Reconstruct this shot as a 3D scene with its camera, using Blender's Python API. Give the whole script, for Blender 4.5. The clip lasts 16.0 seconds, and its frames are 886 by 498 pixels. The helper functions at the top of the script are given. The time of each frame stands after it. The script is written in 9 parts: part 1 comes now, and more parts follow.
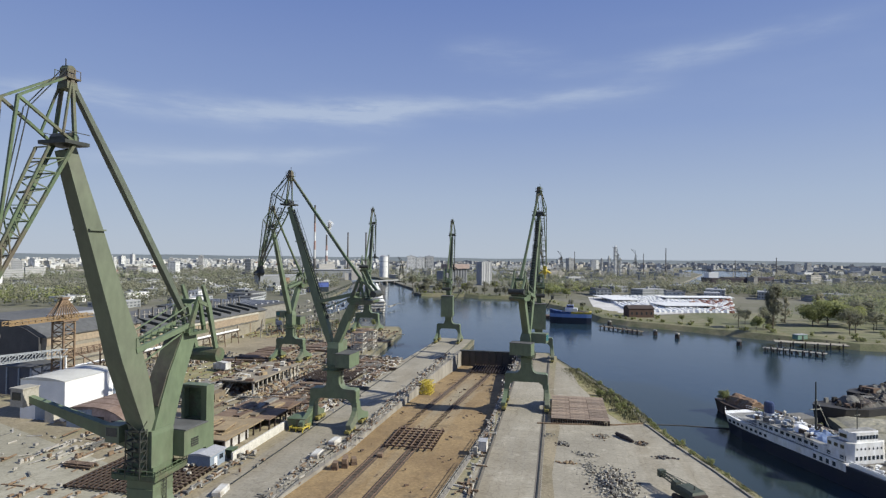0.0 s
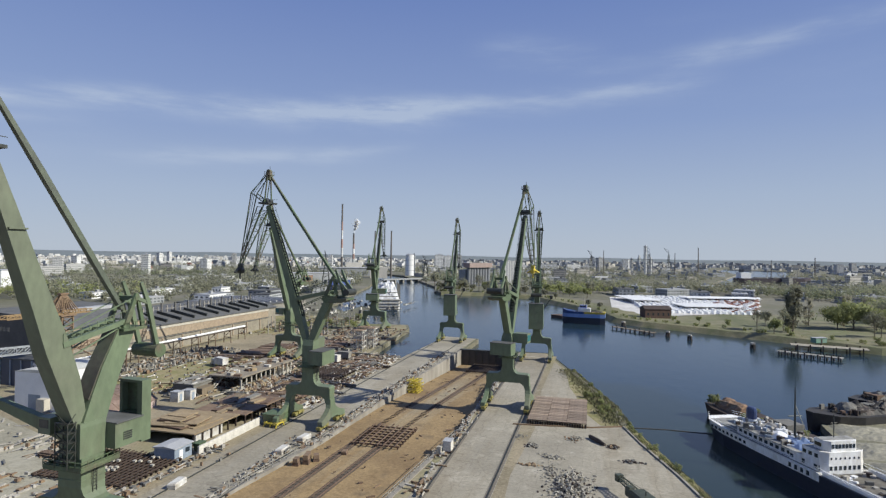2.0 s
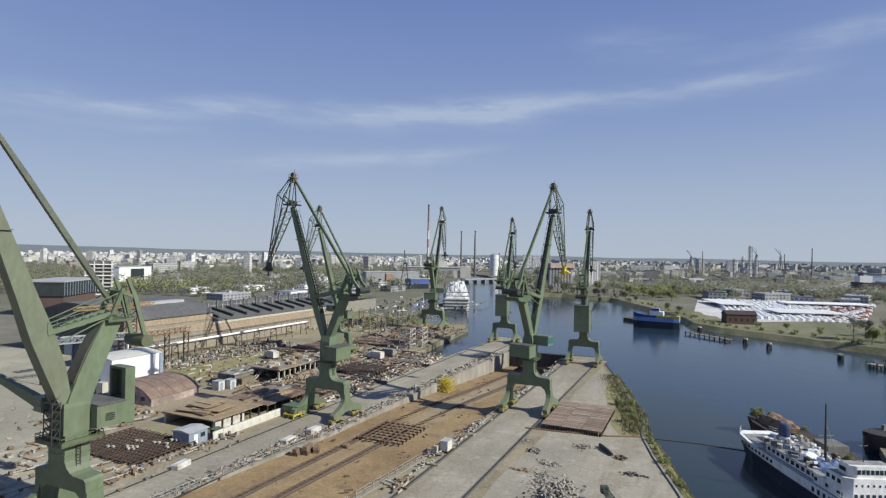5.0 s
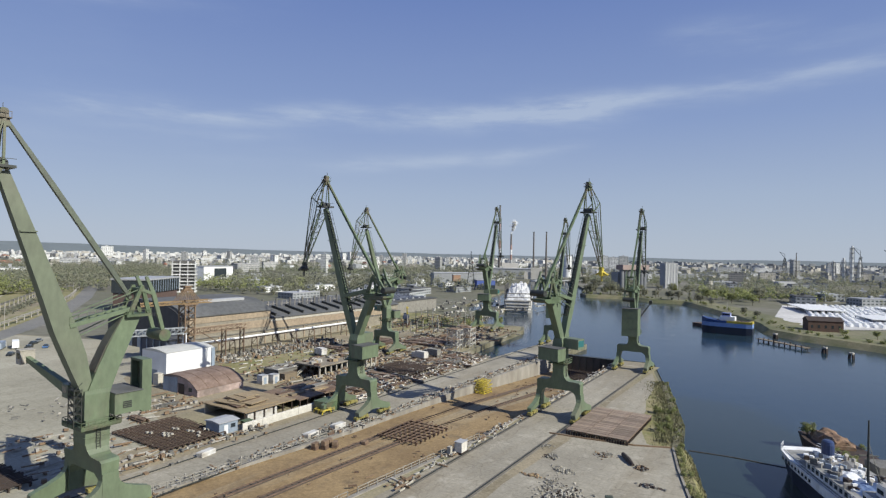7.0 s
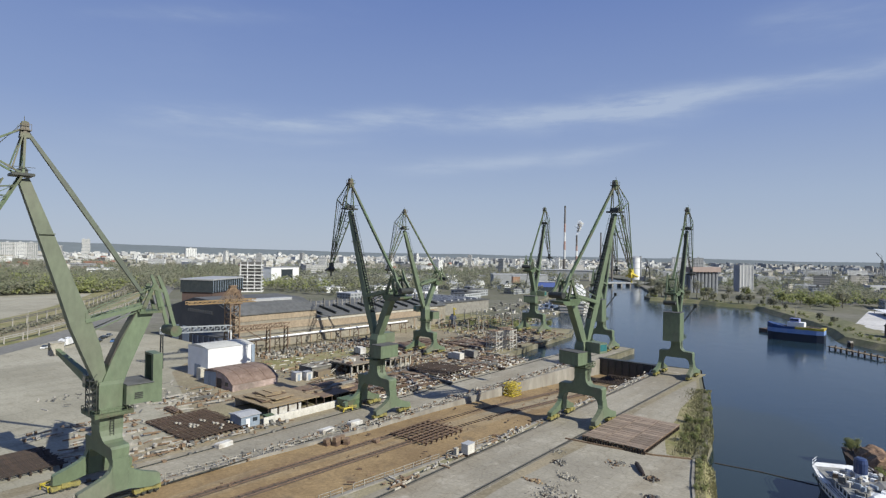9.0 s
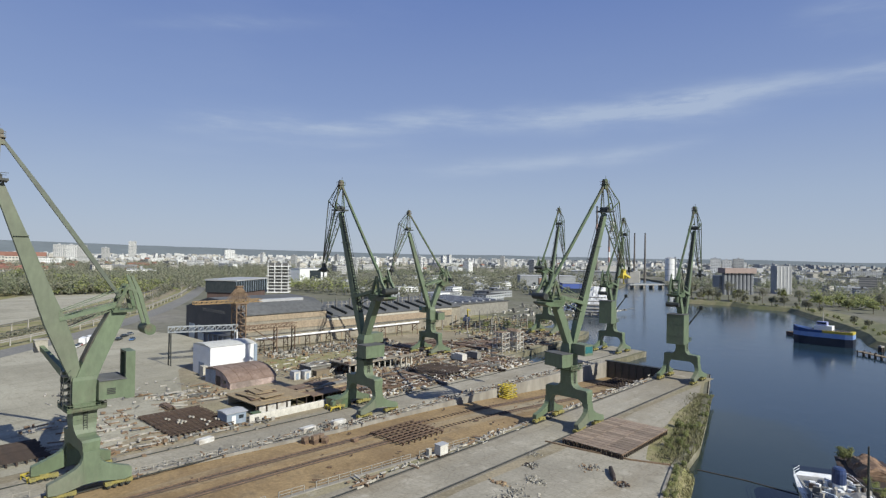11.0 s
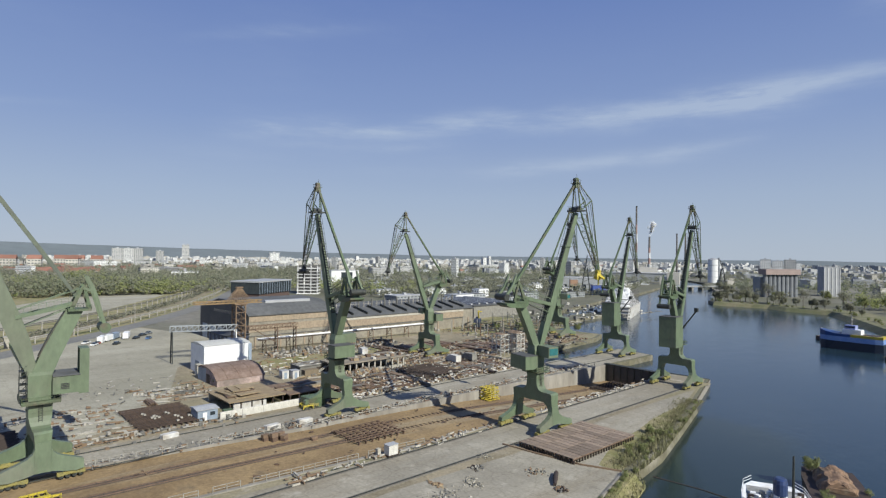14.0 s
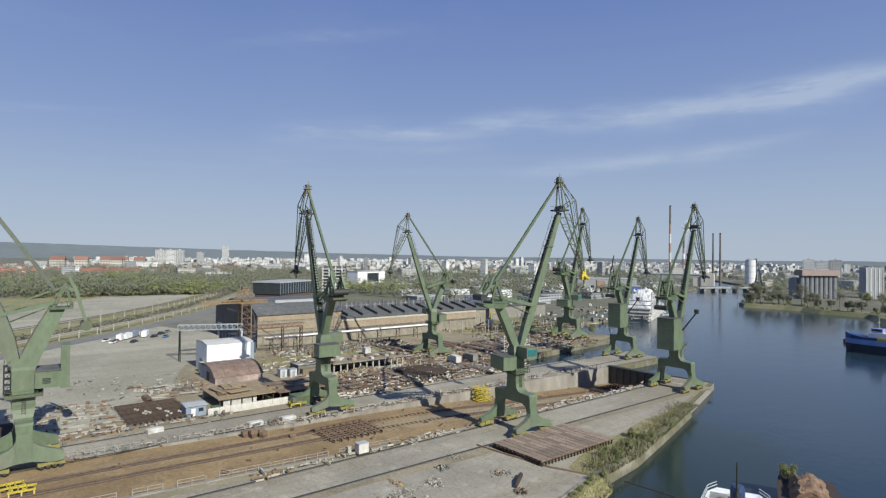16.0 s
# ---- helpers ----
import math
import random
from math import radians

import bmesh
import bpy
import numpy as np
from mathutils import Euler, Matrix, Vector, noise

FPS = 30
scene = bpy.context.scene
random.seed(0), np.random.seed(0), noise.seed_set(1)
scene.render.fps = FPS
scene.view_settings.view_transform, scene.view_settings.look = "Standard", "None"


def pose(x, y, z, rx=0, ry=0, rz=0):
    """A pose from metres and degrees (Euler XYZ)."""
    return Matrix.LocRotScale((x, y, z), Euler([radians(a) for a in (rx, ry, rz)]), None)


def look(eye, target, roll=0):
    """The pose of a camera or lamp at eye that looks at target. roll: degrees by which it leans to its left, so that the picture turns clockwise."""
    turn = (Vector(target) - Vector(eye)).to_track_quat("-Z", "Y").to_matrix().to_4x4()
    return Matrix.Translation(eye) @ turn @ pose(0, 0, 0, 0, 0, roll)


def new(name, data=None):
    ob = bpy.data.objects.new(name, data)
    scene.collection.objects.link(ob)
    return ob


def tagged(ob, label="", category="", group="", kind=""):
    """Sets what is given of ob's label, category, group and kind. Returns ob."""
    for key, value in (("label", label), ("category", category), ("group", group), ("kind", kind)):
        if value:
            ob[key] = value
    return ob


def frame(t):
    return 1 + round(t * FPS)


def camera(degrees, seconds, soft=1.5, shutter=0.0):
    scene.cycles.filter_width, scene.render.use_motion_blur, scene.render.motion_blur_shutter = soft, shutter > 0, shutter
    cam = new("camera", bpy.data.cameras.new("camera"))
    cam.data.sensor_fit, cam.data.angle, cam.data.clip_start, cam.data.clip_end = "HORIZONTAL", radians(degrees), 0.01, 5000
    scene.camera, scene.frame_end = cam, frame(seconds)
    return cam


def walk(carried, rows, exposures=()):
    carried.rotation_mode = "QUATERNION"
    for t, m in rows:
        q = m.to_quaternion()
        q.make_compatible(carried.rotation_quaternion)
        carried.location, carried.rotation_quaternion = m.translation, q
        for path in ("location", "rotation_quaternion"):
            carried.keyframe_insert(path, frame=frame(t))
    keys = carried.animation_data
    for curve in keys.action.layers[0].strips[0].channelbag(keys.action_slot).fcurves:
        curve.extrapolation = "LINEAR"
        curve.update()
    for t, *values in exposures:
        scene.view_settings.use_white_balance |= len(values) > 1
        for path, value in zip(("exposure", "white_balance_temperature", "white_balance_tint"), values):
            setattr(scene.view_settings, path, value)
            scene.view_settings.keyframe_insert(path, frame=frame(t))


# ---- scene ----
# camera: seconds, eye, yaw, pitch, roll
EXPOSURE = 0.47
cam = camera(75.92, 16.0, soft=1.3)
PATH = [
    (0, -1.97, -1.77, 41.84, 1.41, 0.71, 0.52),
    (0.5, 1.68, -1.50, 41.90, 2.16, 0.66, 0.59),
    (1, 5.30, -1.23, 41.95, 2.88, 0.61, 0.64),
    (1.5, 8.88, -0.96, 42.00, 3.71, 0.57, 0.70),
    (2, 12.41, -0.64, 42.05, 4.76, 0.53, 0.76),
    (2.5, 15.91, -0.28, 42.10, 5.81, 0.49, 0.81),
    (3, 19.36, 0.16, 42.14, 7.28, 0.46, 0.85),
    (3.5, 22.77, 0.68, 42.18, 8.94, 0.43, 0.90),
    (4, 26.14, 1.30, 42.22, 10.67, 0.41, 0.93),
    (6.5, 42.30, 5.90, 42.39, 20.27, 0.35, 1.04),
    (7, 45.40, 7.13, 42.41, 22.23, 0.35, 1.05),
    (7.5, 48.46, 8.45, 42.44, 24.15, 0.35, 1.05),
    (8, 51.49, 9.87, 42.46, 26.03, 0.36, 1.04),
    (8.5, 54.47, 11.37, 42.48, 27.80, 0.37, 1.03),
    (9, 57.43, 12.94, 42.50, 29.28, 0.38, 1.01),
    (11.5, 71.77, 21.77, 42.55, 33.64, 0.47, 0.88),
    (12, 74.57, 23.68, 42.56, 34.29, 0.49, 0.84),
    (12.5, 77.35, 25.63, 42.56, 35.05, 0.52, 0.81),
    (13, 80.13, 27.61, 42.56, 35.86, 0.54, 0.77),
    (13.5, 82.90, 29.64, 42.56, 36.76, 0.56, 0.73),
    (14, 85.66, 31.70, 42.55, 37.64, 0.58, 0.70),
    (14.5, 88.42, 33.81, 42.55, 38.53, 0.60, 0.67),
    (15, 91.19, 35.97, 42.54, 39.44, 0.62, 0.64),
    (15.5, 93.97, 38.20, 42.53, 40.38, 0.63, 0.61),
    (16, 96.75, 40.49, 42.52, 41.31, 0.64, 0.60),
]
walk(cam, [(t, pose(x, y, z, 90 + pitch, 0, yaw) @ pose(0, 0, 0, 0, 0, roll)) for t, x, y, z, yaw, pitch, roll in PATH],
     exposures=[(0, EXPOSURE - 0.06, 6350, 5), (4, EXPOSURE - 0.12, 6300, 5), (7, EXPOSURE - 0.11, 6300, 5), (12.5, EXPOSURE - 0.14, 6230, 4), (16, EXPOSURE - 0.14, 6200, 4)])

# ---- light: spring sun from the right and behind, thin cirrus ----
SUN = Vector((0.95, -0.18, 0.70)).normalized()
lamp = new("sun", bpy.data.lights.new("sun", "SUN"))
lamp.data.energy, lamp.data.angle, lamp.data.color = 5.0, radians(0.53), (1.0, 0.92, 0.80)
lamp.matrix_world = look((0, 0, 900), Vector((0, 0, 900)) - SUN)

world = bpy.data.worlds.new("sky")
scene.world = world
world.use_nodes = True
wt = world.node_tree
wn, wl = wt.nodes, wt.links
sky = wn.new("ShaderNodeTexSky")
sky.sky_type, sky.sun_disc = "NISHITA", False
sky.sun_elevation, sky.sun_rotation = math.asin(SUN.z), math.atan2(SUN.x, SUN.y)
sky.altitude, sky.air_density, sky.dust_density, sky.ozone_density = 50, 1.0, 0.4, 3.0
tc = wn.new("ShaderNodeTexCoord")


def wmath(op, a, b=None, c=None):
    """A math node of the sky: sockets or numbers in, a socket out."""
    nd = wn.new("ShaderNodeMath")
    nd.operation = op
    for i, v in enumerate((a, b, c)):
        if v is None:
            continue
        if isinstance(v, (int, float)):
            nd.inputs[i].default_value = v
        else:
            wl.new(v, nd.inputs[i])
    return nd.outputs[0]


def wstep(value, low, high):
    nd = wn.new("ShaderNodeMapRange")
    nd.interpolation_type = "SMOOTHSTEP"
    nd.inputs["From Min"].default_value, nd.inputs["From Max"].default_value = low, high
    wl.new(value, nd.inputs["Value"])
    return nd.outputs["Result"]


def wnoise(scale, stretch, detail):
    mp = wn.new("ShaderNodeMapping")
    mp.inputs["Scale"].default_value = stretch
    nz = wn.new("ShaderNodeTexNoise")
    nz.inputs["Scale"].default_value, nz.inputs["Detail"].default_value, nz.inputs["Roughness"].default_value = scale, detail, 0.6
    wl.new(tc.outputs["Generated"], mp.inputs["Vector"]), wl.new(mp.outputs["Vector"], nz.inputs["Vector"])
    return nz.outputs["Fac"]


def wmix(fac, a, b, blend="MIX"):
    nd = wn.new("ShaderNodeMix")
    nd.data_type, nd.blend_type = "RGBA", blend
    for sock, v in (("Factor", fac), ("A", a), ("B", b)):
        if isinstance(v, tuple):
            nd.inputs[sock].default_value = (*v, 1)
        elif isinstance(v, (int, float)):
            nd.inputs[sock].default_value = v
        else:
            wl.new(v, nd.inputs[sock])
    return nd.outputs["Result"]


split = wn.new("ShaderNodeSeparateXYZ")
wl.new(tc.outputs["Generated"], split.inputs[0])
up = split.outputs["Z"]
elev = wmath("MULTIPLY", wmath("ARCSINE", up), 57.2958)
azim = wmath("MULTIPLY", wmath("ARCTAN2", split.outputs["X"], split.outputs["Y"]), 57.2958)
# hazy spring air: pale at the skyline, deeper blue above
ramp = wn.new("ShaderNodeValToRGB")
STOPS = [(0.0, (4.95, 5.45, 6.45)), (0.10, (4.15, 4.85, 6.4)), (0.22, (2.85, 3.68, 6.1)), (0.42, (1.72, 2.48, 5.3)), (1.0, (1.1, 1.7, 3.9))]
for i, (p, c) in enumerate(STOPS):
    e = ramp.color_ramp.elements[i] if i < 2 else ramp.color_ramp.elements.new(p)
    e.position, e.color = p, (*c, 1)
wl.new(up, ramp.inputs["Fac"])
tinted = wmix(1.0, sky.outputs["Color"], (1.08, 0.99, 1.22), "MULTIPLY")
air = wmix(0.93, tinted, ramp.outputs["Color"])
# cirrus streaks: heading and height at both ends, thickness, strength
warp = wmath("MULTIPLY", wmath("SUBTRACT", wnoise(2.6, (1, 1, 2), 5), 0.5), 3.0)
CIRRUS = [(-58, -5, 11.6, 14.2, 1.0, 1.15), (-16, 19, 14.2, 15.8, 1.0, 0.85), (-34, -10, 8.1, 10.4, 0.7, 0.9), (-24, -4, 12.8, 13.4, 1.1, 0.4), (0, 9, 19.9, 19.2, 1.2, 0.55), (10, 36, 17.7, 19.1, 0.8, 0.7), (-53, -38, 10.2, 10.6, 0.4, 0.35), (-61, -46, 19.3, 21.5, 0.5, 0.55), (-81, -71, 11.2, 12.4, 0.35, 0.35), (-66, -36, 8.2, 9.2, 1.5, 0.2)]
total = None
lifted = wmath("ADD", elev, warp)
for a0, a1, e0, e1, wide, power in CIRRUS:
    k = (e1 - e0) / (a1 - a0)
    d = wmath("SUBTRACT", lifted, wmath("MULTIPLY_ADD", azim, k, e0 - k * a0))
    g = wmath("EXPONENT", wmath("MULTIPLY", wmath("MULTIPLY", d, d), -1 / wide ** 2))
    g = wmath("MULTIPLY", g, wmath("MULTIPLY", wstep(azim, a0 - 4, a0 + 4), wstep(azim, a1 + 4, a1 - 4)))
    g = wmath("MULTIPLY", g, power)
    total = g if total is None else wmath("ADD", total, g)
wisps = wmath("ADD", wmath("MULTIPLY", wstep(wnoise(5.0, (1, 1, 6), 8), 0.36, 0.68), 0.8), 0.2)
veil = wmath("MULTIPLY", wstep(wnoise(3.0, (1, 1, 4), 6), 0.5, 0.8), 0.05)
amount = wmath("MINIMUM", wmath("ADD", wmath("MULTIPLY", wmath("MULTIPLY", total, wisps), 0.72), veil), 0.75)
final = wmix(amount, air, (5.0, 5.65, 7.2))
wn["Background"].inputs["Strength"].default_value = 0.072
wl.new(final, wn["Background"].inputs["Color"])

# ---- materials ----
MATS = {}


def mat(name, base, other=None, scale=0.3, rough=0.8, metal=0.0, bump=0.0, fine=4.0, third=None, third_scale=0.05, spread=0.0, stretch=(1, 1, 1), grainy=0.35):
    """Base colour varied by coarse and fine noise, with fine relief; spread varies it from thing to thing."""
    if name in MATS:
        return MATS[name]
    m = bpy.data.materials.new(name)
    m.use_nodes = True
    nt = m.node_tree
    n, l = nt.nodes, nt.links
    b = n["Principled BSDF"]
    b.inputs["Roughness"].default_value, b.inputs["Metallic"].default_value = rough, metal
    other = other or tuple(c * 0.7 for c in base)
    co = n.new("ShaderNodeTexCoord")
    mp = n.new("ShaderNodeMapping")
    mp.inputs["Scale"].default_value = stretch
    l.new(co.outputs["Object"], mp.inputs["Vector"])

    def noise_tex(sc, det):
        z = n.new("ShaderNodeTexNoise")
        z.inputs["Scale"].default_value, z.inputs["Detail"].default_value, z.inputs["Roughness"].default_value = sc, det, 0.62
        l.new(mp.outputs["Vector"], z.inputs["Vector"])
        return z.outputs["Fac"]

    def blend(fac, low, high, a, c):
        r = n.new("ShaderNodeMapRange")
        r.inputs["From Min"].default_value, r.inputs["From Max"].default_value = low, high
        l.new(fac, r.inputs["Value"])
        x = n.new("ShaderNodeMix")
        x.data_type = "RGBA"
        for sock, v in (("A", a), ("B", c)):
            if isinstance(v, tuple):
                x.inputs[sock].default_value = (*v, 1)
            else:
                l.new(v, x.inputs[sock])
        l.new(r.outputs["Result"], x.inputs["Factor"])
        return x.outputs["Result"]

    col = blend(noise_tex(scale, 6), 0.35, 0.68, base, other)
    if third:
        col = blend(noise_tex(third_scale, 5), 0.48, 0.66, col, third)
    fine_fac = noise_tex(fine, 3)
    dark = n.new("ShaderNodeMix")
    dark.data_type, dark.blend_type = "RGBA", "MULTIPLY"
    dark.inputs["Factor"].default_value = grainy
    grain = n.new("ShaderNodeMapRange")
    grain.inputs["From Min"].default_value, grain.inputs["From Max"].default_value = 0.3, 0.7
    grain.inputs["To Min"].default_value, grain.inputs["To Max"].default_value = 0.0, 1.0
    l.new(fine_fac, grain.inputs["Value"])
    l.new(col, dark.inputs["A"]), l.new(grain.outputs["Result"], dark.inputs["B"])
    bright = n.new("ShaderNodeMix")
    bright.data_type, bright.blend_type = "RGBA", "MULTIPLY"
    bright.inputs["Factor"].default_value = 1.0
    bright.inputs["B"].default_value = (1 + grainy * 0.55,) * 3 + (1,)
    l.new(dark.outputs["Result"], bright.inputs["A"])
    out = bright.outputs["Result"]
    if spread:
        oi = n.new("ShaderNodeObjectInfo")
        hs = n.new("ShaderNodeHueSaturation")
        r = n.new("ShaderNodeMapRange")
        r.inputs["To Min"].default_value, r.inputs["To Max"].default_value = 1 - spread, 1 + spread
        l.new(oi.outputs["Random"], r.inputs["Value"]), l.new(r.outputs["Result"], hs.inputs["Value"])
        l.new(out, hs.inputs["Color"])
        out = hs.outputs["Color"]
    l.new(out, b.inputs["Base Color"])
    if bump:
        bp = n.new("ShaderNodeBump")
        bp.inputs["Strength"].default_value, bp.inputs["Distance"].default_value = bump, 0.1
        l.new(fine_fac, bp.inputs["Height"]), l.new(bp.outputs["Normal"], b.inputs["Normal"])
    MATS[name] = m
    return m


GREEN = mat("crane_green", (0.125, 0.165, 0.101), (0.094, 0.121, 0.078), 0.18, 0.5, fine=1.2, third=(0.129, 0.136, 0.098), third_scale=0.10, stretch=(1, 1, 0.5), grainy=0.22)
# worn crane paint, also the painted shade of the tower recess
GREEN_WORN_SHADE = mat("crane_green_worn_shade", (0.090, 0.133, 0.070), (0.066, 0.090, 0.051), 0.5, 0.6, fine=3.0, third=(0.101, 0.086, 0.062), third_scale=0.2)
GREEN_DULL = mat("crane_green_dull", (0.125, 0.150, 0.100), (0.098, 0.112, 0.080), 0.14, 0.6, fine=1.0, third=(0.116, 0.120, 0.092), third_scale=0.08, stretch=(1, 1, 0.5), grainy=0.22)
PAINT_BROWN = mat("brown_grey_paint", (0.088, 0.078, 0.062), (0.066, 0.062, 0.049), 0.3, 0.7, fine=1.2, third=(0.082, 0.098, 0.062), third_scale=0.12)
STEEL_DARK = mat("dark_steel", (0.035, 0.039, 0.037), (0.058, 0.062, 0.055), 1.0, 0.5, 0.3)
BOGIE = mat("bogie_yellow", (0.312, 0.265, 0.062), (0.156, 0.148, 0.070), 0.8, 0.6)
TEAL = mat("teal_glass", (0.039, 0.156, 0.164), (0.031, 0.109, 0.117), 1.0, 0.2)
TIE = mat("tie_grey", (0.098, 0.118, 0.086), (0.070, 0.078, 0.066), 0.4, 0.5)
YELLOW = mat("yellow_paint", (0.484, 0.390, 0.039), (0.390, 0.312, 0.047), 0.8, 0.5, spread=0.1)
WHITE = mat("white_paint", (0.72, 0.73, 0.74), (0.64, 0.65, 0.66), 0.4, 0.55, spread=0.08, grainy=0.1)
CREAM = mat("cream_render", (0.406, 0.382, 0.328), (0.328, 0.312, 0.273), 0.4, 0.8, spread=0.15)
BLUEGREY = mat("blue_grey_sheet", (0.234, 0.281, 0.351), (0.187, 0.226, 0.281), 0.4, 0.5, spread=0.1)
RUST = mat("rust", (0.144, 0.094, 0.064), (0.082, 0.055, 0.041), 0.8, 0.85, bump=0.3, spread=0.25)
RUST_PALE = mat("rust_sheet", (0.203, 0.144, 0.094), (0.117, 0.078, 0.058), 0.4, 0.8, spread=0.15)
IRON_DARK = mat("dark_iron", (0.039, 0.031, 0.027), (0.062, 0.043, 0.035), 0.8, 0.7, 0.2, spread=0.2)
GLASS = mat("window_glass", (0.023, 0.031, 0.039), (0.039, 0.047, 0.055), 0.5, 0.08)


def ground_mat(name, tones, patch=0.02, streak=0.25, joints=0.0, cracks=0.5, speckle=0.5, rough=0.92):
    """Worn ground: four tones in patches and in streaks along the yard, with speckle, cracks and slab joints."""
    m = bpy.data.materials.new(name)
    m.use_nodes = True
    n, l = m.node_tree.nodes, m.node_tree.links
    b = n["Principled BSDF"]
    b.inputs["Roughness"].default_value = rough
    co = n.new("ShaderNodeTexCoord")
    turn = n.new("ShaderNodeMapping")
    turn.inputs["Rotation"].default_value = (0, 0, radians(10))
    l.new(co.outputs["Object"], turn.inputs["Vector"])

    def tex(sc, det, stretch=(1, 1, 1), off=0.0):
        mp = n.new("ShaderNodeMapping")
        mp.inputs["Scale"].default_value, mp.inputs["Location"].default_value = stretch, (off, off, 0)
        z = n.new("ShaderNodeTexNoise")
        z.inputs["Scale"].default_value, z.inputs["Detail"].default_value, z.inputs["Roughness"].default_value = sc, det, 0.65
        l.new(turn.outputs["Vector"], mp.inputs["Vector"]), l.new(mp.outputs["Vector"], z.inputs["Vector"])
        return z.outputs["Fac"]

    def mixed(value, low, high, a, c, most=1.0, how="MIX"):
        r = n.new("ShaderNodeMapRange")
        r.inputs["From Min"].default_value, r.inputs["From Max"].default_value, r.inputs["To Max"].default_value = low, high, most
        l.new(value, r.inputs["Value"])
        x = n.new("ShaderNodeMix")
        x.data_type, x.blend_type = "RGBA", how
        for sock, v in (("A", a), ("B", c)):
            if isinstance(v, tuple):
                x.inputs[sock].default_value = (*v, 1)
            else:
                l.new(v, x.inputs[sock])
        l.new(r.outputs["Result"], x.inputs["Factor"])
        return x.outputs["Result"]

    col = mixed(tex(patch, 7), 0.42, 0.58, tones[0], tones[1])
    col = mixed(tex(0.05, 6, (streak * 4, streak * 0.35, 1), 40), 0.50, 0.62, col, tones[2], 0.8)
    col = mixed(tex(0.16, 6, off=90), 0.56, 0.70, col, tones[3], 0.75)
    grain = tex(1.6, 5)
    col = mixed(grain, 0.52, 0.72, col, (0.52, 0.50, 0.46), speckle, "MULTIPLY")
    col = mixed(grain, 0.48, 0.30, col, (1.45, 1.45, 1.42), speckle, "MULTIPLY")
    col = mixed(tex(0.5, 6, off=17), 0.58, 0.72, col, (0.62, 0.58, 0.52), speckle, "MULTIPLY")
    if cracks:
        v = n.new("ShaderNodeTexVoronoi")
        v.feature = "DISTANCE_TO_EDGE"
        v.inputs["Scale"].default_value = 0.16
        wob = n.new("ShaderNodeVectorMath")
        wob.operation = "MULTIPLY_ADD"
        z = n.new("ShaderNodeTexNoise")
        z.inputs["Scale"].default_value = 0.35
        l.new(turn.outputs["Vector"], z.inputs["Vector"])
        l.new(z.outputs["Color"], wob.inputs[0])
        wob.inputs[1].default_value = (4, 4, 4)
        l.new(turn.outputs["Vector"], wob.inputs[2]), l.new(wob.outputs["Vector"], v.inputs["Vector"])
        col = mixed(v.outputs["Distance"], 0.035, 0.0, col, (0.50, 0.47, 0.42), cracks, "MULTIPLY")
    if joints:
        br = n.new("ShaderNodeTexBrick")
        br.inputs["Scale"].default_value, br.inputs["Mortar Size"].default_value = 1.0, 0.09
        br.inputs["Brick Width"].default_value, br.inputs["Row Height"].default_value = 5.4, 4.1
        br.inputs["Color1"].default_value, br.inputs["Color2"].default_value, br.inputs["Mortar"].default_value = (0.86, 0.86, 0.85, 1), (1.08, 1.07, 1.05, 1), (0.55, 0.52, 0.46, 1)
        l.new(turn.outputs["Vector"], br.inputs["Vector"])
        x = n.new("ShaderNodeMix")
        x.data_type, x.blend_type = "RGBA", "MULTIPLY"
        x.inputs["Factor"].default_value = joints
        l.new(col, x.inputs["A"]), l.new(br.outputs["Color"], x.inputs["B"])
        col = x.outputs["Result"]
    l.new(col, b.inputs["Base Color"])
    bp = n.new("ShaderNodeBump")
    bp.inputs["Strength"].default_value, bp.inputs["Distance"].default_value = 0.3, 0.1
    l.new(grain, bp.inputs["Height"]), l.new(bp.outputs["Normal"], b.inputs["Normal"])
    MATS[name] = m
    return m


CONCRETE = ground_mat("yard_concrete", ((0.322, 0.304, 0.242), (0.252, 0.238, 0.186), (0.352, 0.335, 0.272), (0.205, 0.187, 0.140)), 0.018, 0.16, 0.25, 0.35, 0.4)
SLAB = ground_mat("quay_slab", ((0.300, 0.278, 0.228), (0.235, 0.217, 0.177), (0.216, 0.187, 0.137), (0.385, 0.360, 0.305)), 0.03, 0.25, 0.28, 0.35, 0.45)
SLIP = ground_mat("slipway_sand", ((0.261, 0.186, 0.095), (0.191, 0.131, 0.066), (0.285, 0.255, 0.185), (0.130, 0.098, 0.062)), 0.05, 0.25, 0.0, 0.25, 0.6)
GRAVEL = ground_mat("yard_earth", ((0.265, 0.226, 0.156), (0.195, 0.168, 0.113), (0.211, 0.199, 0.109), (0.328, 0.300, 0.242)), 0.035, 0.2, 0.0, 0.3, 0.65)
VERGE = ground_mat("dry_verge", ((0.172, 0.168, 0.066), (0.257, 0.222, 0.125), (0.129, 0.136, 0.047), (0.312, 0.285, 0.211)), 0.12, 0.3, 0.0, 0.0, 0.7)
EARTH = mat("far_ground", (0.101, 0.105, 0.066), (0.136, 0.129, 0.094), 0.02, 0.95, fine=0.15, third=(0.179, 0.168, 0.144), third_scale=0.008)
GRASS = mat("spring_grass", (0.105, 0.121, 0.055), (0.152, 0.144, 0.082), 0.25, 0.95, fine=2.0, bump=0.3)
QUAYWALL = mat("quay_wall", (0.281, 0.265, 0.234), (0.172, 0.156, 0.133), 0.25, 0.9, fine=1.0, bump=0.2, stretch=(1, 1, 0.3))
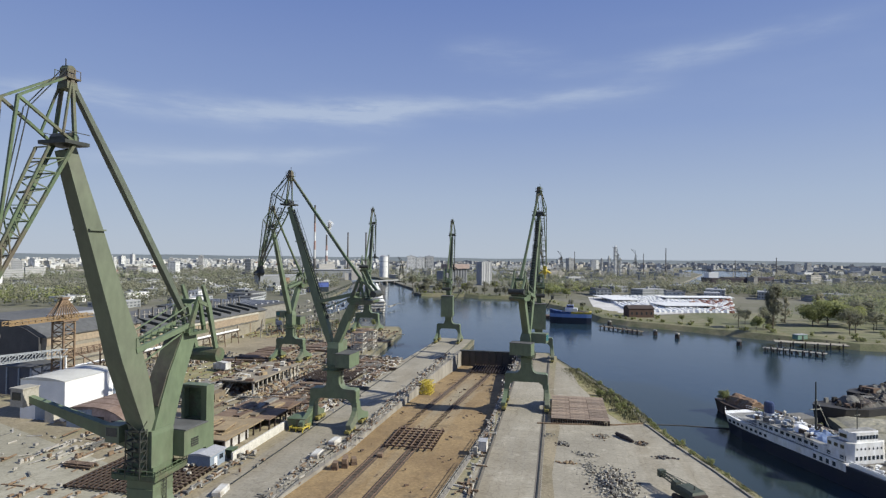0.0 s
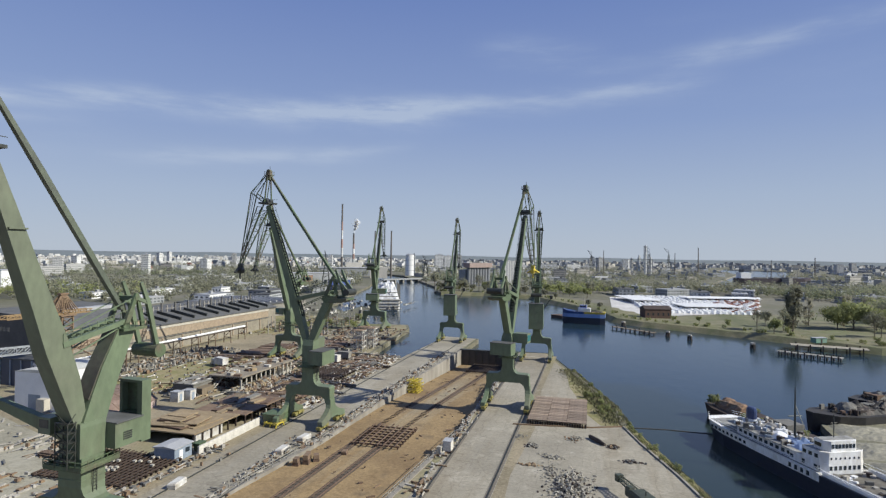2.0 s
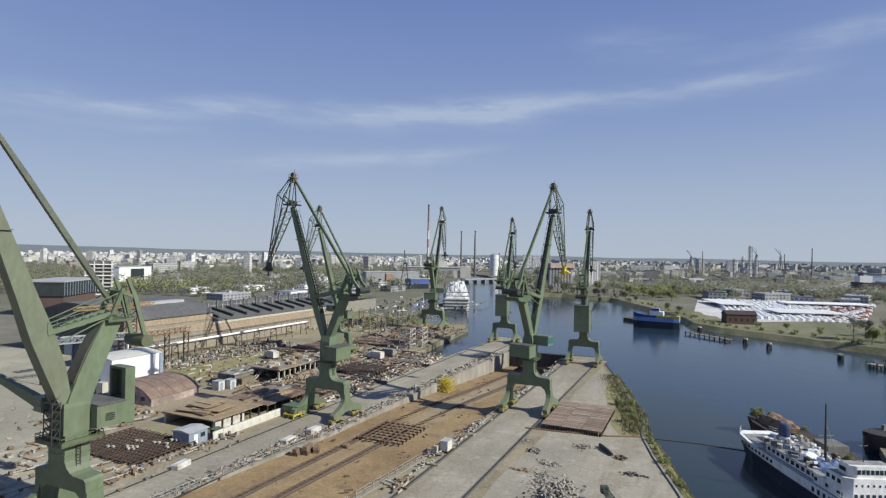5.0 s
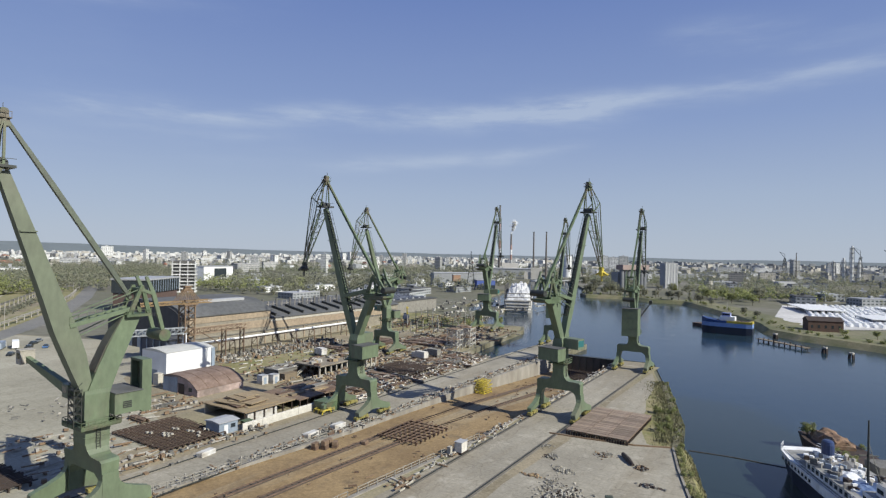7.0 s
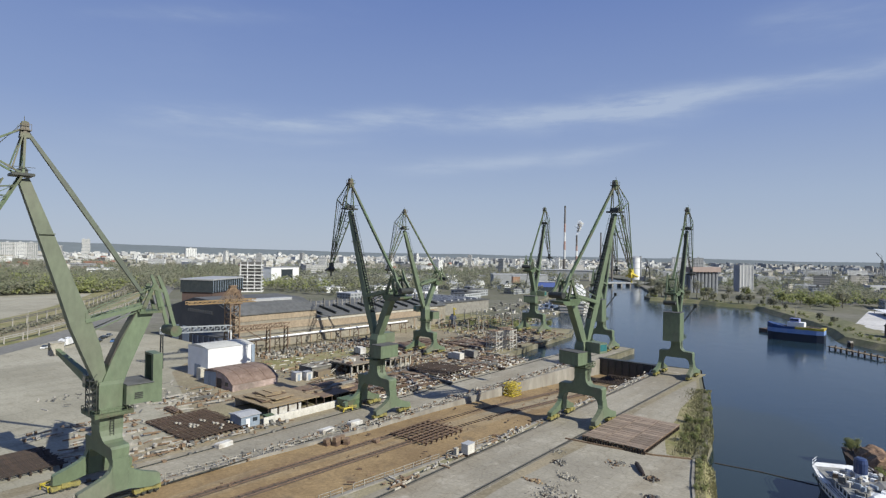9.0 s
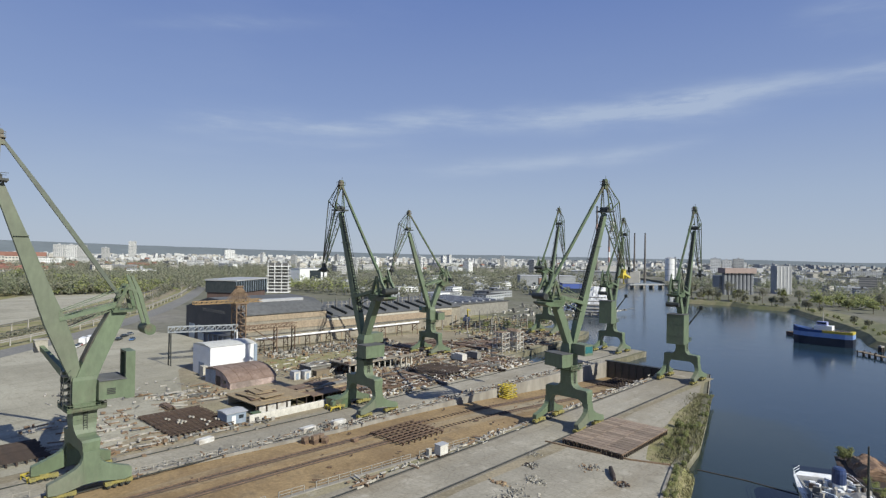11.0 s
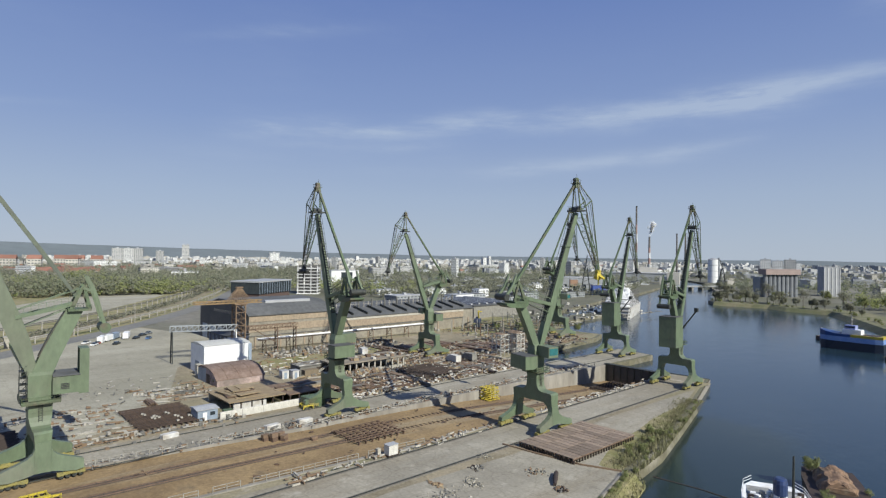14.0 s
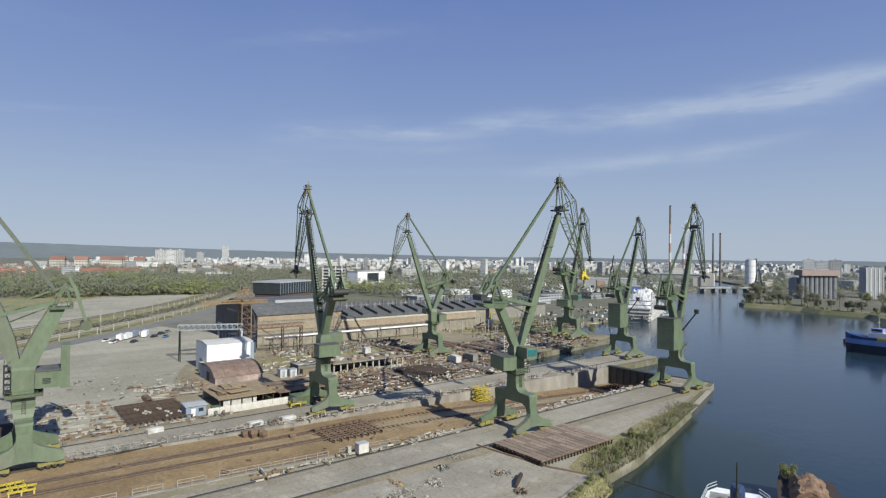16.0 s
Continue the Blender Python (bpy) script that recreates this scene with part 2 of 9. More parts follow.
RIVERWALL = mat("weedy_river_wall", (0.148, 0.139, 0.090), (0.094, 0.087, 0.058), 0.35, 0.9, fine=1.2, bump=0.3, third=(0.226, 0.211, 0.168), third_scale=0.12)
ASPHALT = mat("asphalt", (0.148, 0.147, 0.140), (0.183, 0.178, 0.165), 0.05, 0.9, fine=0.6)
ROOF_GREY = mat("roof_felt", (0.066, 0.069, 0.072), (0.098, 0.100, 0.101), 0.06, 0.85, fine=0.5, spread=0.2)
ROOF_PALE = mat("pale_roof_sheet", (0.351, 0.359, 0.374), (0.289, 0.296, 0.308), 0.2, 0.5, spread=0.15)
BRICK = mat("brick_wall", (0.300, 0.246, 0.179), (0.254, 0.204, 0.148), 0.12, 0.9, fine=1.0, third=(0.265, 0.211, 0.156), third_scale=0.04)
NAVY = mat("navy_hull", (0.016, 0.023, 0.043), (0.027, 0.031, 0.043), 0.2, 0.4)
BLUE = mat("blue_hull", (0.016, 0.055, 0.203), (0.023, 0.047, 0.140), 0.2, 0.4)
BARK = mat("bark", (0.148, 0.129, 0.098), (0.105, 0.090, 0.066), 1.5, 0.95)
ROOF_RED = mat("red_roof", (0.234, 0.113, 0.082), (0.187, 0.098, 0.074), 0.2, 0.85, spread=0.25)
WALL_PALE = mat("pale_block_wall", (0.520, 0.525, 0.525), (0.440, 0.445, 0.445), 0.1, 0.85, spread=0.4)
ORANGE = mat("orange_paint", (0.335, 0.148, 0.047), (0.257, 0.125, 0.055), 0.6, 0.7)


def leaf_mat(name, a, b):
    """Thin spring leaf: part of the light passes through."""
    m = mat(name, a, b, 0.5, 0.8, fine=3.0, spread=0.2)
    n, l = m.node_tree.nodes, m.node_tree.links
    skin, out = n["Principled BSDF"], n["Material Output"]
    thin, both = n.new("ShaderNodeBsdfTranslucent"), n.new("ShaderNodeMixShader")
    both.inputs["Fac"].default_value = 0.5
    l.new(skin.inputs["Base Color"].links[0].from_socket, thin.inputs["Color"])
    l.new(skin.outputs[0], both.inputs[1]), l.new(thin.outputs[0], both.inputs[2]), l.new(both.outputs[0], out.inputs["Surface"])
    return m


LEAF_FRESH = leaf_mat("fresh_leaves", (0.275, 0.295, 0.125), (0.215, 0.24, 0.105))
LEAF_BARE = leaf_mat("bare_twigs", (0.262, 0.256, 0.19), (0.2, 0.212, 0.145))
LEAF_PALE = leaf_mat("pale_twigs", (0.4, 0.38, 0.3), (0.33, 0.32, 0.24))
LEAF_DARK = leaf_mat("dark_leaves", (0.2, 0.225, 0.145), (0.24, 0.255, 0.165))


def water_mat():
    m = bpy.data.materials.new("river_water")
    m.use_nodes = True
    n, l = m.node_tree.nodes, m.node_tree.links
    b = n["Principled BSDF"]
    b.inputs["Roughness"].default_value, b.inputs["IOR"].default_value = 0.14, 1.33
    co = n.new("ShaderNodeTexCoord")

    def wave(sc, det, stretch=(1, 1, 1)):
        mp = n.new("ShaderNodeMapping")
        mp.inputs["Scale"].default_value, mp.inputs["Rotation"].default_value = stretch, (0, 0, radians(35))
        z = n.new("ShaderNodeTexNoise")
        z.inputs["Scale"].default_value, z.inputs["Detail"].default_value = sc, det
        l.new(co.outputs["Object"], mp.inputs["Vector"]), l.new(mp.outputs["Vector"], z.inputs["Vector"])
        return z.outputs["Fac"]

    # sheltered smooth slicks among ruffled water, silt in suspension
    slick = n.new("ShaderNodeMapRange")
    slick.inputs["From Min"].default_value, slick.inputs["From Max"].default_value = 0.42, 0.60
    slick.inputs["To Min"].default_value, slick.inputs["To Max"].default_value = 0.22, 0.60
    l.new(wave(0.014, 4, (1, 0.55, 1)), slick.inputs["Value"])
    tone = n.new("ShaderNodeMix")
    tone.data_type = "RGBA"
    tone.inputs["A"].default_value, tone.inputs["B"].default_value = (0.020, 0.035, 0.042, 1), (0.015, 0.033, 0.056, 1)
    l.new(wave(0.012, 3), tone.inputs["Factor"])
    # greener, smoother patch of water beside the quay
    lee = n.new("ShaderNodeMapping")
    lee.inputs["Location"].default_value, lee.inputs["Scale"].default_value = (-48, -90, 0), (1, 0.6, 0)
    far = n.new("ShaderNodeVectorMath")
    far.operation = "LENGTH"
    l.new(co.outputs["Object"], lee.inputs["Vector"]), l.new(lee.outputs["Vector"], far.inputs[0])
    wob = n.new("ShaderNodeMath")
    wob.operation = "MULTIPLY_ADD"
    wob.inputs[1].default_value = 14.0
    l.new(wave(0.06, 5), wob.inputs[0]), l.new(far.outputs["Value"], wob.inputs[2])
    open_ = n.new("ShaderNodeMapRange")
    open_.inputs["From Min"].default_value, open_.inputs["From Max"].default_value = 38, 43
    l.new(wob.outputs[0], open_.inputs["Value"])
    quay_tone = n.new("ShaderNodeMix")
    quay_tone.data_type = "RGBA"
    quay_tone.inputs["A"].default_value = (0.021, 0.033, 0.032, 1)
    l.new(open_.outputs["Result"], quay_tone.inputs["Factor"]), l.new(tone.outputs["Result"], quay_tone.inputs["B"]), l.new(quay_tone.outputs["Result"], b.inputs["Base Color"])
    calm = n.new("ShaderNodeMath")
    calm.operation = "MULTIPLY"
    lift = n.new("ShaderNodeMapRange")
    lift.inputs["To Min"].default_value, lift.inputs["To Max"].default_value = 0.45, 1.0
    l.new(open_.outputs["Result"], lift.inputs["Value"]), l.new(lift.outputs["Result"], calm.inputs[0]), l.new(slick.outputs["Result"], calm.inputs[1])
    prev = None
    for sc, dist in ((0.9, 0.07), (0.16, 0.18)):
        bp = n.new("ShaderNodeBump")
        bp.inputs["Distance"].default_value = dist
        l.new(calm.outputs[0], bp.inputs["Strength"]), l.new(wave(sc, 4, (1, 0.5, 1)), bp.inputs["Height"])
        if prev:
            l.new(prev, bp.inputs["Normal"])
        prev = bp.outputs["Normal"]
    l.new(prev, b.inputs["Normal"])
    return m


WATER = water_mat()

# ---- building blocks ----
YARD = pose(0, 0, 0, 0, 0, -10)  # yard axis: r to the right, s along the slipway


def yard(r, s, z=0.0, turn=0.0):
    return YARD @ pose(r, s, z, 0, 0, turn)


def spot(r, s, z=0.0):
    return YARD @ Vector((r, s, z))


def mesh_of(name, bm, material):
    me = bpy.data.meshes.new(name)
    bmesh.ops.recalc_face_normals(bm, faces=bm.faces)
    bm.to_mesh(me)
    bm.free()
    me.materials.append(material)
    return me


def part(name, bm, material, parent=None, label="", at=None):
    me = bm if isinstance(bm, bpy.types.Mesh) else mesh_of(name, bm, material)
    ob = new(name, me)
    if parent is not None:
        ob.parent = parent
    if at is not None:
        ob.matrix_basis = at
    if label:
        tagged(ob, label)
    return ob


def thing(name, m, label, category, group="", kind=""):
    ob = new(name)
    ob.empty_display_size = 0.5
    ob.matrix_basis = m
    return tagged(ob, label, category, group, kind)


def hexa(bm, lo, hi):
    """A six-sided solid between two four-cornered loops."""
    a = [bm.verts.new(p) for p in lo]
    b = [bm.verts.new(p) for p in hi]
    bm.faces.new(a[::-1]), bm.faces.new(b)
    for i in range(4):
        bm.faces.new((a[i], a[(i + 1) % 4], b[(i + 1) % 4], b[i]))


def box(bm, x0, x1, y0, y1, z0, z1):
    hexa(bm, [(x0, y0, z0), (x1, y0, z0), (x1, y1, z0), (x0, y1, z0)], [(x0, y0, z1), (x1, y0, z1), (x1, y1, z1), (x0, y1, z1)])
    return bm


def boxes(*dims):
    bm = bmesh.new()
    for d in dims:
        box(bm, *d)
    return bm


def beam(bm, a, b, w, h=None, w2=None, h2=None, side=(1, 0, 0)):
    """A straight bar from a to b, w across 'side' and h the other way, tapered to w2, h2."""
    a, b = Vector(a), Vector(b)
    h = w if h is None else h
    w2, h2 = (w if w2 is None else w2), (h if h2 is None else h2)
    d = (b - a).normalized()
    u = Vector(side)
    u = (u - d * u.dot(d))
    if u.length < 1e-4:
        u = d.orthogonal()
    u.normalize()
    v = d.cross(u)
    loop = lambda p, ww, hh: [p + u * sx * ww / 2 + v * sy * hh / 2 for sx, sy in ((-1, -1), (1, -1), (1, 1), (-1, 1))]
    hexa(bm, loop(a, w, h), loop(b, w2, h2))


def tube(bm, a, b, r, r2=None, n=8):
    a, b = Vector(a), Vector(b)
    r2 = r if r2 is None else r2
    d = (b - a).normalized()
    u = d.orthogonal().normalized()
    v = d.cross(u)
    ring = lambda p, q: [bm.verts.new(p + (u * math.cos(2 * math.pi * i / n) + v * math.sin(2 * math.pi * i / n)) * q) for i in range(n)]
    lo, hi = ring(a, r), ring(b, r2)
    bm.faces.new(lo[::-1]), bm.faces.new(hi)
    for i in range(n):
        bm.faces.new((lo[i], lo[(i + 1) % n], hi[(i + 1) % n], hi[i]))


def loft(bm, loops):
    """Skins a row of loops with equal counts and closes both ends."""
    rows = [[bm.verts.new(p) for p in lp] for lp in loops]
    k = len(rows[0])
    for a, b in zip(rows, rows[1:]):
        for i in range(k):
            bm.faces.new((a[i], a[(i + 1) % k], b[(i + 1) % k], b[i]))
    bm.faces.new(rows[0][::-1]), bm.faces.new(rows[-1])


def square(hx, hy, z, cx=0.0, cy=0.0):
    return [(cx - hx, cy - hy, z), (cx + hx, cy - hy, z), (cx + hx, cy + hy, z), (cx - hx, cy + hy, z)]


def plate(bm, outline, z0, z1):
    """An upright slab over an outline of x, y."""
    lo = [bm.verts.new((x, y, z0)) for x, y in outline]
    hi = [bm.verts.new((x, y, z1)) for x, y in outline]
    bm.faces.new(lo[::-1]), bm.faces.new(hi)
    k = len(lo)
    for i in range(k):
        bm.faces.new((lo[i], lo[(i + 1) % k], hi[(i + 1) % k], hi[i]))
    return bm


def mound(w, l, h, seed, rough=0.5, cell=0.9):
    """A lumpy closed heap over a w by l base, sharp with creases where rough is high."""
    bm = bmesh.new()
    nx, ny = max(4, int(w / cell)), max(4, int(l / cell))
    rows = []
    for j in range(ny + 1):
        row = []
        for i in range(nx + 1):
            u, v = 2 * i / nx - 1, 2 * j / ny - 1
            k = (1 - u ** 4) * (1 - v ** 4)
            p = Vector((u * w / 2, v * l / 2, seed * 7.3))
            lump = 0.62 + rough * (noise.noise(p * 0.28) + 0.7 * noise.noise(p * 0.8) + 0.45 * noise.noise(p * 1.9))
            row.append(bm.verts.new((u * w / 2 + 0.3 * noise.noise(p * 0.7 + Vector((5, 0, 0))), v * l / 2 + 0.3 * noise.noise(p * 0.7), max(0.0, h * k * lump))))
        rows.append(row)
    for a, b in zip(rows, rows[1:]):
        for i in range(nx):
            bm.faces.new((a[i], a[i + 1], b[i + 1], b[i]))
    rim_ = rows[0] + [r[-1] for r in rows[1:]] + rows[-1][-2::-1] + [r[0] for r in rows[-2:0:-1]]
    bm.faces.new(rim_[::-1])
    return bm


# ---- ground, river and slipway ----
WATER_Z = -2.3


def xy(*pts):
    return [tuple(spot(r, s)[:2]) for r, s in pts]


NEAR_QUAY = [(62, -400), (57, 0), (53.6, 60), (50.4, 104), (48.6, 122), (46.5, 143.5), (46.9, 160), (44.8, 184), (42.5, 208), (39.8, 231), (38, 247)]
PIERS = xy((-18, 248.5), (-42.3, 246), (-42.3, 281), (-61, 284), (-60, 219), (-77, 224), (-82, 262), (-87.5, 308), (-93, 322), (-120, 318), (-140, 345))
LEFT_BANK = [(-78, 390), (-73, 494), (-82, 497), (-92, 400), (-112, 440), (-128, 560), (-142, 720), (-165, 880), (-205, 1050), (-320, 1320)]
FAR_BANK = [(-300, 1340), (-150, 1060), (-97, 880), (-58, 730), (-50, 640), (-40, 622), (8, 617), (24, 600), (56, 588), (70, 545), (90, 470), (99, 425), (100, 392), (112, 372), (138, 350), (168, 318), (198, 285), (260, 262), (420, 230), (800, 150), (800, -400)]
RIVER = NEAR_QUAY + PIERS + LEFT_BANK + FAR_BANK
BASIN = [(360, 930), (455, 960), (700, 1380), (980, 1900), (860, 2150), (760, 1950), (640, 1500)]


def edge_left(s):
    return float(np.interp(s, [20, 60, 90, 117, 182, 245], [-53, -51.0, -48.0, -45.4, -44.7, -42.6]))


def edge_right(s):
    return float(np.interp(s, [20, 60, 82, 131, 180, 245], [-26, -24.0, -22.4, -18.4, -18.0, -18.0]))


def slip_z(s):
    return float(np.interp(s, [20, 90, 130, 150, 165, 182, 245], [-0.2, -0.35, -0.65, -1.15, -1.9, -3.0, -6.1]))


STATIONS = [20, 60, 82, 90, 105, 117, 131, 150, 165, 182, 200, 220, 244.5]
SLIP_HOLE = [spot(edge_left(s), s) for s in STATIONS] + [spot(edge_right(s), s) for s in STATIONS[::-1]]
SLIP_HOLE = [tuple(p[:2]) for p in SLIP_HOLE]


def sheet(loops, z=0.0):
    """A flat sheet inside the first loop with the other loops cut out."""
    bm = bmesh.new()
    edges = []
    for lp in loops:
        vs = [bm.verts.new((x, y, z)) for x, y in lp]
        edges += [bm.edges.new((vs[i], vs[(i + 1) % len(vs)])) for i in range(len(vs))]
    bmesh.ops.triangle_fill(bm, use_beauty=True, use_dissolve=False, edges=edges)
    for f in bm.faces:
        if f.normal.z < 0:
            f.normal_flip()
    return bm


def lay(name, bm, material, label, category):
    me = bpy.data.meshes.new(name)
    bm.to_mesh(me)
    bm.free()
    me.materials.append(material)
    return tagged(new(name, me), label, category, kind="structure")


def ribbon(name, line, z0, z1, material, label, category, lean=0.0, closed=False):
    """An upright or leaning strip along a line."""
    bm = bmesh.new()
    pts = [Vector((*p, 0)) for p in line]
    k = len(pts)
    for i in range(k if closed else k - 1):
        a, b = pts[i], pts[(i + 1) % k]
        d = (b - a).normalized()
        out = Vector((d.y, -d.x, 0)) * lean
        bm.faces.new([bm.verts.new(p) for p in (a + Vector((0, 0, z0)), b + Vector((0, 0, z0)), b + out + Vector((0, 0, z1)), a + out + Vector((0, 0, z1)))])
    return lay(name, bm, material, label, category)


rim = [(4850 * math.cos(a), 4850 * math.sin(a)) for a in np.linspace(0, 2 * math.pi, 72, endpoint=False)]
lay("ground", sheet([rim, RIVER, BASIN, SLIP_HOLE]), EARTH, "wide flat land of grass, earth and streets round the harbour", "ground")
lay("water", sheet([RIVER], WATER_Z), WATER, "dark blue rippled river water between the quays", "water")
lay("water_basin", sheet([BASIN], WATER_Z + 0.5), WATER, "far harbour basin water", "water")
ribbon("quay_wall_river", RIVER, 0.0, -5.0, RIVERWALL, "stained concrete quay wall along the river", "quay wall", closed=True)
ribbon("quay_wall_tip", [(43.3, 205), (40.2, 231), (38.4, 247.4), (20.0, 250.0)], 0.04, -5.0, QUAYWALL, "pale concrete wall at the tip of the quay", "quay wall")
ribbon("quay_wall_basin", BASIN, 0.0, -5.0, QUAYWALL, "low earth bank of a far harbour basin", "quay wall", closed=True)

# yard paving
YARD_AREA = xy((-330, -40), (-330, 120), (-215, 150), (-200, 330), (-140, 343), (-120, 316), (-94, 320), (-88.5, 307), (-83, 261), (-78, 223), (-59, 218), (-60, 283), (-43.3, 280), (-43.3, 246.5), (-19, 247.5))
YARD_AREA += [(37, 246.5), (38.8, 231), (41.5, 208), (43.8, 184), (45.2, 143.5), (48.5, 106), (50.5, 60), (53, 0), (56, -200), (-250, -200)]
lay("pavement_yard", sheet([YARD_AREA, [(x, y) for x, y in SLIP_HOLE]], 0.03), GRAVEL, "worn earth and gravel yard strewn with scrap", "yard")
lay("pavement_square", sheet([xy((-330, -30), (-330, 110), (-225, 150), (-178, 150), (-140, 115), (-78, 92), (-66, 60), (-66, -30))], 0.06), CONCRETE, "large pale bare concrete square", "yard")
lay("pavement_quay_left", sheet([xy((-62, 20), (-62, 215), (-59.5, 283), (-43.6, 280), (-43.6, 245.5), (edge_left(182) - 0.6, 182), (edge_left(117) - 0.6, 117), (edge_left(90) - 0.6, 90), (edge_left(60) - 0.6, 60), (-53.6, 20))], 0.09), SLAB, "pale concrete crane quay beside the slipway", "quay")
lay("pavement_verge", sheet([[(37.8, 142.6), (36.2, 150), (34.6, 160), (35.2, 172), (35.8, 184), (37.4, 196), (39.0, 212), (41.3, 208), (43.6, 184), (46.2, 160), (45.8, 142.6)]], 0.045), VERGE, "dry grass and weeds growing over the quay edge", "verge")
lay("pavement_quay_right", sheet([xy((-25.4, 20), (edge_right(60) + 0.6, 60), (edge_right(82) + 0.6, 82), (edge_right(131) + 0.6, 131), (edge_right(180) + 0.6, 180), (-17.4, 244), (-17.4, 247)) + [(36, 245), (38, 231), (40.3, 208), (39.2, 196), (38.2, 184), (38.6, 172), (37.6, 160), (39.0, 150), (40.2, 143.5), (45.3, 142.6), (46.3, 130), (47.3, 122), (48.6, 112), (49.3, 103), (50.7, 84), (52.5, 60), (56, 0)]], 0.06), SLAB, "pale cracked concrete quay with crane rails", "quay")

lay("pavement_strip", sheet([xy((-25.0, 20), (edge_right(60) + 1.0, 60), (edge_right(82) + 1.0, 82), (edge_right(131) + 1.0, 131), (edge_right(180) + 1.0, 180), (-16.6, 180), (-16.6, 131), (-18.6, 82), (-20.0, 60), (-20.8, 20))], 0.075), GRAVEL, "tan earth strip along the slipway edge", "quay")
lay("pavement_strip", sheet([xy((-4.2, 20), (-4.2, 243), (-1.6, 243), (-2.6, 180), (-0.8, 140), (-2.4, 110), (-0.6, 70), (-2.0, 20))], 0.075), GRAVEL, "tan earth strip along the crane rail", "quay")
lay("pavement_field", sheet([xy((-131, 136), (-104, 150), (-100, 172), (-112, 200), (-138, 206), (-141, 160))], 0.05), VERGE, "patchy dry grass between the hall and the workshops", "field")
lay("pavement_field", sheet([xy((-165, 262), (-128, 262), (-122, 330), (-170, 345), (-190, 335))], 0.05), VERGE, "rough green ground beyond the long hall", "field")
# slipway trough
bm = bmesh.new()
for a, b in zip(STATIONS, STATIONS[1:]):
    bm.faces.new([bm.verts.new(spot(r, s, slip_z(s))) for r, s in ((edge_left(a), a), (edge_right(a), a), (edge_right(b), b), (edge_left(b), b))])
bmesh.ops.remove_doubles(bm, verts=bm.verts, dist=0.01)
lay("floor_slipway", bm, SLIP, "sloping brown sandy slipway floor", "slipway")
for tag, edge in (("left", edge_left), ("right", edge_right)):
    bm = bmesh.new()
    for a, b in zip(STATIONS, STATIONS[1:]):
        bm.faces.new([bm.verts.new(p) for p in (spot(edge(a), a, 0.25), spot(edge(b), b, 0.25), spot(edge(b), b, slip_z(b) - 0.3), spot(edge(a), a, slip_z(a) - 0.3))])
        sg = -1 if tag == "left" else 1
        bm.faces.new([bm.verts.new(p) for p in (spot(edge(a), a, 0.25), spot(edge(b), b, 0.25), spot(edge(b) + sg * 0.9, b, 0.25), spot(edge(a) + sg * 0.9, a, 0.25))])
        bm.faces.new([bm.verts.new(p) for p in (spot(edge(a) + sg * 0.9, a, 0.25), spot(edge(b) + sg * 0.9, b, 0.25), spot(edge(b) + sg * 0.9, b, -0.1), spot(edge(a) + sg * 0.9, a, -0.1))])
    bmesh.ops.remove_doubles(bm, verts=bm.verts, dist=0.01)
    lay("wall_slipway_" + tag, bm, QUAYWALL, "pale concrete side wall of the slipway with a raised kerb", "wall")

gate = thing("dock_gate", yard(-30.5, 244.6), "dark steel gate closing the lower end of the slipway", "dock gate")
part("gate_leaf", boxes((-12.6, 12.6, -0.6, 0.8, -7.0, 0.5)), mat("gate_steel", (0.055, 0.051, 0.047), (0.086, 0.074, 0.062), 0.3, 0.7), gate)
for i in range(9):
    part("gate_rib", boxes((-0.15, 0.15, -0.95, -0.5, -6.5, 0.5)), STEEL_DARK, gate, at=pose(-11.6 + i * 2.9, 0, 0))
part("walkway", boxes((-12.9, 12.9, -0.9, 1.4, 0.5, 0.65)), STEEL_DARK, gate)

# ---- tower cranes on the quays ----
CRANE_MESH = {}


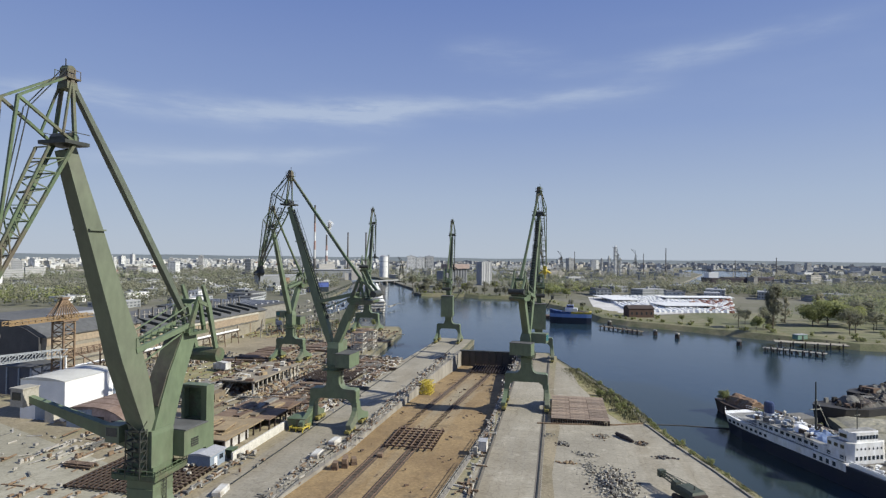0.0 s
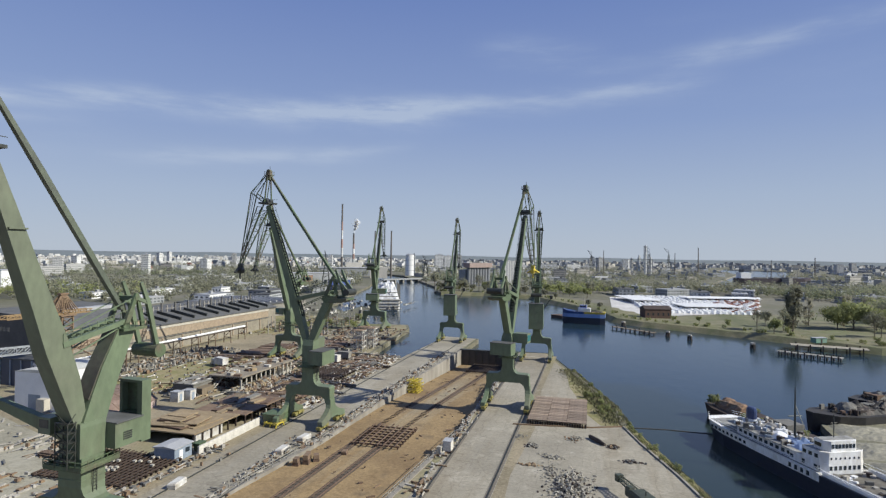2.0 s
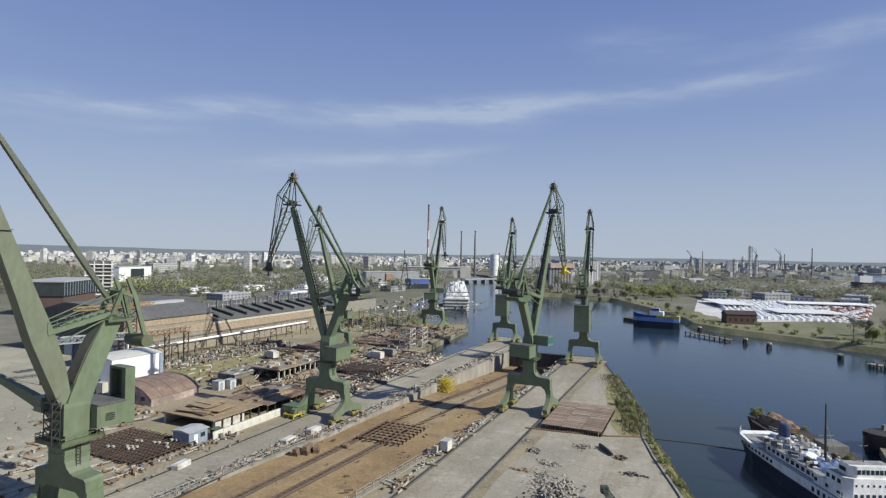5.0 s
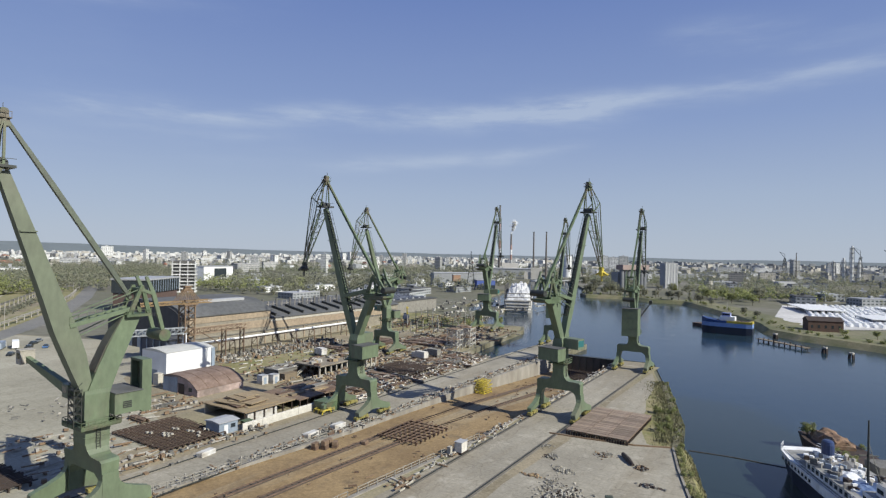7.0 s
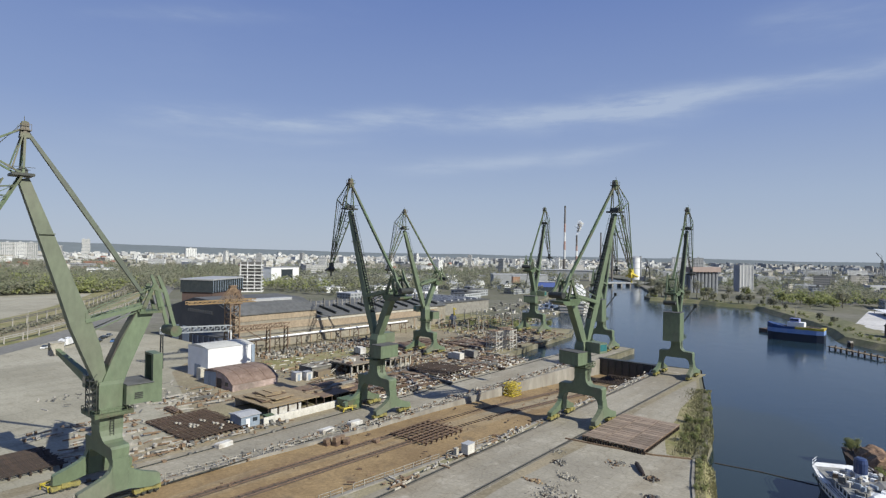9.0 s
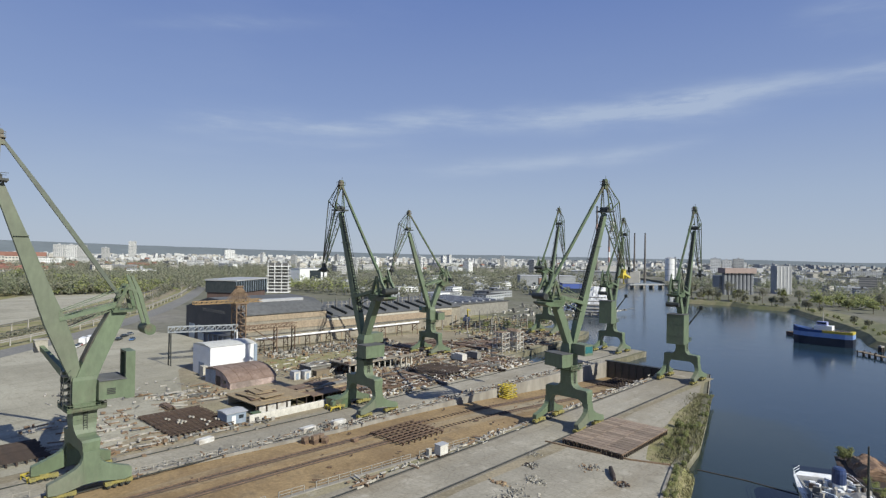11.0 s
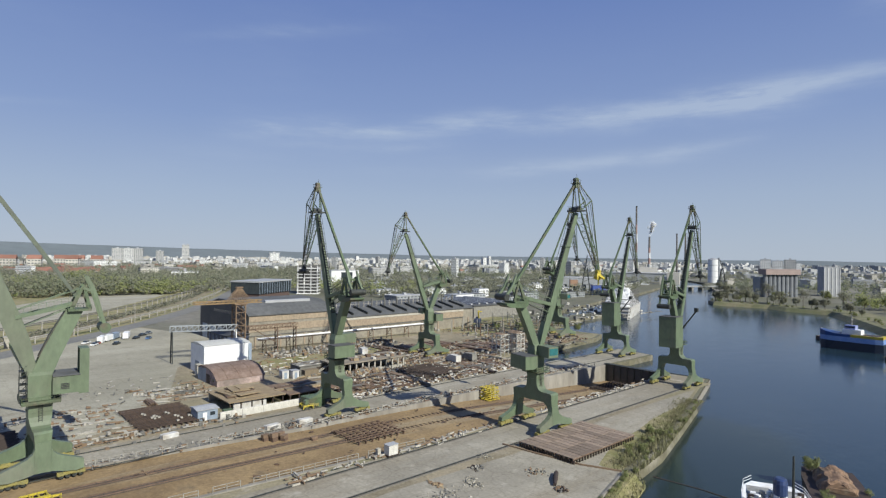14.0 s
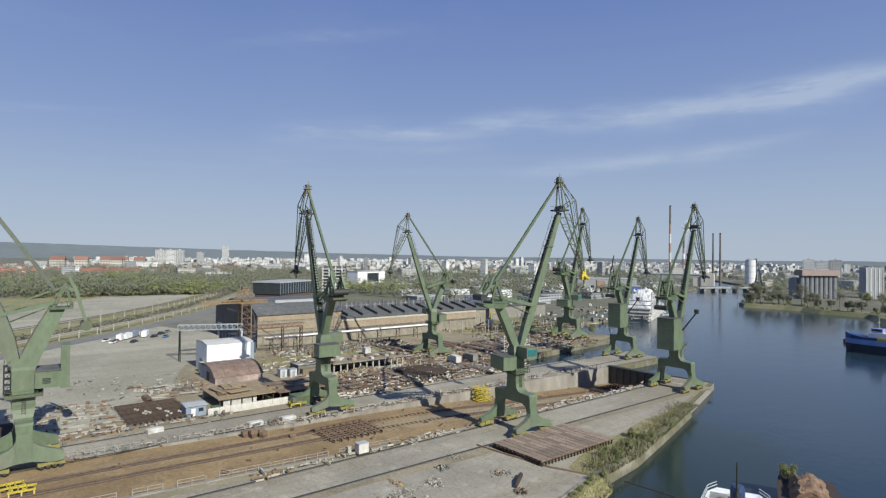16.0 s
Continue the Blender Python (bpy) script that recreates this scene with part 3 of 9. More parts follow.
def crane_meshes(kind):
    """Meshes of one kind of crane: 'stout', 'slim' or 'tall'."""
    store = CRANE_MESH.setdefault(kind, {})
    stout = kind == "stout"
    c = {"stout": 1.9, "slim": 1.5, "tall": 1.6}[kind]

    def put(name, bm, material, label=""):
        store.setdefault(name, []).append((mesh_of(name, bm, material), label))

    # portal: crosshead over an arch, side plates spreading along the rails
    bm = bmesh.new()
    wide = lambda z: float(np.interp(z, [2.2, 5.9, 8.9, 11.4], [1.0, 1.15, 1.4, c]))
    loft(bm, [square(x, wide(z), z) for x, z in ((5.9, 7.1), (5.9, 9.0), (5.5, 9.4), (c + 1.4, 9.5), (c + 0.7, 9.8), (c + 0.2, 10.5), (c, 11.4))])
    for sx in (-1, 1):
        loft(bm, [[(sx * x, y, z) for x, y in ((i, -wide(z)), (5.9, -wide(z)), (5.9, wide(z)), (i, wide(z)))][::sx] for i, z in ((4.85, 2.2), (4.8, 5.2), (4.4, 6.4), (3.4, 7.12))])
    bmesh.ops.recalc_face_normals(bm, faces=bm.faces)
    put("crosshead", bm, GREEN)
    if stout:
        fin = [(1.25, 7.4), (1.3, 6.3), (1.6, 5.5), (2.4, 4.8), (4.0, 4.1), (6.3, 3.3), (6.5, 3.1), (6.5, 1.5), (5.2, 1.3), (3.6, 1.5), (1.3, 2.0)]
    else:
        fin = [(1.2, 6.4), (1.25, 5.2), (1.6, 4.4), (2.8, 3.6), (4.6, 2.9), (6.1, 2.5), (6.3, 2.3), (6.3, 1.4), (5.0, 1.3), (3.4, 1.6), (1.25, 2.1)]
    outline = fin + [(-y, z) for y, z in fin[::-1]]
    for sx in (-1, 1):
        bm = bmesh.new()
        xo = lambda z: float(np.interp(z, [1.3, 3.0, 5.9], [6.6, 6.3, 6.05]))
        outer = [bm.verts.new((sx * xo(z), y, z)) for y, z in outline]
        inner = [bm.verts.new((sx * (xo(z) - 1.15), y, z)) for y, z in outline]
        bm.faces.new(outer), bm.faces.new(inner[::-1])
        k = len(outline)
        for i in range(k):
            bm.faces.new((outer[i], outer[(i + 1) % k], inner[(i + 1) % k], inner[i]))
        bmesh.ops.triangulate(bm, faces=[f for f in bm.faces if len(f.verts) > 4])
        bmesh.ops.recalc_face_normals(bm, faces=bm.faces)
        put("leg", bm, GREEN)
    bm = bmesh.new()
    loft(bm, [square(c, c, 11.35), square(c, c, 15.2)])
    for z in (12.2, 13.4):
        box(bm, -c - 0.08, c + 0.08, -c - 0.08, c + 0.08, z, z + 0.18)
    put("column", bm, GREEN)
    put("bogie", boxes((-0.45, 0.45, -2.3, 2.3, 0.6, 1.25), (-0.65, 0.65, -0.7, 0.7, 0.8, 1.5), (-0.6, 0.6, -2.2, -1.2, 0.55, 1.05), (-0.6, 0.6, 1.2, 2.2, 0.55, 1.05)), BOGIE, "faded yellow wheel bogie")
    bm = bmesh.new()
    for y in (-1.6, -0.55, 0.55, 1.6):
        tube(bm, (-0.35, y, 0.42), (0.35, y, 0.42), 0.42, n=10)
    put("wheel_set", bm, STEEL_DARK)
    # ring gallery with rail
    g = c + (1.2 if stout else 0.9)
    bm = bmesh.new()
    box(bm, -g, g, -g, g, 13.9, 14.1)
    for a in range(4):
        u, v = (1, 0, -1, 0)[a], (0, 1, 0, -1)[a]
        for z in (14.7, 15.2):
            beam(bm, (g * u - g * v, g * v + g * u, z), (g * u + g * v, g * v - g * u, z), 0.09)
        for k in range(7):
            q = -g + k * g / 3
            beam(bm, (g * u - q * v, g * v + q * u, 14.1), (g * u - q * v, g * v + q * u, 15.2), 0.08)
    if stout:
        for sg in (-1, 1):
            box(bm, -g, g, sg * g - 0.05, sg * g + 0.05, 14.1, 14.55)
            box(bm, sg * g - 0.05, sg * g + 0.05, -g, g, 14.1, 14.55)
    put("gallery", bm, GREEN_WORN_SHADE, "railed steel gallery round the column")
    bm = bmesh.new()
    for y in (-0.3, 0.3):
        beam(bm, (c + 0.25, y, 9.2), (c + 0.25, y, 14.0), 0.08)
    for k in range(10):
        beam(bm, (c + 0.25, -0.3, 9.4 + k * 0.45), (c + 0.25, 0.3, 9.4 + k * 0.45), 0.06)
    put("ladder", bm, STEEL_DARK)

    # slewing part: boom to +y
    bm = bmesh.new()
    loft(bm, [square(c, c, 15.2), square(c, c, 19.2)] + ([square(c * 0.96, c * 0.98, 19.8)] if stout else [square(c * 0.75, c * 0.9, 20.6)]))
    put("turret", bm, GREEN)
    if stout:
        bm = bmesh.new()
        box(bm, -3.6, 3.0, -6.2, -1.9, 15.6, 19.0)
        for y in (-5.4, -3.6):
            box(bm, 3.0, 3.05, y, y + 0.9, 16.8, 17.9)
        put("machinery_house", bm, GREEN, "green steel machinery house")
        put("roof", boxes((-3.8, 3.2, -6.4, -1.9, 19.0, 19.15)), ROOF_GREY, "grey flat roof")
        put("machinery_tower", boxes((-3.6, 0.6, -7.8, -7.4, 15.3, 24.0), (-3.6, -2.7, -7.4, -6.2, 15.3, 24.0), (0.1, 0.6, -7.4, -6.2, 15.3, 24.0), (-2.7, 0.1, -7.4, -6.2, 23.6, 24.0)), GREEN)
        # recess lining in the darker green stands in for its shade
        put("tower_recess", boxes((-2.7, 0.1, -7.4, -7.15, 15.3, 23.6), (-2.7, 0.1, -7.15, -6.5, 19.2, 19.35)), GREEN_WORN_SHADE)
        bm = bmesh.new()
        for z in (16.5, 16.8, 17.1, 17.4):
            box(bm, -3.68, -3.6, -4.6, -3.2, z, z + 0.18)
        put("vent", bm, STEEL_DARK, "dark louvred vent")
        put("arm_cabin", boxes((15.1, 17.2, 3.3, 5.5, 22.4, 24.7), (15.0, 17.3, 3.2, 5.6, 24.7, 24.85)), CREAM, "small pale cabin at the arm's end")
        put("arm_window", boxes((17.2, 17.24, 3.6, 5.2, 23.3, 24.3), (15.4, 16.9, 5.5, 5.54, 23.3, 24.3)), GLASS, "dark cabin window")
    elif kind == "tall":
        bm = boxes((-3.1, 2.7, -7.2, -1.5, 13.6, 23.8))
        for z in (16.4, 20.6):
            box(bm, -3.14, 2.74, -7.24, -1.5, z, z + 0.06)
        put("machinery_house", bm, GREEN, "tall boxy green machinery house")
        put("roof", boxes((-3.2, 2.8, -7.3, -1.4, 23.8, 23.95)), ROOF_GREY, "grey flat roof")
        bm = bmesh.new()
        beam(bm, (1.6, 1.2, 19.5), (5.6, 2.6, 25.6), 0.4, 0.5, 0.3, 0.35)
        box(bm, 5.1, 6.2, 2.0, 3.2, 25.3, 26.7)
        put("side_arm", bm, STEEL_DARK, "thin dark side arm")
    else:
        bm = boxes((-3.4, 2.6, -5.2, -1.5, 15.0, 18.2))
        box(bm, 2.6, 2.64, -4.6, -3.6, 16.2, 17.3)
        put("machinery_house", bm, GREEN, "green steel machinery house")
        put("roof", boxes((-3.5, 2.7, -5.3, -1.45, 18.2, 18.32)), ROOF_GREY, "grey flat roof")
        bm = boxes((1.5, 5.6, -0.6, 2.4, 18.0, 20.6))
        put("operator_cab", bm, GREEN)
        put("cab_window", boxes((5.6, 5.64, -0.4, 2.2, 18.6, 20.2), (3.8, 5.5, 2.4, 2.44, 18.8, 20.2)), TEAL, "teal glazed cab front")
    if stout:
        bm = bmesh.new()
        for x in (-1.3, 0.9):
            for y in (2.1, 3.2):
                beam(bm, (x, y, 14.2), (x, y, 20.2), 0.12)
        for k in range(5):
            z = 15.0 + 1.25 * k
            beam(bm, (-1.3, 3.2, z), (0.9, 3.2, z + 1.2), 0.1)
            beam(bm, (-1.3, 2.1, z + 1.2), (-1.3, 3.2, z), 0.1)
            put("stair_landing", boxes((-1.4, 1.0, 1.95, 3.3, z, z + 0.08)), STEEL_DARK)
        put("stair_cage", bm, STEEL_DARK, "dark stair cage on the turret")
        put("operator_cab", boxes((2.4, 4.6, 0.6, 2.8, 18.2, 20.4)), GREEN)
        put("cab_window", boxes((4.6, 4.63, 0.8, 2.6, 19.0, 20.1), (2.7, 4.4, 2.8, 2.83, 19.0, 20.1)), GLASS, "dark cab window")
    # boom
    bm = bmesh.new()

    def girder(pts):
        loops = []
        for i, (y, z, w, d) in enumerate(pts):
            a, b = pts[max(i - 1, 0)], pts[min(i + 1, len(pts) - 1)]
            t = Vector((0, b[0] - a[0], b[1] - a[1])).normalized()
            nrm = Vector((0, -t.z, t.y))
            p = Vector((0, y, z))
            loops.append([p + Vector((sx * w / 2, 0, 0)) + nrm * sn * d / 2 for sx, sn in ((-1, -1), (1, -1), (1, 1), (-1, 1))])
        loft(bm, loops)

    if stout:
        girder([(1.2, 19.4, 2.6, 1.7), (2.9, 25.2, 2.6, 2.9), (4.6, 30.0, 2.6, 3.2), (6.4, 35.2, 2.3, 2.7), (9.8, 45.0, 1.9, 2.1), (12.9, 53.8, 1.5, 1.5)])
    else:
        girder([(1.0, 19.6, 1.6, 1.1), (2.9, 25.2, 1.7, 1.8), (4.6, 30.0, 1.7, 1.9), (6.4, 35.2, 1.5, 1.7), (9.8, 45.0, 1.25, 1.4), (12.9, 53.8, 1.0, 1.0)])
    # edge flanges and a plated web line
    for y, z in ((4.6, 30.0), (9.8, 45.0)):
        box(bm, -1.25 if stout else -0.9, 1.25 if stout else 0.9, y - 1.2, y + 1.0, z, z + 0.2)
    put("boom", bm, GREEN_DULL if stout else GREEN, "tall green box-girder boom")
    # service walk with hoops up the back of the boom
    if not stout:
        bm = bmesh.new()
        reach = [(3.2, 26.0, 1.0), (4.6, 30.0, 1.05), (6.4, 35.2, 0.92), (9.8, 45.0, 0.78), (12.6, 53.0, 0.6)]
        t = Vector((0, 0.32, 0.947))
        nrm = Vector((0, -t.z, t.y))
        line = [Vector((0, y, z)) + nrm * (d + 0.08) for y, z, d in reach]
        for p, q in zip(line, line[1:]):
            for x in (-0.45, 0.45):
                beam(bm, p + Vector((x, 0, 0)), q + Vector((x, 0, 0)), 0.14, 0.22)
                beam(bm, p + Vector((x * 1.2, 0, 0)) + nrm * 0.75, q + Vector((x * 1.2, 0, 0)) + nrm * 0.75, 0.07)
            steps = max(2, int((q - p).length / 0.75))
            for k in range(steps):
                c_ = p.lerp(q, k / steps)
                beam(bm, c_ - Vector((0.45, 0, 0)), c_ + Vector((0.45, 0, 0)), 0.16, 0.3)
                if k % 2 == 0:
                    for x in (-0.54, 0.54):
                        beam(bm, c_ + Vector((x, 0, 0)), c_ + Vector((x, 0, 0)) + nrm * 0.75, 0.06)
        put("service_walk", bm, STEEL_DARK, "dark service ladder up the boom")
        bm = bmesh.new()
        loft(bm, [[(-2.1, y, z1), (2.1, y, z1), (2.1, y, 31.15), (-2.1, y, 31.15)] for y, z1 in ((-10.6, 30.7), (-9.2, 30.1), (-5.0, 29.9), (-4.0, 30.6))])
        put("rear_platform", bm, GREEN_WORN_SHADE)
    bm = bmesh.new()
    w = 2.7 if stout else 1.8
    if stout:
        girder([(-0.1, 18.9, 3.5, 3.3), (-1.5, 22.6, 3.2, 3.2), (-3.0, 26.0, 2.8, 3.1), (-5.6, 31.6, 2.7, 2.6)])
        put("rear_leg", bm, GREEN)
        bm = bmesh.new()
        # thin brown-grey sheet over the boom-facing side of the rear leg
        girder([(0.30, 22.6, 2.7, 0.16), (-1.42, 26.6, 2.5, 0.16), (-4.36, 32.0, 2.4, 0.16)])
        put("inner_plate", bm, PAINT_BROWN, "brown-grey inner plate")
    else:
        girder([(0.0, 19.4, w, 1.6), (-2.6, 25.5, w, w * 1.1), (-5.6, 31.6, w, w)])
        put("rear_leg", bm, GREEN)
    # rear head with machinery
    bm = bmesh.new()
    box(bm, -2.2, 2.2, -8.2, -4.2, 31.2, 31.6)
    for x in (-1.6, 1.6):
        beam(bm, (x, -4.8, 31.5), (x, -6.8, 36.4), 0.55, 0.8, 0.4, 0.5)
        beam(bm, (x, -8.0, 31.5), (x, -6.8, 36.4), 0.4, 0.6, 0.4, 0.5)
    box(bm, -1.9, 1.9, -7.2, -6.4, 35.4, 36.0)
    for x in (-2.15, 2.15):
        beam(bm, (x, -8.2, 32.4), (x, -4.2, 32.4), 0.07)
        for k in range(5):
            beam(bm, (x, -8.2 + k, 31.5), (x, -8.2 + k, 32.4), 0.07)
    put("head_frame", bm, GREEN_WORN_SHADE)
    ax, dr = (1.75, 1.05) if stout else (1.5, 0.8)
    drum = (-10.5, 32.6) if kind == "slim" else (-10.6, 27.6)
    for x in (-ax, ax):
        bm = bmesh.new()
        beam(bm, (x, -7.4, 38.0), (x, -8.7, 34.9), 0.35, 0.45, 0.5, 0.7)
        beam(bm, (x, -8.7, 34.9), (x, drum[0], drum[1] + 0.3), 0.5, 0.7, 0.45, 0.6)
        beam(bm, (x, -6.8, 35.7), (x, -8.7, 34.9), 0.35, 0.5)
        put("counterweight_arm", bm, GREEN)
    bm = bmesh.new()
    tube(bm, (-ax - 0.6, *drum), (ax + 0.6, *drum), dr, n=16)
    put("counterweight", bm, GREEN_WORN_SHADE if stout else STEEL_DARK, "round counterweight drum")
    # luffing struts between boom and head
    bm = bmesh.new()
    sw = 0.55 if stout else 0.65
    for x in (-1.15, 1.15):
        beam(bm, (x, 4.0, 30.4), (x * 1.2, -5.6, 32.6), sw, sw * 1.25)
        beam(bm, (x, 4.2, 31.6), (x * 1.1, -6.6, 35.8), 0.14)
        beam(bm, (x * 0.9, 3.4, 28.4), (x, -4.6, 31.8), 0.16)
    for k in range(9):
        f = k / 8
        beam(bm, (-1.15 - 0.23 * f, 4.0 - 9.6 * f, 30.5 + 2.2 * f), (1.15 + 0.23 * f, 4.0 - 9.6 * f, 30.5 + 2.2 * f), 0.14)
        beam(bm, (-1.35, 4.0 - 9.6 * f, 30.6 + 2.2 * f), (-1.35, 4.0 - 9.6 * f, 31.9 + 2.2 * f), 0.07)
    beam(bm, (-1.35, 4.0, 31.9), (-1.35, -5.6, 34.1), 0.07)
    put("luffing_strut", bm, GREEN)
    # tie bar
    bm = bmesh.new()
    tb = 0.75 if stout else 0.6
    pts = [(-5.6, 34.2, 0.8, 0.5), (-2.0, 39.8, tb, tb), (6.5, 52.6, tb, tb), (12.6, 61.6, 0.6, 0.45)] if stout else [(-6.8, 35.8, 0.8, 0.5), (-2.0, 41.9, tb, tb), (6.5, 53.3, tb, tb), (12.6, 61.6, 0.6, 0.45)]
    girder(pts)
    put("tie_bar", bm, TIE if stout else GREEN_WORN_SHADE, "long straight tie bar")
    # fly jib lattice hanging from the boom head
    bm = bmesh.new()
    apex, pivot, nose, tip = (12.8, 62.0), (13.1, 54.4), ((19.2, 58.0) if stout else (17.3, 57.2)), (21.0, 38.6)
    q_ = 0.8 if stout else 0.62
    lerp = lambda a, b, q: tuple(Vector(a).lerp(Vector(b), q))
    for sx in (-1, 1):
        A, P, N, T = ((sx * w, *q) for w, q in ((0.6, apex), (1.5, pivot), (1.2, nose), (0.5, tip)))
        beam(bm, A, P, 0.42 * q_), beam(bm, A, N, 0.30 * q_), beam(bm, P, N, 0.36 * q_), beam(bm, P, T, 0.42 * q_, None, 0.28 * q_), beam(bm, N, T, 0.34 * q_, None, 0.26 * q_)
        beam(bm, A, (sx * 1.6, 14.6, 55.2), 0.26 * q_)
        M = (sx * 0.9, 15.6, 53.6)
        M2 = lerp(N, T, 0.82)
        beam(bm, M, M2, 0.30 * q_)
        for k in range(1, 9):
            f = k / 9
            beam(bm, lerp(P, T, f), lerp(M, M2, f), 0.15 * q_), beam(bm, lerp(P, T, f), lerp(M, M2, min(1, f + 0.11)), 0.13 * q_)
    for k in range(10):
        f = k / 9
        for a, b in ((pivot, tip), ((15.6, 53.6), tip)):
            y, z = a[0] + (b[0] - a[0]) * f, a[1] + (b[1] - a[1]) * f
            w = (1.4 if a is pivot else 0.9) * (1 - f) + 0.5 * f
            beam(bm, (-w, y, z), (w, y, z), 0.16 * q_)
    put("fly_jib", bm, GREEN_WORN_SHADE, "lattice fly jib folded down")
    bm = bmesh.new()
    box(bm, -1.9, 1.9, 11.6, 14.6, 54.2, 54.6)
    for x in (-1.85, 1.85):
        beam(bm, (x, 11.6, 55.5), (x, 14.6, 55.5), 0.08)
    tube(bm, (-1.3, 13.1, 54.9), (1.3, 13.1, 54.9), 0.7, n=12)
    put("boom_head", bm, STEEL_DARK)
    bm = bmesh.new()
    loft(bm, [square(0.75, 0.7, 60.4, 0, 12.8), square(0.6, 0.55, 61.8, 0, 12.8), square(0.4, 0.4, 63.0, 0, 12.8)])
    put("apex_cap", bm, GREEN_WORN_SHADE)
    bm = bmesh.new()
    tube(bm, (-0.55, 12.8, 62.5), (0.55, 12.8, 62.5), 0.55, n=12)
    put("apex_sheave", bm, GREEN_WORN_SHADE)
    bm = boxes((-1.0, 1.0, 12.0, 13.6, 61.5, 61.65))
    for x in (-0.95, 0.95):
        beam(bm, (x, 12.0, 62.5), (x, 13.6, 62.5), 0.07)
        for y in (12.05, 12.8, 13.55):
            beam(bm, (x, y, 61.6), (x, y, 62.5), 0.06)
    put("apex_gallery", bm, GREEN_WORN_SHADE, "small railed gallery")
    bm = bmesh.new()
    beam(bm, (0.3, 12.8, 62.9), (0.3, 12.8, 63.9), 0.08)
    put("lightning_rod", bm, STEEL_DARK)
    bm = bmesh.new()
    tube(bm, (-0.5, 21.0, 38.5), (0.5, 21.0, 38.5), 0.6, n=10)
    loft(bm, [square(0.45, 0.7, 36.4, 0, 21.1), square(0.6, 1.0, 37.2, 0, 21.1), square(0.4, 0.6, 38.1, 0, 21.0)])
    for sx in (-1, 1):
        beam(bm, (sx * 0.2, 21.1, 37.6), (sx * 1.9, 21.4, 36.7), 0.5, 0.9, 0.3, 0.6)
    beam(bm, (0, 21.2, 36.4), (0, 21.2, 35.0), 0.3)
    put("hook_block", bm, STEEL_DARK)
    bm = bmesh.new()
    for x in (-0.35, 0.35):
        tube(bm, (x, 13.2, 62.6), (x, 17.3, 57.5), 0.06, n=4)
        tube(bm, (x, 17.4, 57.4), (x, 21.2, 38.8), 0.06, n=4)
    put("hoist_rope", bm, STEEL_DARK)
    if stout:
        # walkway arm with a small cabin
        bm = bmesh.new()
        beam(bm, (1.6, 1.0, 18.0), (15.4, 4.4, 23.4), 1.1, 2.0, 0.7, 0.8, side=(0, 1, 0))
        put("side_arm", bm, GREEN)


FIXED = ("leg", "crosshead", "column", "gallery", "ladder")


def crane(m, slew, label, kind, scale=1.0, hook=None, group="green harbour cranes"):
    """A level-luffing harbour crane: fixed portal along the rails, upper works turned by slew degrees."""
    if kind not in CRANE_MESH:
        crane_meshes(kind)
    root = thing("harbour_crane", m @ Matrix.Diagonal((scale, scale, scale, 1)), label, "harbour crane", group)
    turn = pose(0, 0, 0, 0, 0, slew)
    for name, items in CRANE_MESH[kind].items():
        for me, lab in items:
            if name in ("bogie", "wheel_set"):
                for x in (-5.7, 5.7):
                    for y in (-4.5, 4.5):
                        part(name, me, None, root, lab, pose(x, y, 0))
            else:
                if hook and name == "hook_block":
                    me, lab = me.copy(), "yellow hook block"
                    me.materials[0] = hook
                part(name, me, None, root, lab, None if name in FIXED else turn)
    return root


def heading(dx, dy):
    """The slew that turns the boom to a heading in the world, for a crane aligned with the yard."""
    return math.degrees(math.atan2(-dx, dy)) + 10


crane(yard(-52.9, 62.6), heading(-0.25, -0.97), "tall green steel harbour crane on a portal beside the empty square", "stout", 0.985, hook=YELLOW)
crane(yard(-54.8, 129.3), heading(-0.97, 0.23), "tall dark green harbour crane with its boom turned inland", "slim")
crane(yard(-9.95, 158.7), heading(0.38, 0.93), "tall green harbour crane with a yellow hook beside the slipway", "slim", hook=YELLOW)
crane(yard(-9.0, 232.6), heading(0.12, 0.99), "tall green harbour crane at the end of the quay", "tall", 0.97)
crane(yard(-53.2, 269.0), heading(0.10, 0.99), "green harbour crane at the tip of the narrow pier", "tall", 0.96)
crane(yard(-103.6, 295.2), heading(0.02, 1.0), "tall green harbour crane on the far pier", "slim", 1.1)
crane(yard(-104.3, 205.6), heading(-0.32, -0.95), "green harbour crane among scrap near the long hall", "slim", 0.955)

# ---- yard: rails, racks, sheds and stacks ----
rnd = random.Random(11)


def rails(name, pts, label, gauge=0.0, width=0.22, high=0.16, material=STEEL_DARK, bed=0.0):
    """Steel rails in the paving along a yard line of r, s, z."""
    bm = bmesh.new()
    for (r0, s0, z0), (r1, s1, z1) in zip(pts, pts[1:]):
        for off in ((-gauge / 2, gauge / 2) if gauge else (0,)):
            beam(bm, spot(r0 + off, s0, z0 + high / 2), spot(r1 + off, s1, z1 + high / 2), width, high)
        if bed:
            beam(bm, spot(r0, s0, z0 + 0.02), spot(r1, s1, z1 + 0.02), bed, 0.05)
    return tagged(part(name, bm, material), label, "rail", kind="structure")


for r in (-15.9, -4.9):
    rails("rail_quay", [(r, 20, 0.07), (r, 243, 0.07)], "worn steel crane rail set in the concrete quay")
    rails("rail_bed", [(r, 20, 0.045), (r, 243, 0.045)], "dark grooved strip along the crane rail", width=1.1, high=0.04, material=mat("rail_groove", (0.125, 0.109, 0.090), (0.172, 0.156, 0.129), 0.3, 0.9))
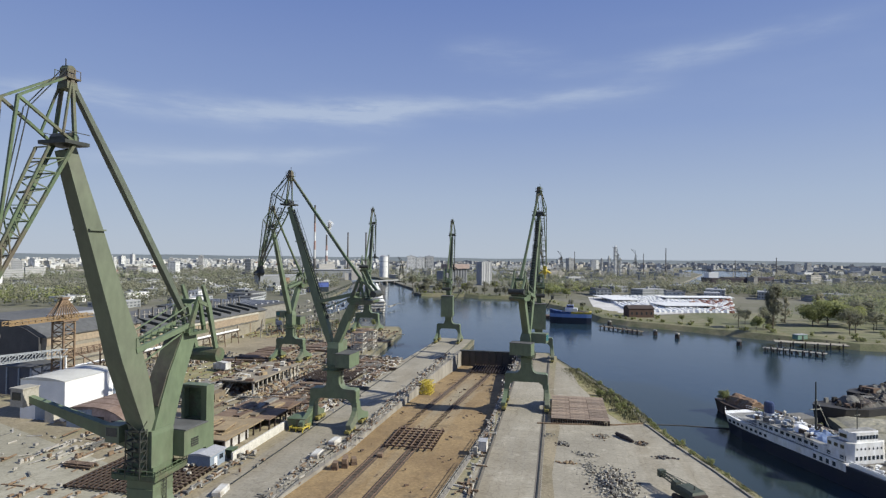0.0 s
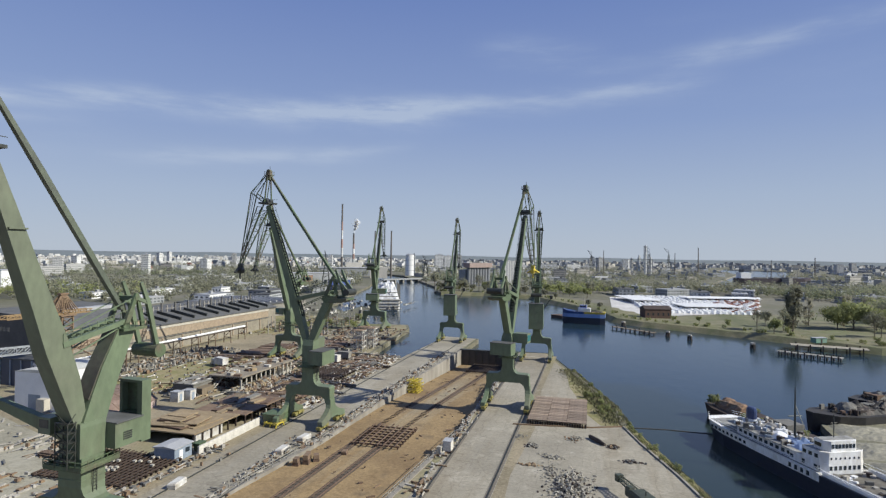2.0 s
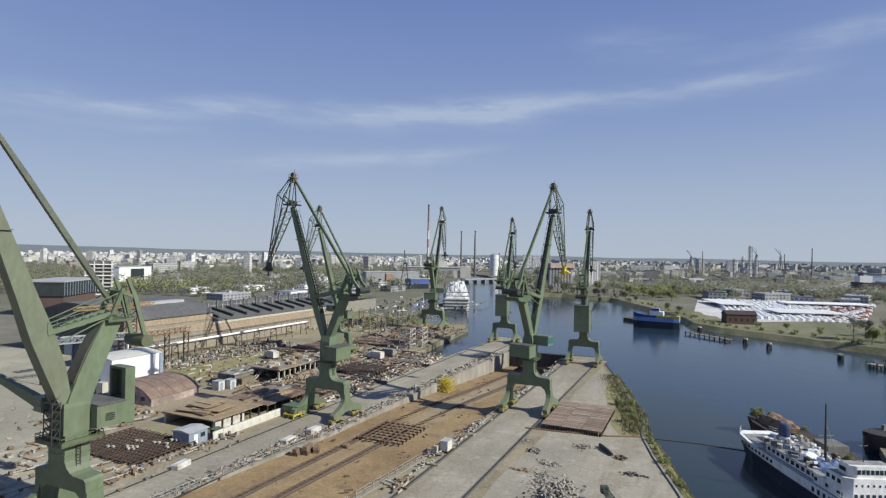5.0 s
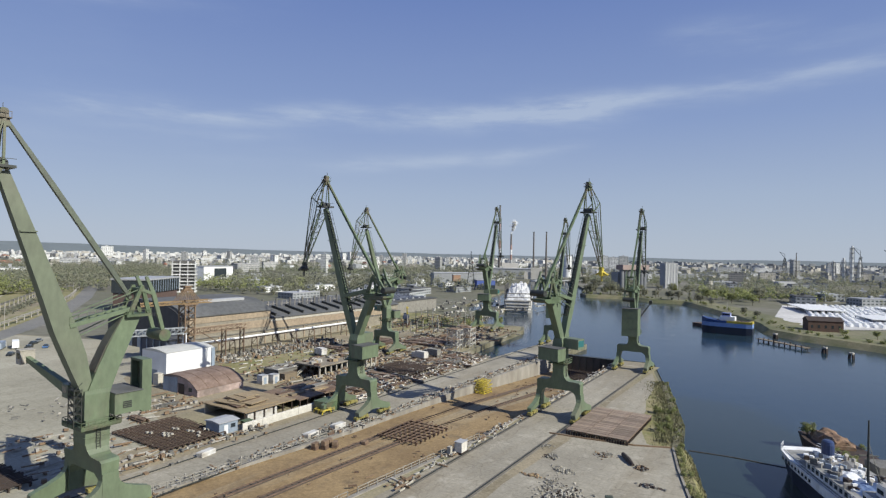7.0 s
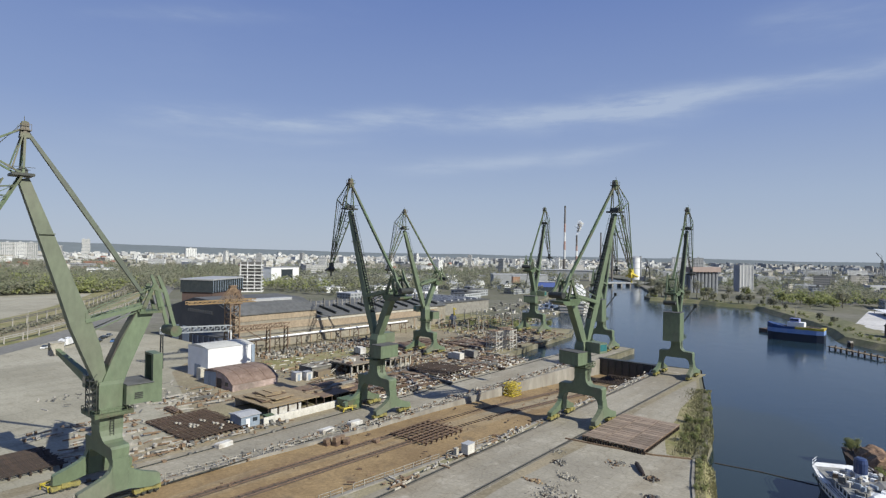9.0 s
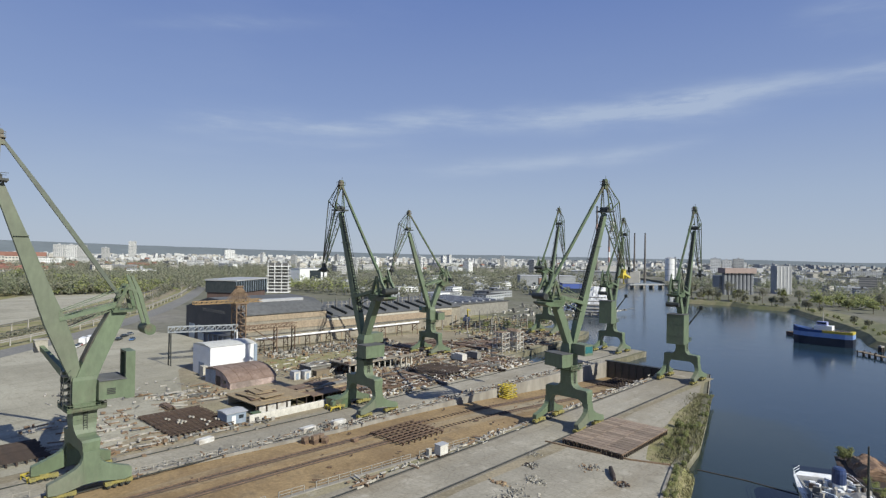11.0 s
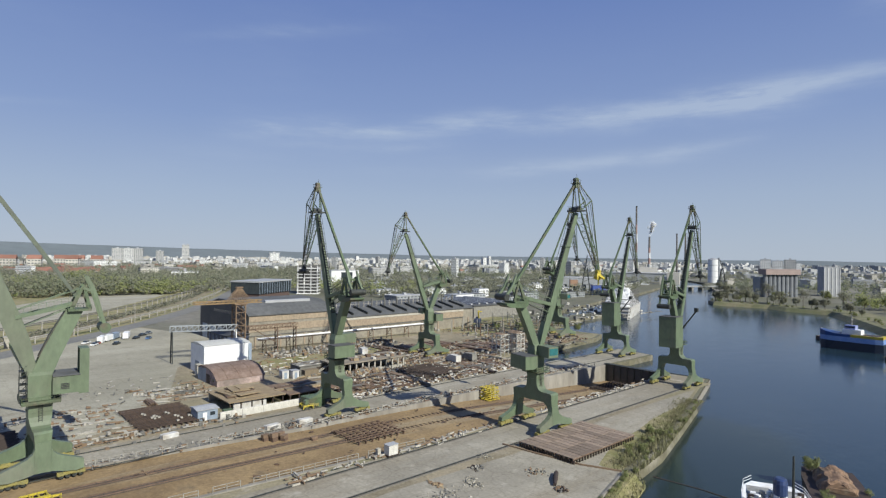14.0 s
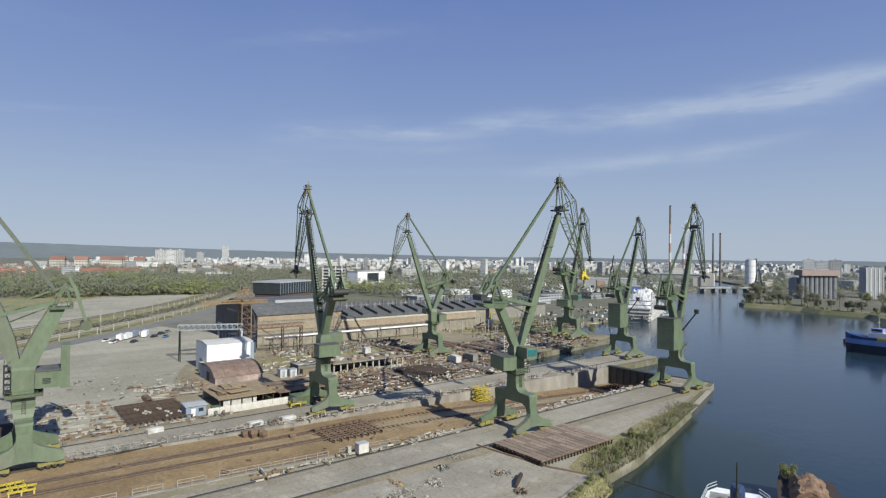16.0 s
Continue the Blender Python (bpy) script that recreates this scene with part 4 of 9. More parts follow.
for r in (-59.4, -48.4):
    rails("rail_quay", [(r, 20, 0.1), (r, 279, 0.1)], "worn steel crane rail set in the concrete quay")
for r in (-98.0, -109.0):
    rails("rail_quay", [(r, 150, 0.05), (r, 312, 0.05)], "rusty crane rail among weeds and scrap", material=RUST)

# slipway groundways: dark bands of timber and iron
for a, b in ((-40.2, -35.2), (-34.2, -27.4)):
    line = [(a + (b - a) * (s - 80) / 160, s, slip_z(s)) for s in (30, 60, 90, 120, 160, 200, 238)]
    rails("slipway_track", line, "dark iron groundway running down the slipway", width=2.0, high=0.10, material=mat("groundway", (0.105, 0.081, 0.059), (0.066, 0.051, 0.039), 0.5, 0.9, fine=2.0))
    rails("slipway_rail", [(r - 0.6, s, z) for r, s, z in line], "narrow iron rail on the groundway", width=0.16, high=0.26, material=RUST)
    rails("slipway_rail", [(r + 0.6, s, z) for r, s, z in line], "narrow iron rail on the groundway", width=0.16, high=0.26, material=RUST)
    bm = bmesh.new()
    for s in np.arange(70, 236, 1.4):
        r = a + (b - a) * (s - 80) / 160 + rnd.uniform(-0.2, 0.2)
        beam(bm, spot(r - 0.62, s, slip_z(s) + 0.12), spot(r + 0.62, s, slip_z(s) + 0.12), 0.2, 0.14)
    tagged(part("sleepers", bm, MATS["groundway"]), "short dark sleepers across the groundway", "sleepers", kind="stuff")


PLANK = mat("tan_boards", (0.312, 0.246, 0.152), (0.234, 0.176, 0.109), 0.6, 0.9, spread=0.15)
PALE_BLOCK = mat("pale_block", (0.54, 0.525, 0.485), (0.42, 0.405, 0.37), 0.8, 0.85)
DIRTY_WHITE = mat("dirty_white_sheet", (0.56, 0.56, 0.55), (0.42, 0.415, 0.40), 0.5, 0.7, fine=2.0, third=(0.33, 0.30, 0.26), third_scale=0.3)


def rack(name, r0, r1, s0, s1, z, label, along=18, across=7, high=0.9, material=IRON_DARK, legs=True):
    """A low rack of crossed steel beams on short legs."""
    root = thing(name, yard((r0 + r1) / 2, (s0 + s1) / 2, z), label, "beam rack", "racks of steel beams")
    hx, hy = (r1 - r0) / 2, (s1 - s0) / 2
    long_beam = mesh_of("beam", boxes((-0.1, 0.1, -hy, hy, -0.1, 0.1)), material)
    short_beam = mesh_of("cross_beam", boxes((-hx, hx, -0.16, 0.16, -0.16, 0.16)), material)
    leg = mesh_of("leg", boxes((-0.15, 0.15, -0.15, 0.15, 0, high)), material)
    for k in range(along):
        part("beam", long_beam, None, root, at=pose(-hx + 2 * hx * (k + 0.5) / along, rnd.uniform(-0.4, 0.4), high + 0.3, 0, 0, rnd.uniform(-1.2, 1.2)))
    for k in range(across):
        y = -hy + 2 * hy * (k + 0.5) / across
        part("cross_beam", short_beam, None, root, at=pose(0, y, high))
        for x in (-hx + 0.4, 0, hx - 0.4):
            part("leg", leg, None, root, at=pose(x, y, 0))
    return root


rack("beam_rack", -39.2, -27.8, 118, 132.5, slip_z(125) + 0.05, "low rack of rusty steel beams on the slipway floor", 8, 8, 0.6, RUST)
rack("beam_rack", -36, -20.5, 222, 238, slip_z(230) + 0.1, "dark rack of steel beams below the slipway gate", 14, 8)
rack("beam_rack", -87.5, -66.5, 83.5, 99, 0.05, "wide dark rack of rusty beams beside the square", 20, 12, 0.4, mat("brown_iron", (0.044, 0.029, 0.022), (0.063, 0.042, 0.031), 0.8, 0.8, spread=0.25))
for r, s, k in ((-71.6, 96.4, 2), (-73.4, 93.6, 2), (-70.4, 94.2, 1), (-77.6, 92.6, 2), (-76.2, 89.4, 3), (-79.6, 87.6, 2), (-74.8, 88.6, 2), (-68.6, 92.8, 1)):
    for j in range(k):
        blk = thing("concrete_block", yard(r + 1.0 * j, s + 0.35 * j, 0.86, rnd.uniform(-8, 8)), "small white concrete block lying on the beam rack", "concrete block", "white blocks on the rack")
        part("block", boxes((-0.32, 0.32, -0.26, 0.26, 0, 0.34)), CREAM, blk)
rack("beam_rack", -84, -70, 49, 62, 0.05, "dark rack of rusty beams beside the crane track", 18, 8, 0.6)
rack("beam_rack", -86, -68, 172, 190, 0.05, "dark rusty beam rack between the tracks", 20, 10, 0.5)

# plate deck on the right quay
DECK = mat("deck_plate_rust", (0.247, 0.190, 0.144), (0.179, 0.132, 0.099), 0.5, 0.8, fine=1.6, spread=0.28, third=(0.260, 0.220, 0.179), third_scale=0.15)
deck = thing("steel_deck", yard(4.2, 156.5, 0.06), "rusty plank deck on short props beside the crane", "platform")
for k in range(48):
    part("deck_plate", boxes((-2.34, 2.34, -0.69, 0.69, -0.05, 0.05)), DECK, deck, at=pose(-4.8 + 4.8 * (k % 3), -11.4 + (k // 3) * 1.52, 1.15 + 0.03 * rnd.random(), 0, 0, rnd.uniform(-1.2, 1.2)))
for k in range(13):
    part("deck_rib", boxes((-0.12, 0.12, -12.2, 12.2, 0.85, 1.08)), RUST, deck, at=pose(-7.0 + k * 1.166, 0, 0))
prop = mesh_of("prop", boxes((-0.14, 0.14, -0.14, 0.14, 0, 0.86)), IRON_DARK)
for k in range(24):
    part("prop", prop, None, deck, at=pose(7.0, -11.8 + k * 1.02, 0))
    part("prop", prop, None, deck, at=pose(-7.0 + k * 0.6, -12.0, 0))


# white boxy shed with a shallow arched roof
shed = thing("white_shed", yard(-127.5, 125.8), "large white boxy shed with a shallow arched roof", "shed")
part("wall", boxes((-6.6, 6.6, -8.2, 8.2, 0, 9.9)), WHITE, shed)
bm = bmesh.new()
arch = [(-6.75 + 13.5 * i / 10, 9.9 + 0.75 * math.sin(math.pi * i / 10)) for i in range(11)]
loft(bm, [[(x, y, z) for x, z in arch] + [(6.75, y, 9.85), (-6.75, y, 9.85)] for y in (-8.35, 8.35)])
part("roof", bm, mat("shed_roof", (0.50, 0.50, 0.47), (0.42, 0.42, 0.40), 0.3, 0.6), shed, "pale grey arched roof")
part("corner_post", boxes((6.6, 7.1, 7.4, 8.5, 0, 9.6)), BLUEGREY, shed)
part("door", boxes((-2.0, 2.0, -8.26, -8.2, 0.1, 4.2)), BLUEGREY, shed, "blue-grey sheet door")
part("doorway", boxes((2.6, 5.2, -9.9, -8.2, 0, 3.6)), CREAM, shed)

# rust-red vaulted shed
vault = thing("curved_shed", yard(-107.6, 122.2), "old shed with a rust-brown curved roof and pinkish gable", "shed")
arch = [(-9.6, 4.3), (-7.5, 4.8), (-4.5, 5.1), (-1.0, 5.1), (1.6, 4.8), (3.8, 4.1), (5.6, 3.2), (7.2, 2.1)]
bm = bmesh.new()
loft(bm, [[(-9.5, y, 0)] + [(x * 0.985, y, z - 0.14) for x, z in arch] + [(7.05, y, 0)] for y in (-7.8, 7.8)])
part("wall", bm, mat("pink_render", (0.40, 0.315, 0.29), (0.26, 0.20, 0.18), 0.35, 0.9, fine=1.2, third=(0.19, 0.155, 0.14), third_scale=0.2), vault, "faded pinkish rendered gable")
for k in range(5):
    part("sheet_panel", boxes((-9.45 + 1.42 * k, -8.09 + 1.42 * k, -7.9 - 0.03 * (k % 2), -7.81, 0.05, 4.0 + 0.12 * k)), BLUEGREY, vault, "blue-grey sheet cladding")
bm = bmesh.new()
loft(bm, [[(x, y, z + 0.1) for x, z in arch] + [(x, y, z - 0.1) for x, z in arch[::-1]] for y in (-8.1, 8.1)])
part("roof", bm, mat("brown_felt", (0.144, 0.098, 0.076), (0.211, 0.156, 0.129), 0.35, 0.9, fine=1.5), vault, "dusty brown curved roof")
for y in (-4.4, -0.4, 3.8):
    bm = bmesh.new()
    loft(bm, [[(x, y + d, z + 0.16) for x, z in arch] + [(x, y + d, z + 0.04) for x, z in arch[::-1]] for d in (-0.08, 0.08)])
    part("roof_seam", bm, RUST, vault)
part("door", boxes((-1.9, 0.9, -7.88, -7.8, 0.1, 3.0)), IRON_DARK, vault)
part("window", boxes((3.0, 4.6, -7.87, -7.8, 1.2, 2.3)), GLASS, vault)

TIMBER_DECK = mat("grey_boards_old", (0.195, 0.156, 0.109), (0.140, 0.113, 0.078), 0.8, 0.9)
GREY_STACK = mat("grey_stack", (0.234, 0.226, 0.203), (0.164, 0.156, 0.140), 0.6, 0.85)
# open workshops with flat decks piled with plates
ws = thing("workshop_deck", yard(-77, 113.5), "low white workshop under a deck piled with rusty plates", "workshop")
part("wall", boxes((6.0, 6.5, -6.0, 3.2, 0, 2.5)), DIRTY_WHITE, ws)
part("back_wall", boxes((-9, -8.6, -7, 8, 0, 2.4)), CREAM, ws)
part("deck", boxes((-9.2, 7.4, -7.6, 8.6, 2.55, 2.8)), PLANK, ws, "tan plank deck")
for k in range(6):
    part("post", boxes((6.6, 6.9, -7.2 + k * 3.0, -6.9 + k * 3.0, 0.06, 2.5)), IRON_DARK, ws)
for k in range(7):
    x, y = rnd.uniform(-6, 4), rnd.uniform(-5, 5)
    part("steel_plate", boxes((-5.5 + 0.5 * k, 5.5 - 0.5 * k, -4.4 + 0.4 * k, 4.4 - 0.4 * k, 0, 0.2)), (PLANK, RUST, PLANK)[k % 3], ws, at=pose(-0.6 + rnd.uniform(-1.6, 1.2), -1.6 + rnd.uniform(-1.6, 2.2), 2.82 + 0.22 * k, 0, 0, rnd.uniform(-9, 9)))
ws2 = thing("workshop_deck", yard(-75, 131), "long dark lean-to under a rusty flat deck", "workshop")
part("deck", boxes((-8, 6.6, -8.6, 9, 2.4, 2.65)), RUST_PALE, ws2, "rusty flat deck")
for k in range(12):
    part("stacked_board", boxes((-0.9, 0.9, -2.6, 2.6, 0, 0.25 + 0.1 * (k % 3))), (PLANK, RUST, TIMBER_DECK, GREY_STACK)[k % 4], ws2, at=pose(rnd.uniform(-6, 5), -7 + 1.25 * k, 2.66, 0, 0, rnd.uniform(-12, 12)))
part("back_wall", boxes((-7.8, -7.4, -8.4, 8.8, 0, 2.4)), CREAM, ws2)
for k in range(7):
    part("post", boxes((6.1, 6.4, -8.2 + k * 2.8, -7.9 + k * 2.8, 0.06, 2.4)), IRON_DARK, ws2)
bench = thing("low_wall", yard(-65.5, 113.4), "long low white concrete wall along the quay", "wall")
for k in range(8):
    part("panel", boxes((-0.18, 0.18, -1.42, 1.42, 0.05, 1.9)), PALE_BLOCK, bench, at=pose(0, -10 + k * 2.88, 0))

cabin = thing("site_cabin", yard(-69.5, 99.5), "small blue-grey sheet-metal site cabin", "cabin")
part("body", boxes((-2.4, 2.4, -2.5, 2.5, 0.05, 2.7)), BLUEGREY, cabin)
bm = bmesh.new()
loft(bm, [[(-2.7, y, 2.7), (2.7, y, 2.7), (2.7, y, 2.85), (0, y, 3.2), (-2.7, y, 2.85)] for y in (-2.8, 2.8)])
part("roof", bm, ROOF_PALE, cabin, "pale sheet roof")
part("door", boxes((2.4, 2.46, -1.2, -0.2, 0.1, 2.1)), WHITE, cabin)
part("window", boxes((2.4, 2.46, 0.6, 1.8, 1.2, 2.1)), GLASS, cabin)

ws3 = thing("open_workshop", yard(-93.5, 165), "long shabby open-fronted workshop with pale columns", "workshop")
part("roof", boxes((-6, 5.6, -15, 15, 4.3, 4.7)), mat("tar_roof", (0.187, 0.160, 0.125), (0.257, 0.230, 0.183), 0.3, 0.9), ws3, "flat tarred roof covered with junk")
part("back_wall", boxes((-5.6, -5.2, -14.6, 14.6, 0, 4.3)), CREAM, ws3)
part("front_panel", boxes((4.3, 4.5, -14.5, 14.5, 0.05, 1.5)), CREAM, ws3)
for k in range(12):
    part("column", boxes((4.4, 4.9, -14.6 + k * 2.62, -14.1 + k * 2.62, 0, 4.3)), CREAM, ws3)
for k in range(26):
    part("junk", boxes((-rnd.uniform(0.5, 1.6), 0.6, -rnd.uniform(0.4, 1.4), 0.4, 0, rnd.uniform(0.2, 0.9))), (RUST, CREAM, RUST_PALE, PLANK, PALE_BLOCK)[k % 5], ws3, at=pose(rnd.uniform(-4.4, 4.4), -14 + k * 1.1, 4.72, 0, 0, rnd.uniform(-20, 20)))
ws4 = thing("grey_hut", yard(-102, 147), "shabby grey hut with boards on its flat roof", "hut")
part("wall", boxes((-3.5, 3.5, -5, 5, 0, 3.4)), mat("grey_boards", (0.172, 0.168, 0.156), (0.125, 0.121, 0.109), 0.5, 0.9), ws4)
part("roof", boxes((-3.9, 3.9, -5.4, 5.4, 3.4, 3.6)), GREY_STACK, ws4)
part("lean_to", boxes((3.5, 6.0, -4.5, 0.8, 0, 2.4)), TIMBER_DECK, ws4)
part("window", boxes((3.5, 3.56, 1.4, 4.2, 0.6, 2.6)), IRON_DARK, ws4)
for k in range(16):
    part("roof_board", boxes((-0.3, 0.3, -rnd.uniform(0.6, 2.2), 1.2, 0, 0.16)), (GREY_STACK, PALE_BLOCK, IRON_DARK, TIMBER_DECK)[k % 4], ws4, at=pose(rnd.uniform(-3.2, 3.2), -4.4 + 0.6 * k, 3.6, 0, 0, rnd.uniform(-40, 40)))
bm = bmesh.new()
for x in (-0.5, 0.5):
    beam(bm, (x, -5, 0.1), (x, 5.6, 5.6), 0.25)
for k in range(14):
    f = k / 13
    beam(bm, (-0.5, -5 + 10.6 * f, 0.1 + 5.5 * f), (0.5, -5 + 10.6 * f, 0.1 + 5.5 * f), 0.16)
part("ramp", bm, CREAM, ws4, at=pose(5.2, 4.0, 0))
for i, (r, s) in enumerate(((-99.5, 136.5), (-97.8, 139.4))):
    hut = thing("white_container", yard(r, s, 0.05, 0), "white portable cabin with a dark door", "container", "portable cabins")
    part("body", boxes((-1.3, 1.3, -1.2, 1.2, 0, 2.7)), DIRTY_WHITE, hut)
    part("door", boxes((1.3, 1.35, -0.5, 0.5, 0.1, 2.1)), BLUEGREY, hut)
    part("roof", boxes((-1.4, 1.4, -1.3, 1.3, 2.7, 2.8)), ROOF_PALE, hut)

# green bins and crates near the crane
for r, s, w, d, h, m_, lab in ((-62.3, 126.6, 4.6, 5.4, 2.6, GREEN_WORN_SHADE, "green steel skip beside the crane portal"), (-67.2, 104.5, 1.6, 2.2, 1.7, GREEN_WORN_SHADE, "small green bin by the cabin")):
    skip = thing("steel_skip", yard(r, s, 0.1), lab, "skip")
    bm = bmesh.new()
    loft(bm, [square(w / 2 - 0.3, d / 2 - 0.3, 0), square(w / 2, d / 2, h)])
    part("body", bm, m_, skip)
    part("lid", boxes((-w / 2 - 0.1, w / 2 + 0.1, -d / 2 - 0.1, d / 2 + 0.1, h, h + 0.12)), m_, skip)
kiosk = thing("white_kiosk", yard(-17.0, 119.4, 0.07), "small white box hut on the slipway edge", "hut")
part("body", boxes((-0.85, 0.85, -1.2, 1.2, 0.4, 2.4)), PALE_BLOCK, kiosk)
part("roof", boxes((-0.95, 0.95, -1.3, 1.3, 2.4, 2.5)), ROOF_PALE, kiosk)
part("stand", boxes((-1.0, 1.0, -1.4, 1.4, 0, 0.4)), IRON_DARK, kiosk)
box2 = thing("white_cabinet", yard(-18.3, 117.0, 0.28), "narrow white electric cabinet on the slipway edge", "cabinet")
part("body", boxes((-0.4, 0.4, -0.4, 0.4, 0, 1.5)), CREAM, box2)

for r, s, turn in ((-50.3, 108.8, 4), (-49.8, 117.2, -3), (-59.0, 88, 8)):
    it = thing("covered_crate", yard(r, s, 0.1, turn), "long low white covered crate lying on the quay", "crate", "white crates")
    bm = bmesh.new()
    loft(bm, [square(0.78, 1.8, 0), square(0.8, 1.85, 0.75), square(0.66, 1.7, 1.0)])
    part("body", bm, DIRTY_WHITE, it)
    part("skid", boxes((-0.7, -0.5, -1.7, 1.7, -0.06, 0.02), (0.5, 0.7, -1.7, 1.7, -0.06, 0.02)), RUST, it)

# stack of yellow frames standing on the slipway by the wall
stack = thing("frame_stack", yard(-42.7, 177.5, slip_z(177.5)), "stack of bright yellow steel frames by the slipway wall", "frames")
for k in range(7):
    bm = bmesh.new()
    for x in (-1.6, 0, 1.6):
        beam(bm, (x, -2.4, 0), (x, 2.4, 0), 0.15)
    for y in (-2.4, -0.8, 0.8, 2.4):
        beam(bm, (-1.6, y, 0), (1.6, y, 0), 0.15)
    for x in (-1.6, 1.6):
        for y in (-2.3, 0, 2.3):
            beam(bm, (x, y, -0.3), (x, y, 0.3), 0.15)
    part("frame", bm, YELLOW, stack, at=pose(rnd.uniform(-0.2, 0.2), rnd.uniform(-0.2, 0.2), 0.35 + k * 0.62, 0, 0, rnd.uniform(-14, 14)))
for r, s, turn, tz in ((-61.0, 57.5, 10, 0.1), (-39.2, 60.5, 5, slip_z(60)), (-36.4, 62.0, -6, slip_z(62)), (-61.5, 124.0, 80, 0.1)):
    fr = thing("yellow_trestle", yard(r, s, tz, turn), "low yellow steel trestle", "trestle", "yellow trestles")
    bm = bmesh.new()
    for x in (-1.2, 1.2):
        beam(bm, (x, -2, 0.9), (x, 2, 0.9), 0.3)
        for y in (-1.8, 0, 1.8):
            beam(bm, (x * 1.2, y, 0), (x, y, 0.9), 0.22)
    for y in (-1.8, -0.6, 0.6, 1.8):
        beam(bm, (-1.2, y, 0.9), (1.2, y, 0.9), 0.22)
    part("frame", bm, YELLOW, fr)

for r, s, h in ((-44.4, 104.2, 1.5), (-42.9, 105.6, 1.9), (-41.8, 107.6, 1.4), (-43.6, 107.6, 1.6), (-38.0, 113, 0.8)):
    drum = thing("brown_block", yard(r, s, slip_z(s), rnd.uniform(0, 40)), "rusty brown keel block on the slipway", "keel block", "keel blocks")
    part("timber", boxes((-0.6, 0.6, -0.7, 0.7, 0, h * 0.5)), RUST, drum)
    part("cap", boxes((-0.5, 0.5, -0.8, 0.8, h * 0.5, h)), RUST_PALE, drum)


# railings along both edges of the slipway
RAIL_GREY = mat("weathered_rail", (0.312, 0.300, 0.265), (0.203, 0.191, 0.168), 0.9, 0.8)


def railing(edge, s0, s1, off, label, step=2.4, high=1.1):
    root = thing("railing", yard(0, 0, 0), label, "railing", "slipway railings")
    post = mesh_of("post", boxes((-0.06, 0.06, -0.06, 0.06, 0, high)), RAIL_GREY)
    s = s0
    pts = []
    while s <= s1:
        pts.append((edge(s) + off, s))
        s += step
    for (r0, a), (r1, b) in zip(pts, pts[1:]):
        if rnd.random() < 0.25:
            continue
        for z in (0.55, high):
            bm = bmesh.new()
            beam(bm, (r0, a, z + 0.25), (r1, b, z + 0.25), 0.08)
            part("rail", bm, RAIL_GREY, root)
    for r, a in pts:
        part("post", post, None, root, at=pose(r, a, 0.25))
    return root


railing(edge_left, 50, 240, -0.5, "weathered pale tube railing on the slipway edge")
railing(edge_right, 60, 132, 0.4, "pale bent tube railing on the slipway edge")


# ---- scrap, crates and loose material ----
def scrap(name, r0, r1, s0, s1, count, label, mats, size=(0.4, 2.2), high=0.7, z=0.06, long_share=0.45, kind="stuff", slope=None, cat="scrap", lane=4.6):
    """Loose bars, plates and blocks over a stretch of the yard, in a few colours."""
    for mi, m_ in enumerate(mats):
        bm = bmesh.new()
        for _ in range(int(count * 1.5) // len(mats)):
            r, s = rnd.uniform(r0, r1), rnd.uniform(s0, s1)
            a = (90 if rnd.random() < 0.18 else 0) + rnd.gauss(0, 4)
            a = a if lane else rnd.uniform(0, 180)
            r = round(r / lane) * lane + rnd.gauss(0, 0.5) if lane else r
            base = slope(s) if slope else z
            if rnd.random() < long_share:
                L, W, H = rnd.uniform(size[1], size[1] * 3.6), rnd.uniform(0.10, 0.42), rnd.uniform(0.1, 0.35)
            else:
                L, W, H = rnd.uniform(*size) * 0.8, rnd.uniform(*size) * 0.6, rnd.uniform(0.2, high)
            lift = rnd.choice((0, 0, 0, 0.25, 0.5))
            m = YARD @ pose(r, s, base + lift, rnd.uniform(-7, 7), rnd.uniform(-7, 7), a)
            lo = [m @ Vector(p) for p in ((-W / 2, -L / 2, 0), (W / 2, -L / 2, 0), (W / 2, L / 2, 0), (-W / 2, L / 2, 0))]
            hi = [m @ Vector(p) for p in ((-W / 2, -L / 2, H), (W / 2, -L / 2, H), (W / 2, L / 2, H), (-W / 2, L / 2, H))]
            hexa(bm, lo, hi)
        tagged(part(name, bm, m_), label, cat, kind=kind)


PALE_JUNK = mat("pale_junk", (0.359, 0.343, 0.312), (0.257, 0.242, 0.218), 0.6, 0.8)
GREY_JUNK = mat("grey_junk", (0.164, 0.160, 0.148), (0.101, 0.098, 0.090), 0.6, 0.8)
TIMBER = mat("old_timber", (0.211, 0.148, 0.094), (0.148, 0.101, 0.066), 0.8, 0.9)
scrap("quay_clutter", -48.2, -45.9, 112, 236, 230, "row of pale crates, bollards and blocks along the slipway edge", (PALE_JUNK, CREAM, PALE_JUNK, TIMBER, RUST), (0.2, 0.9), 0.8, 0.1, 0.55, lane=0.7)
scrap("quay_clutter", -51.5, -48.6, 66, 118, 110, "sparse blocks and bars along the slipway edge", (PALE_JUNK, TIMBER, GREY_JUNK), (0.2, 0.6), 0.4, 0.1, 0.4, lane=0.9)
scrap("quay_clutter", -18.4, -16.6, 96, 240, 190, "scattered blocks and bars along the slipway edge", (PALE_JUNK, CREAM, TIMBER), (0.25, 0.8), 0.6, 0.1, 0.6, lane=0.6)
scrap("steel_scrap", -66, -61.6, 128, 215, 520, "rows of rusty bars and plates beside the crane track", (RUST, PLANK, GREY_JUNK, PALE_BLOCK), (0.4, 1.4), 0.7, lane=1.6)
